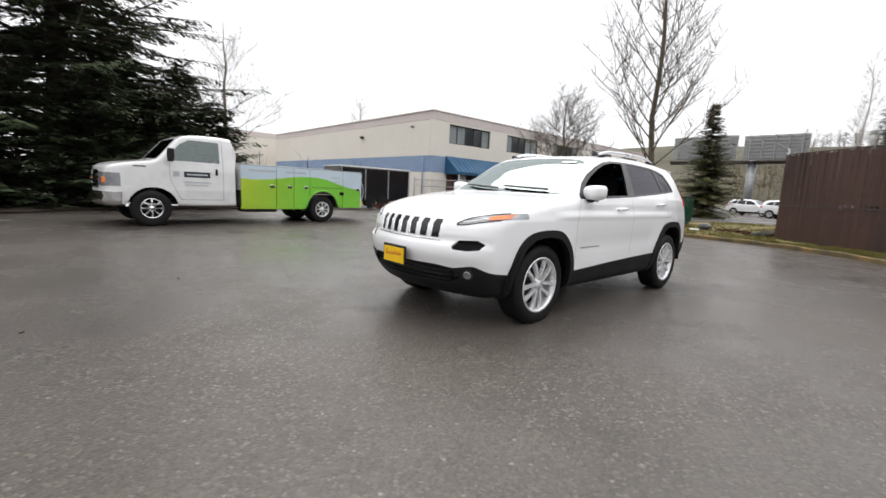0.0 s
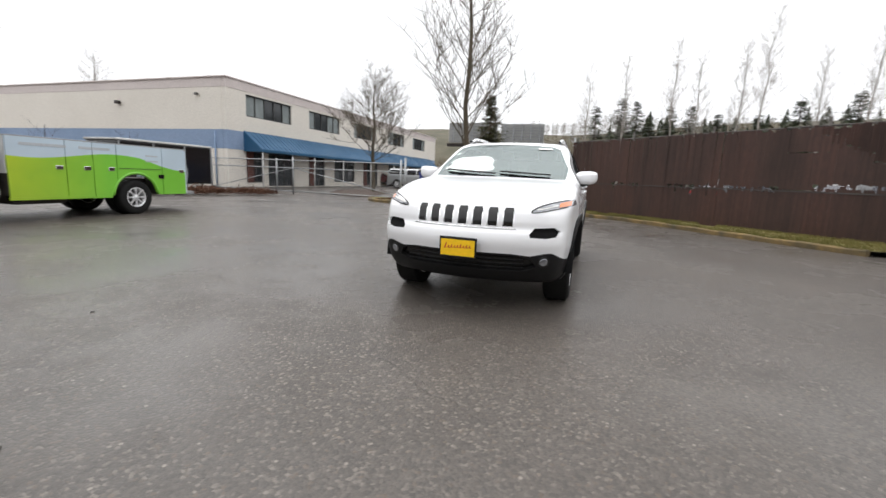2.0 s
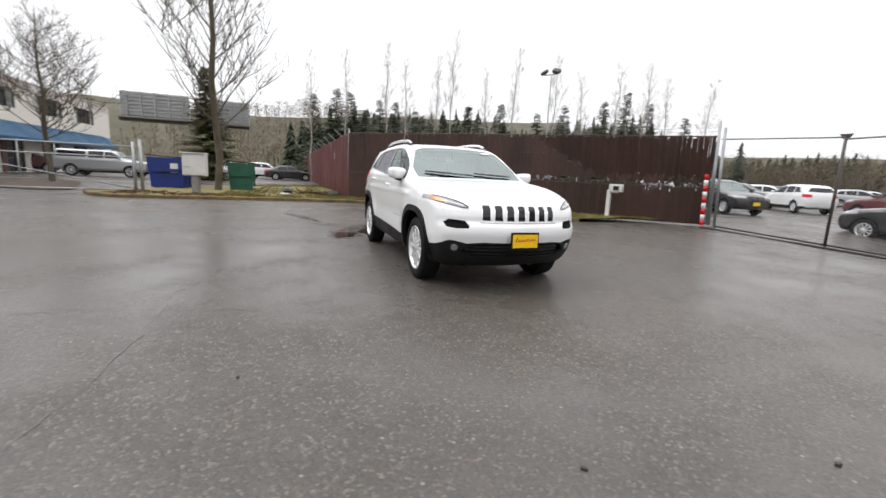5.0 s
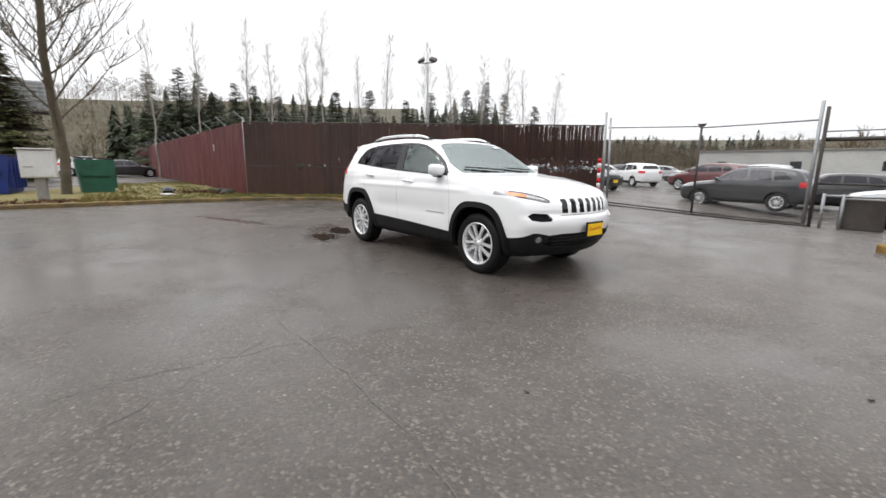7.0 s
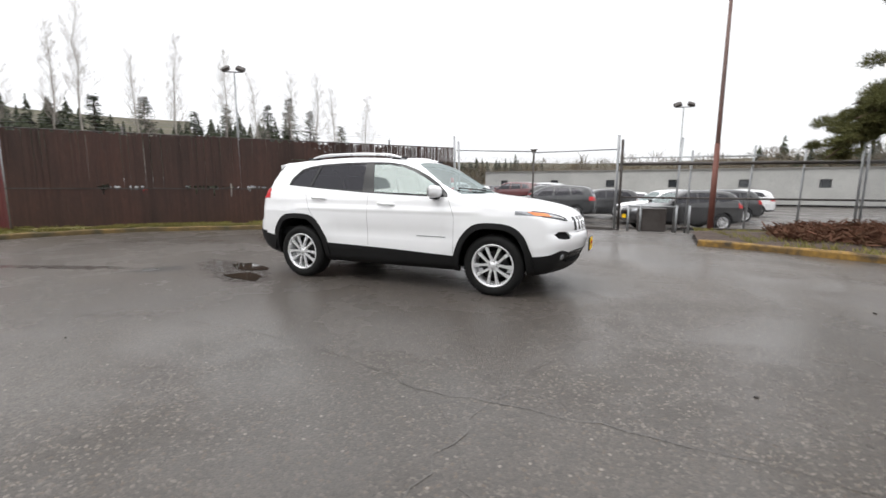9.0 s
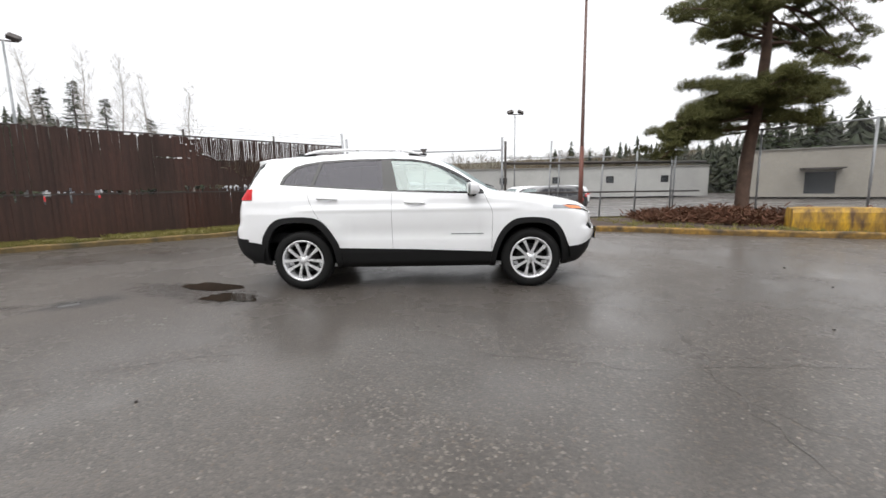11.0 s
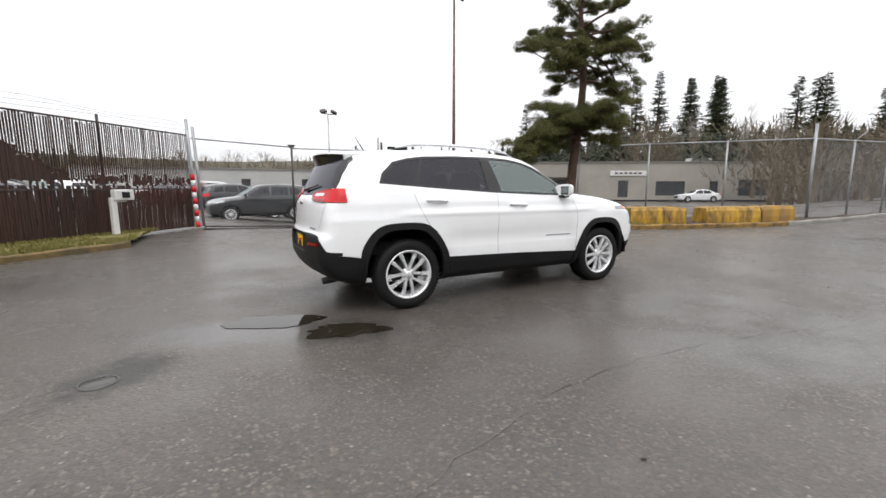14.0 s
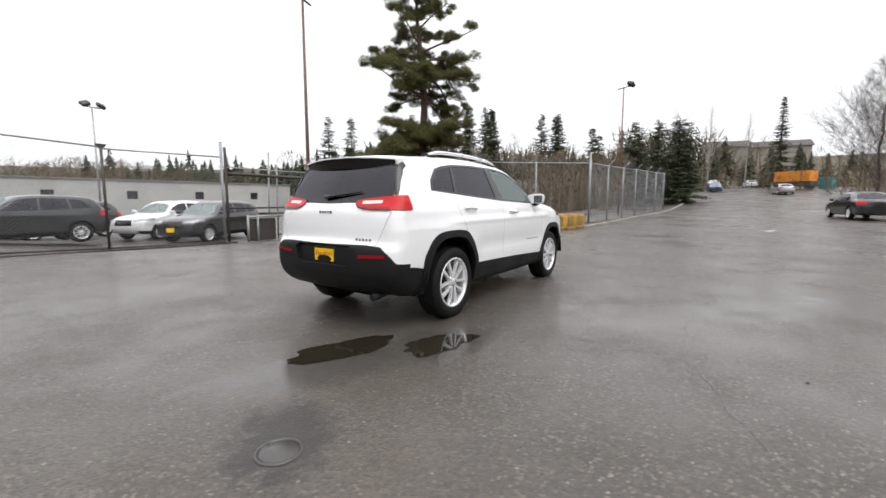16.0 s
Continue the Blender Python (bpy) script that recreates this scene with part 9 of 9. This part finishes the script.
bare_belt_c = [(32, 6.5, 44, 7, 3, 1.2, 5, 8, 0.2, 0.4, 2.5), (46, 9, 72, 7, 4, 1.4, 8, 13, 0.3, 1.0, 4), (-92, 116, -42, 160, 5, 2.2, 6, 9, 1, 8, 9), (-42, 160, 22, 172, 5, 2.4, 6, 9, 1, 8, 9), (22, 172, 68, 128, 5, 2.2, 7, 11, 1, 9, 9), (68, 128, 94, 84, 5, 2.2, 8, 12, 1, 10, 9), (8, 98, 62, 74, 4, 1.5, 5.5, 8.5, 0.5, 4, 4), (60, 32, 82, 6, 3, 1.5, 11, 16, 0.5, 2, 4), (-62, -8, -50, 40, 2, 1.8, 5, 8, 0.5, 1, 3), (-52, -12, -64, -4, 2, 1.6, 2, 3.6, 0, 0.5, 3), (-50, -30, -110, -34, 2, 5, 5, 9, 0, 1, 6)]
woods("far_bare_woods", bare_belt_a + bare_belt_b + bare_belt_c, 202, "brown leafless woods and scrub in the distance", WOOD_BROWN, True)


def hill(name, pts, h, material, label):
    bm = bmesh.new()
    line = spline([Vector((*p, 0)) for p in pts], 12)
    rows = []
    for p in line:
        o = Vector((p.x, p.y, 0)).normalized()
        rows.append([bm.verts.new(tuple(p + o * d + Vector((0, 0, z * (1 + 0.25 * noise.noise((p.x * 0.02, p.y * 0.02, 0))))))) for d, z in ((-6, -2), (30, h * 0.2), (70, h * 0.6), (120, h), (180, h * 0.7), (260, -4))])
    for a, b in zip(rows, rows[1:]):
        for k in range(5):
            bm.faces.new((a[k], b[k], b[k + 1], a[k + 1])).smooth = True
    bmesh.ops.recalc_face_normals(bm, faces=bm.faces)
    return tagged(part(name, bm, material), label, "hill", kind="structure")


HILL = surface("distant_scrub_slope", (0.1, 0.082, 0.048), (0.06, 0.058, 0.034), 0.95, big=0.08, small=1.2, bump=0)
hill("backdrop_west", ((-122, -70), (-128, -20), (-118, 30), (-98, 70)), 31, HILL, "wooded brown-green hillside in the west")
hill("backdrop_east", ((66, 85), (92, 48), (104, 12), (108, -30), (98, -70)), 19, HILL, "scrubby hillside in the east")
hill("backdrop_north", ((-96, 112), (-45, 158), (20, 172), (66, 128), (92, 86)), 17, HILL, "low wooded hillside behind the car lot")
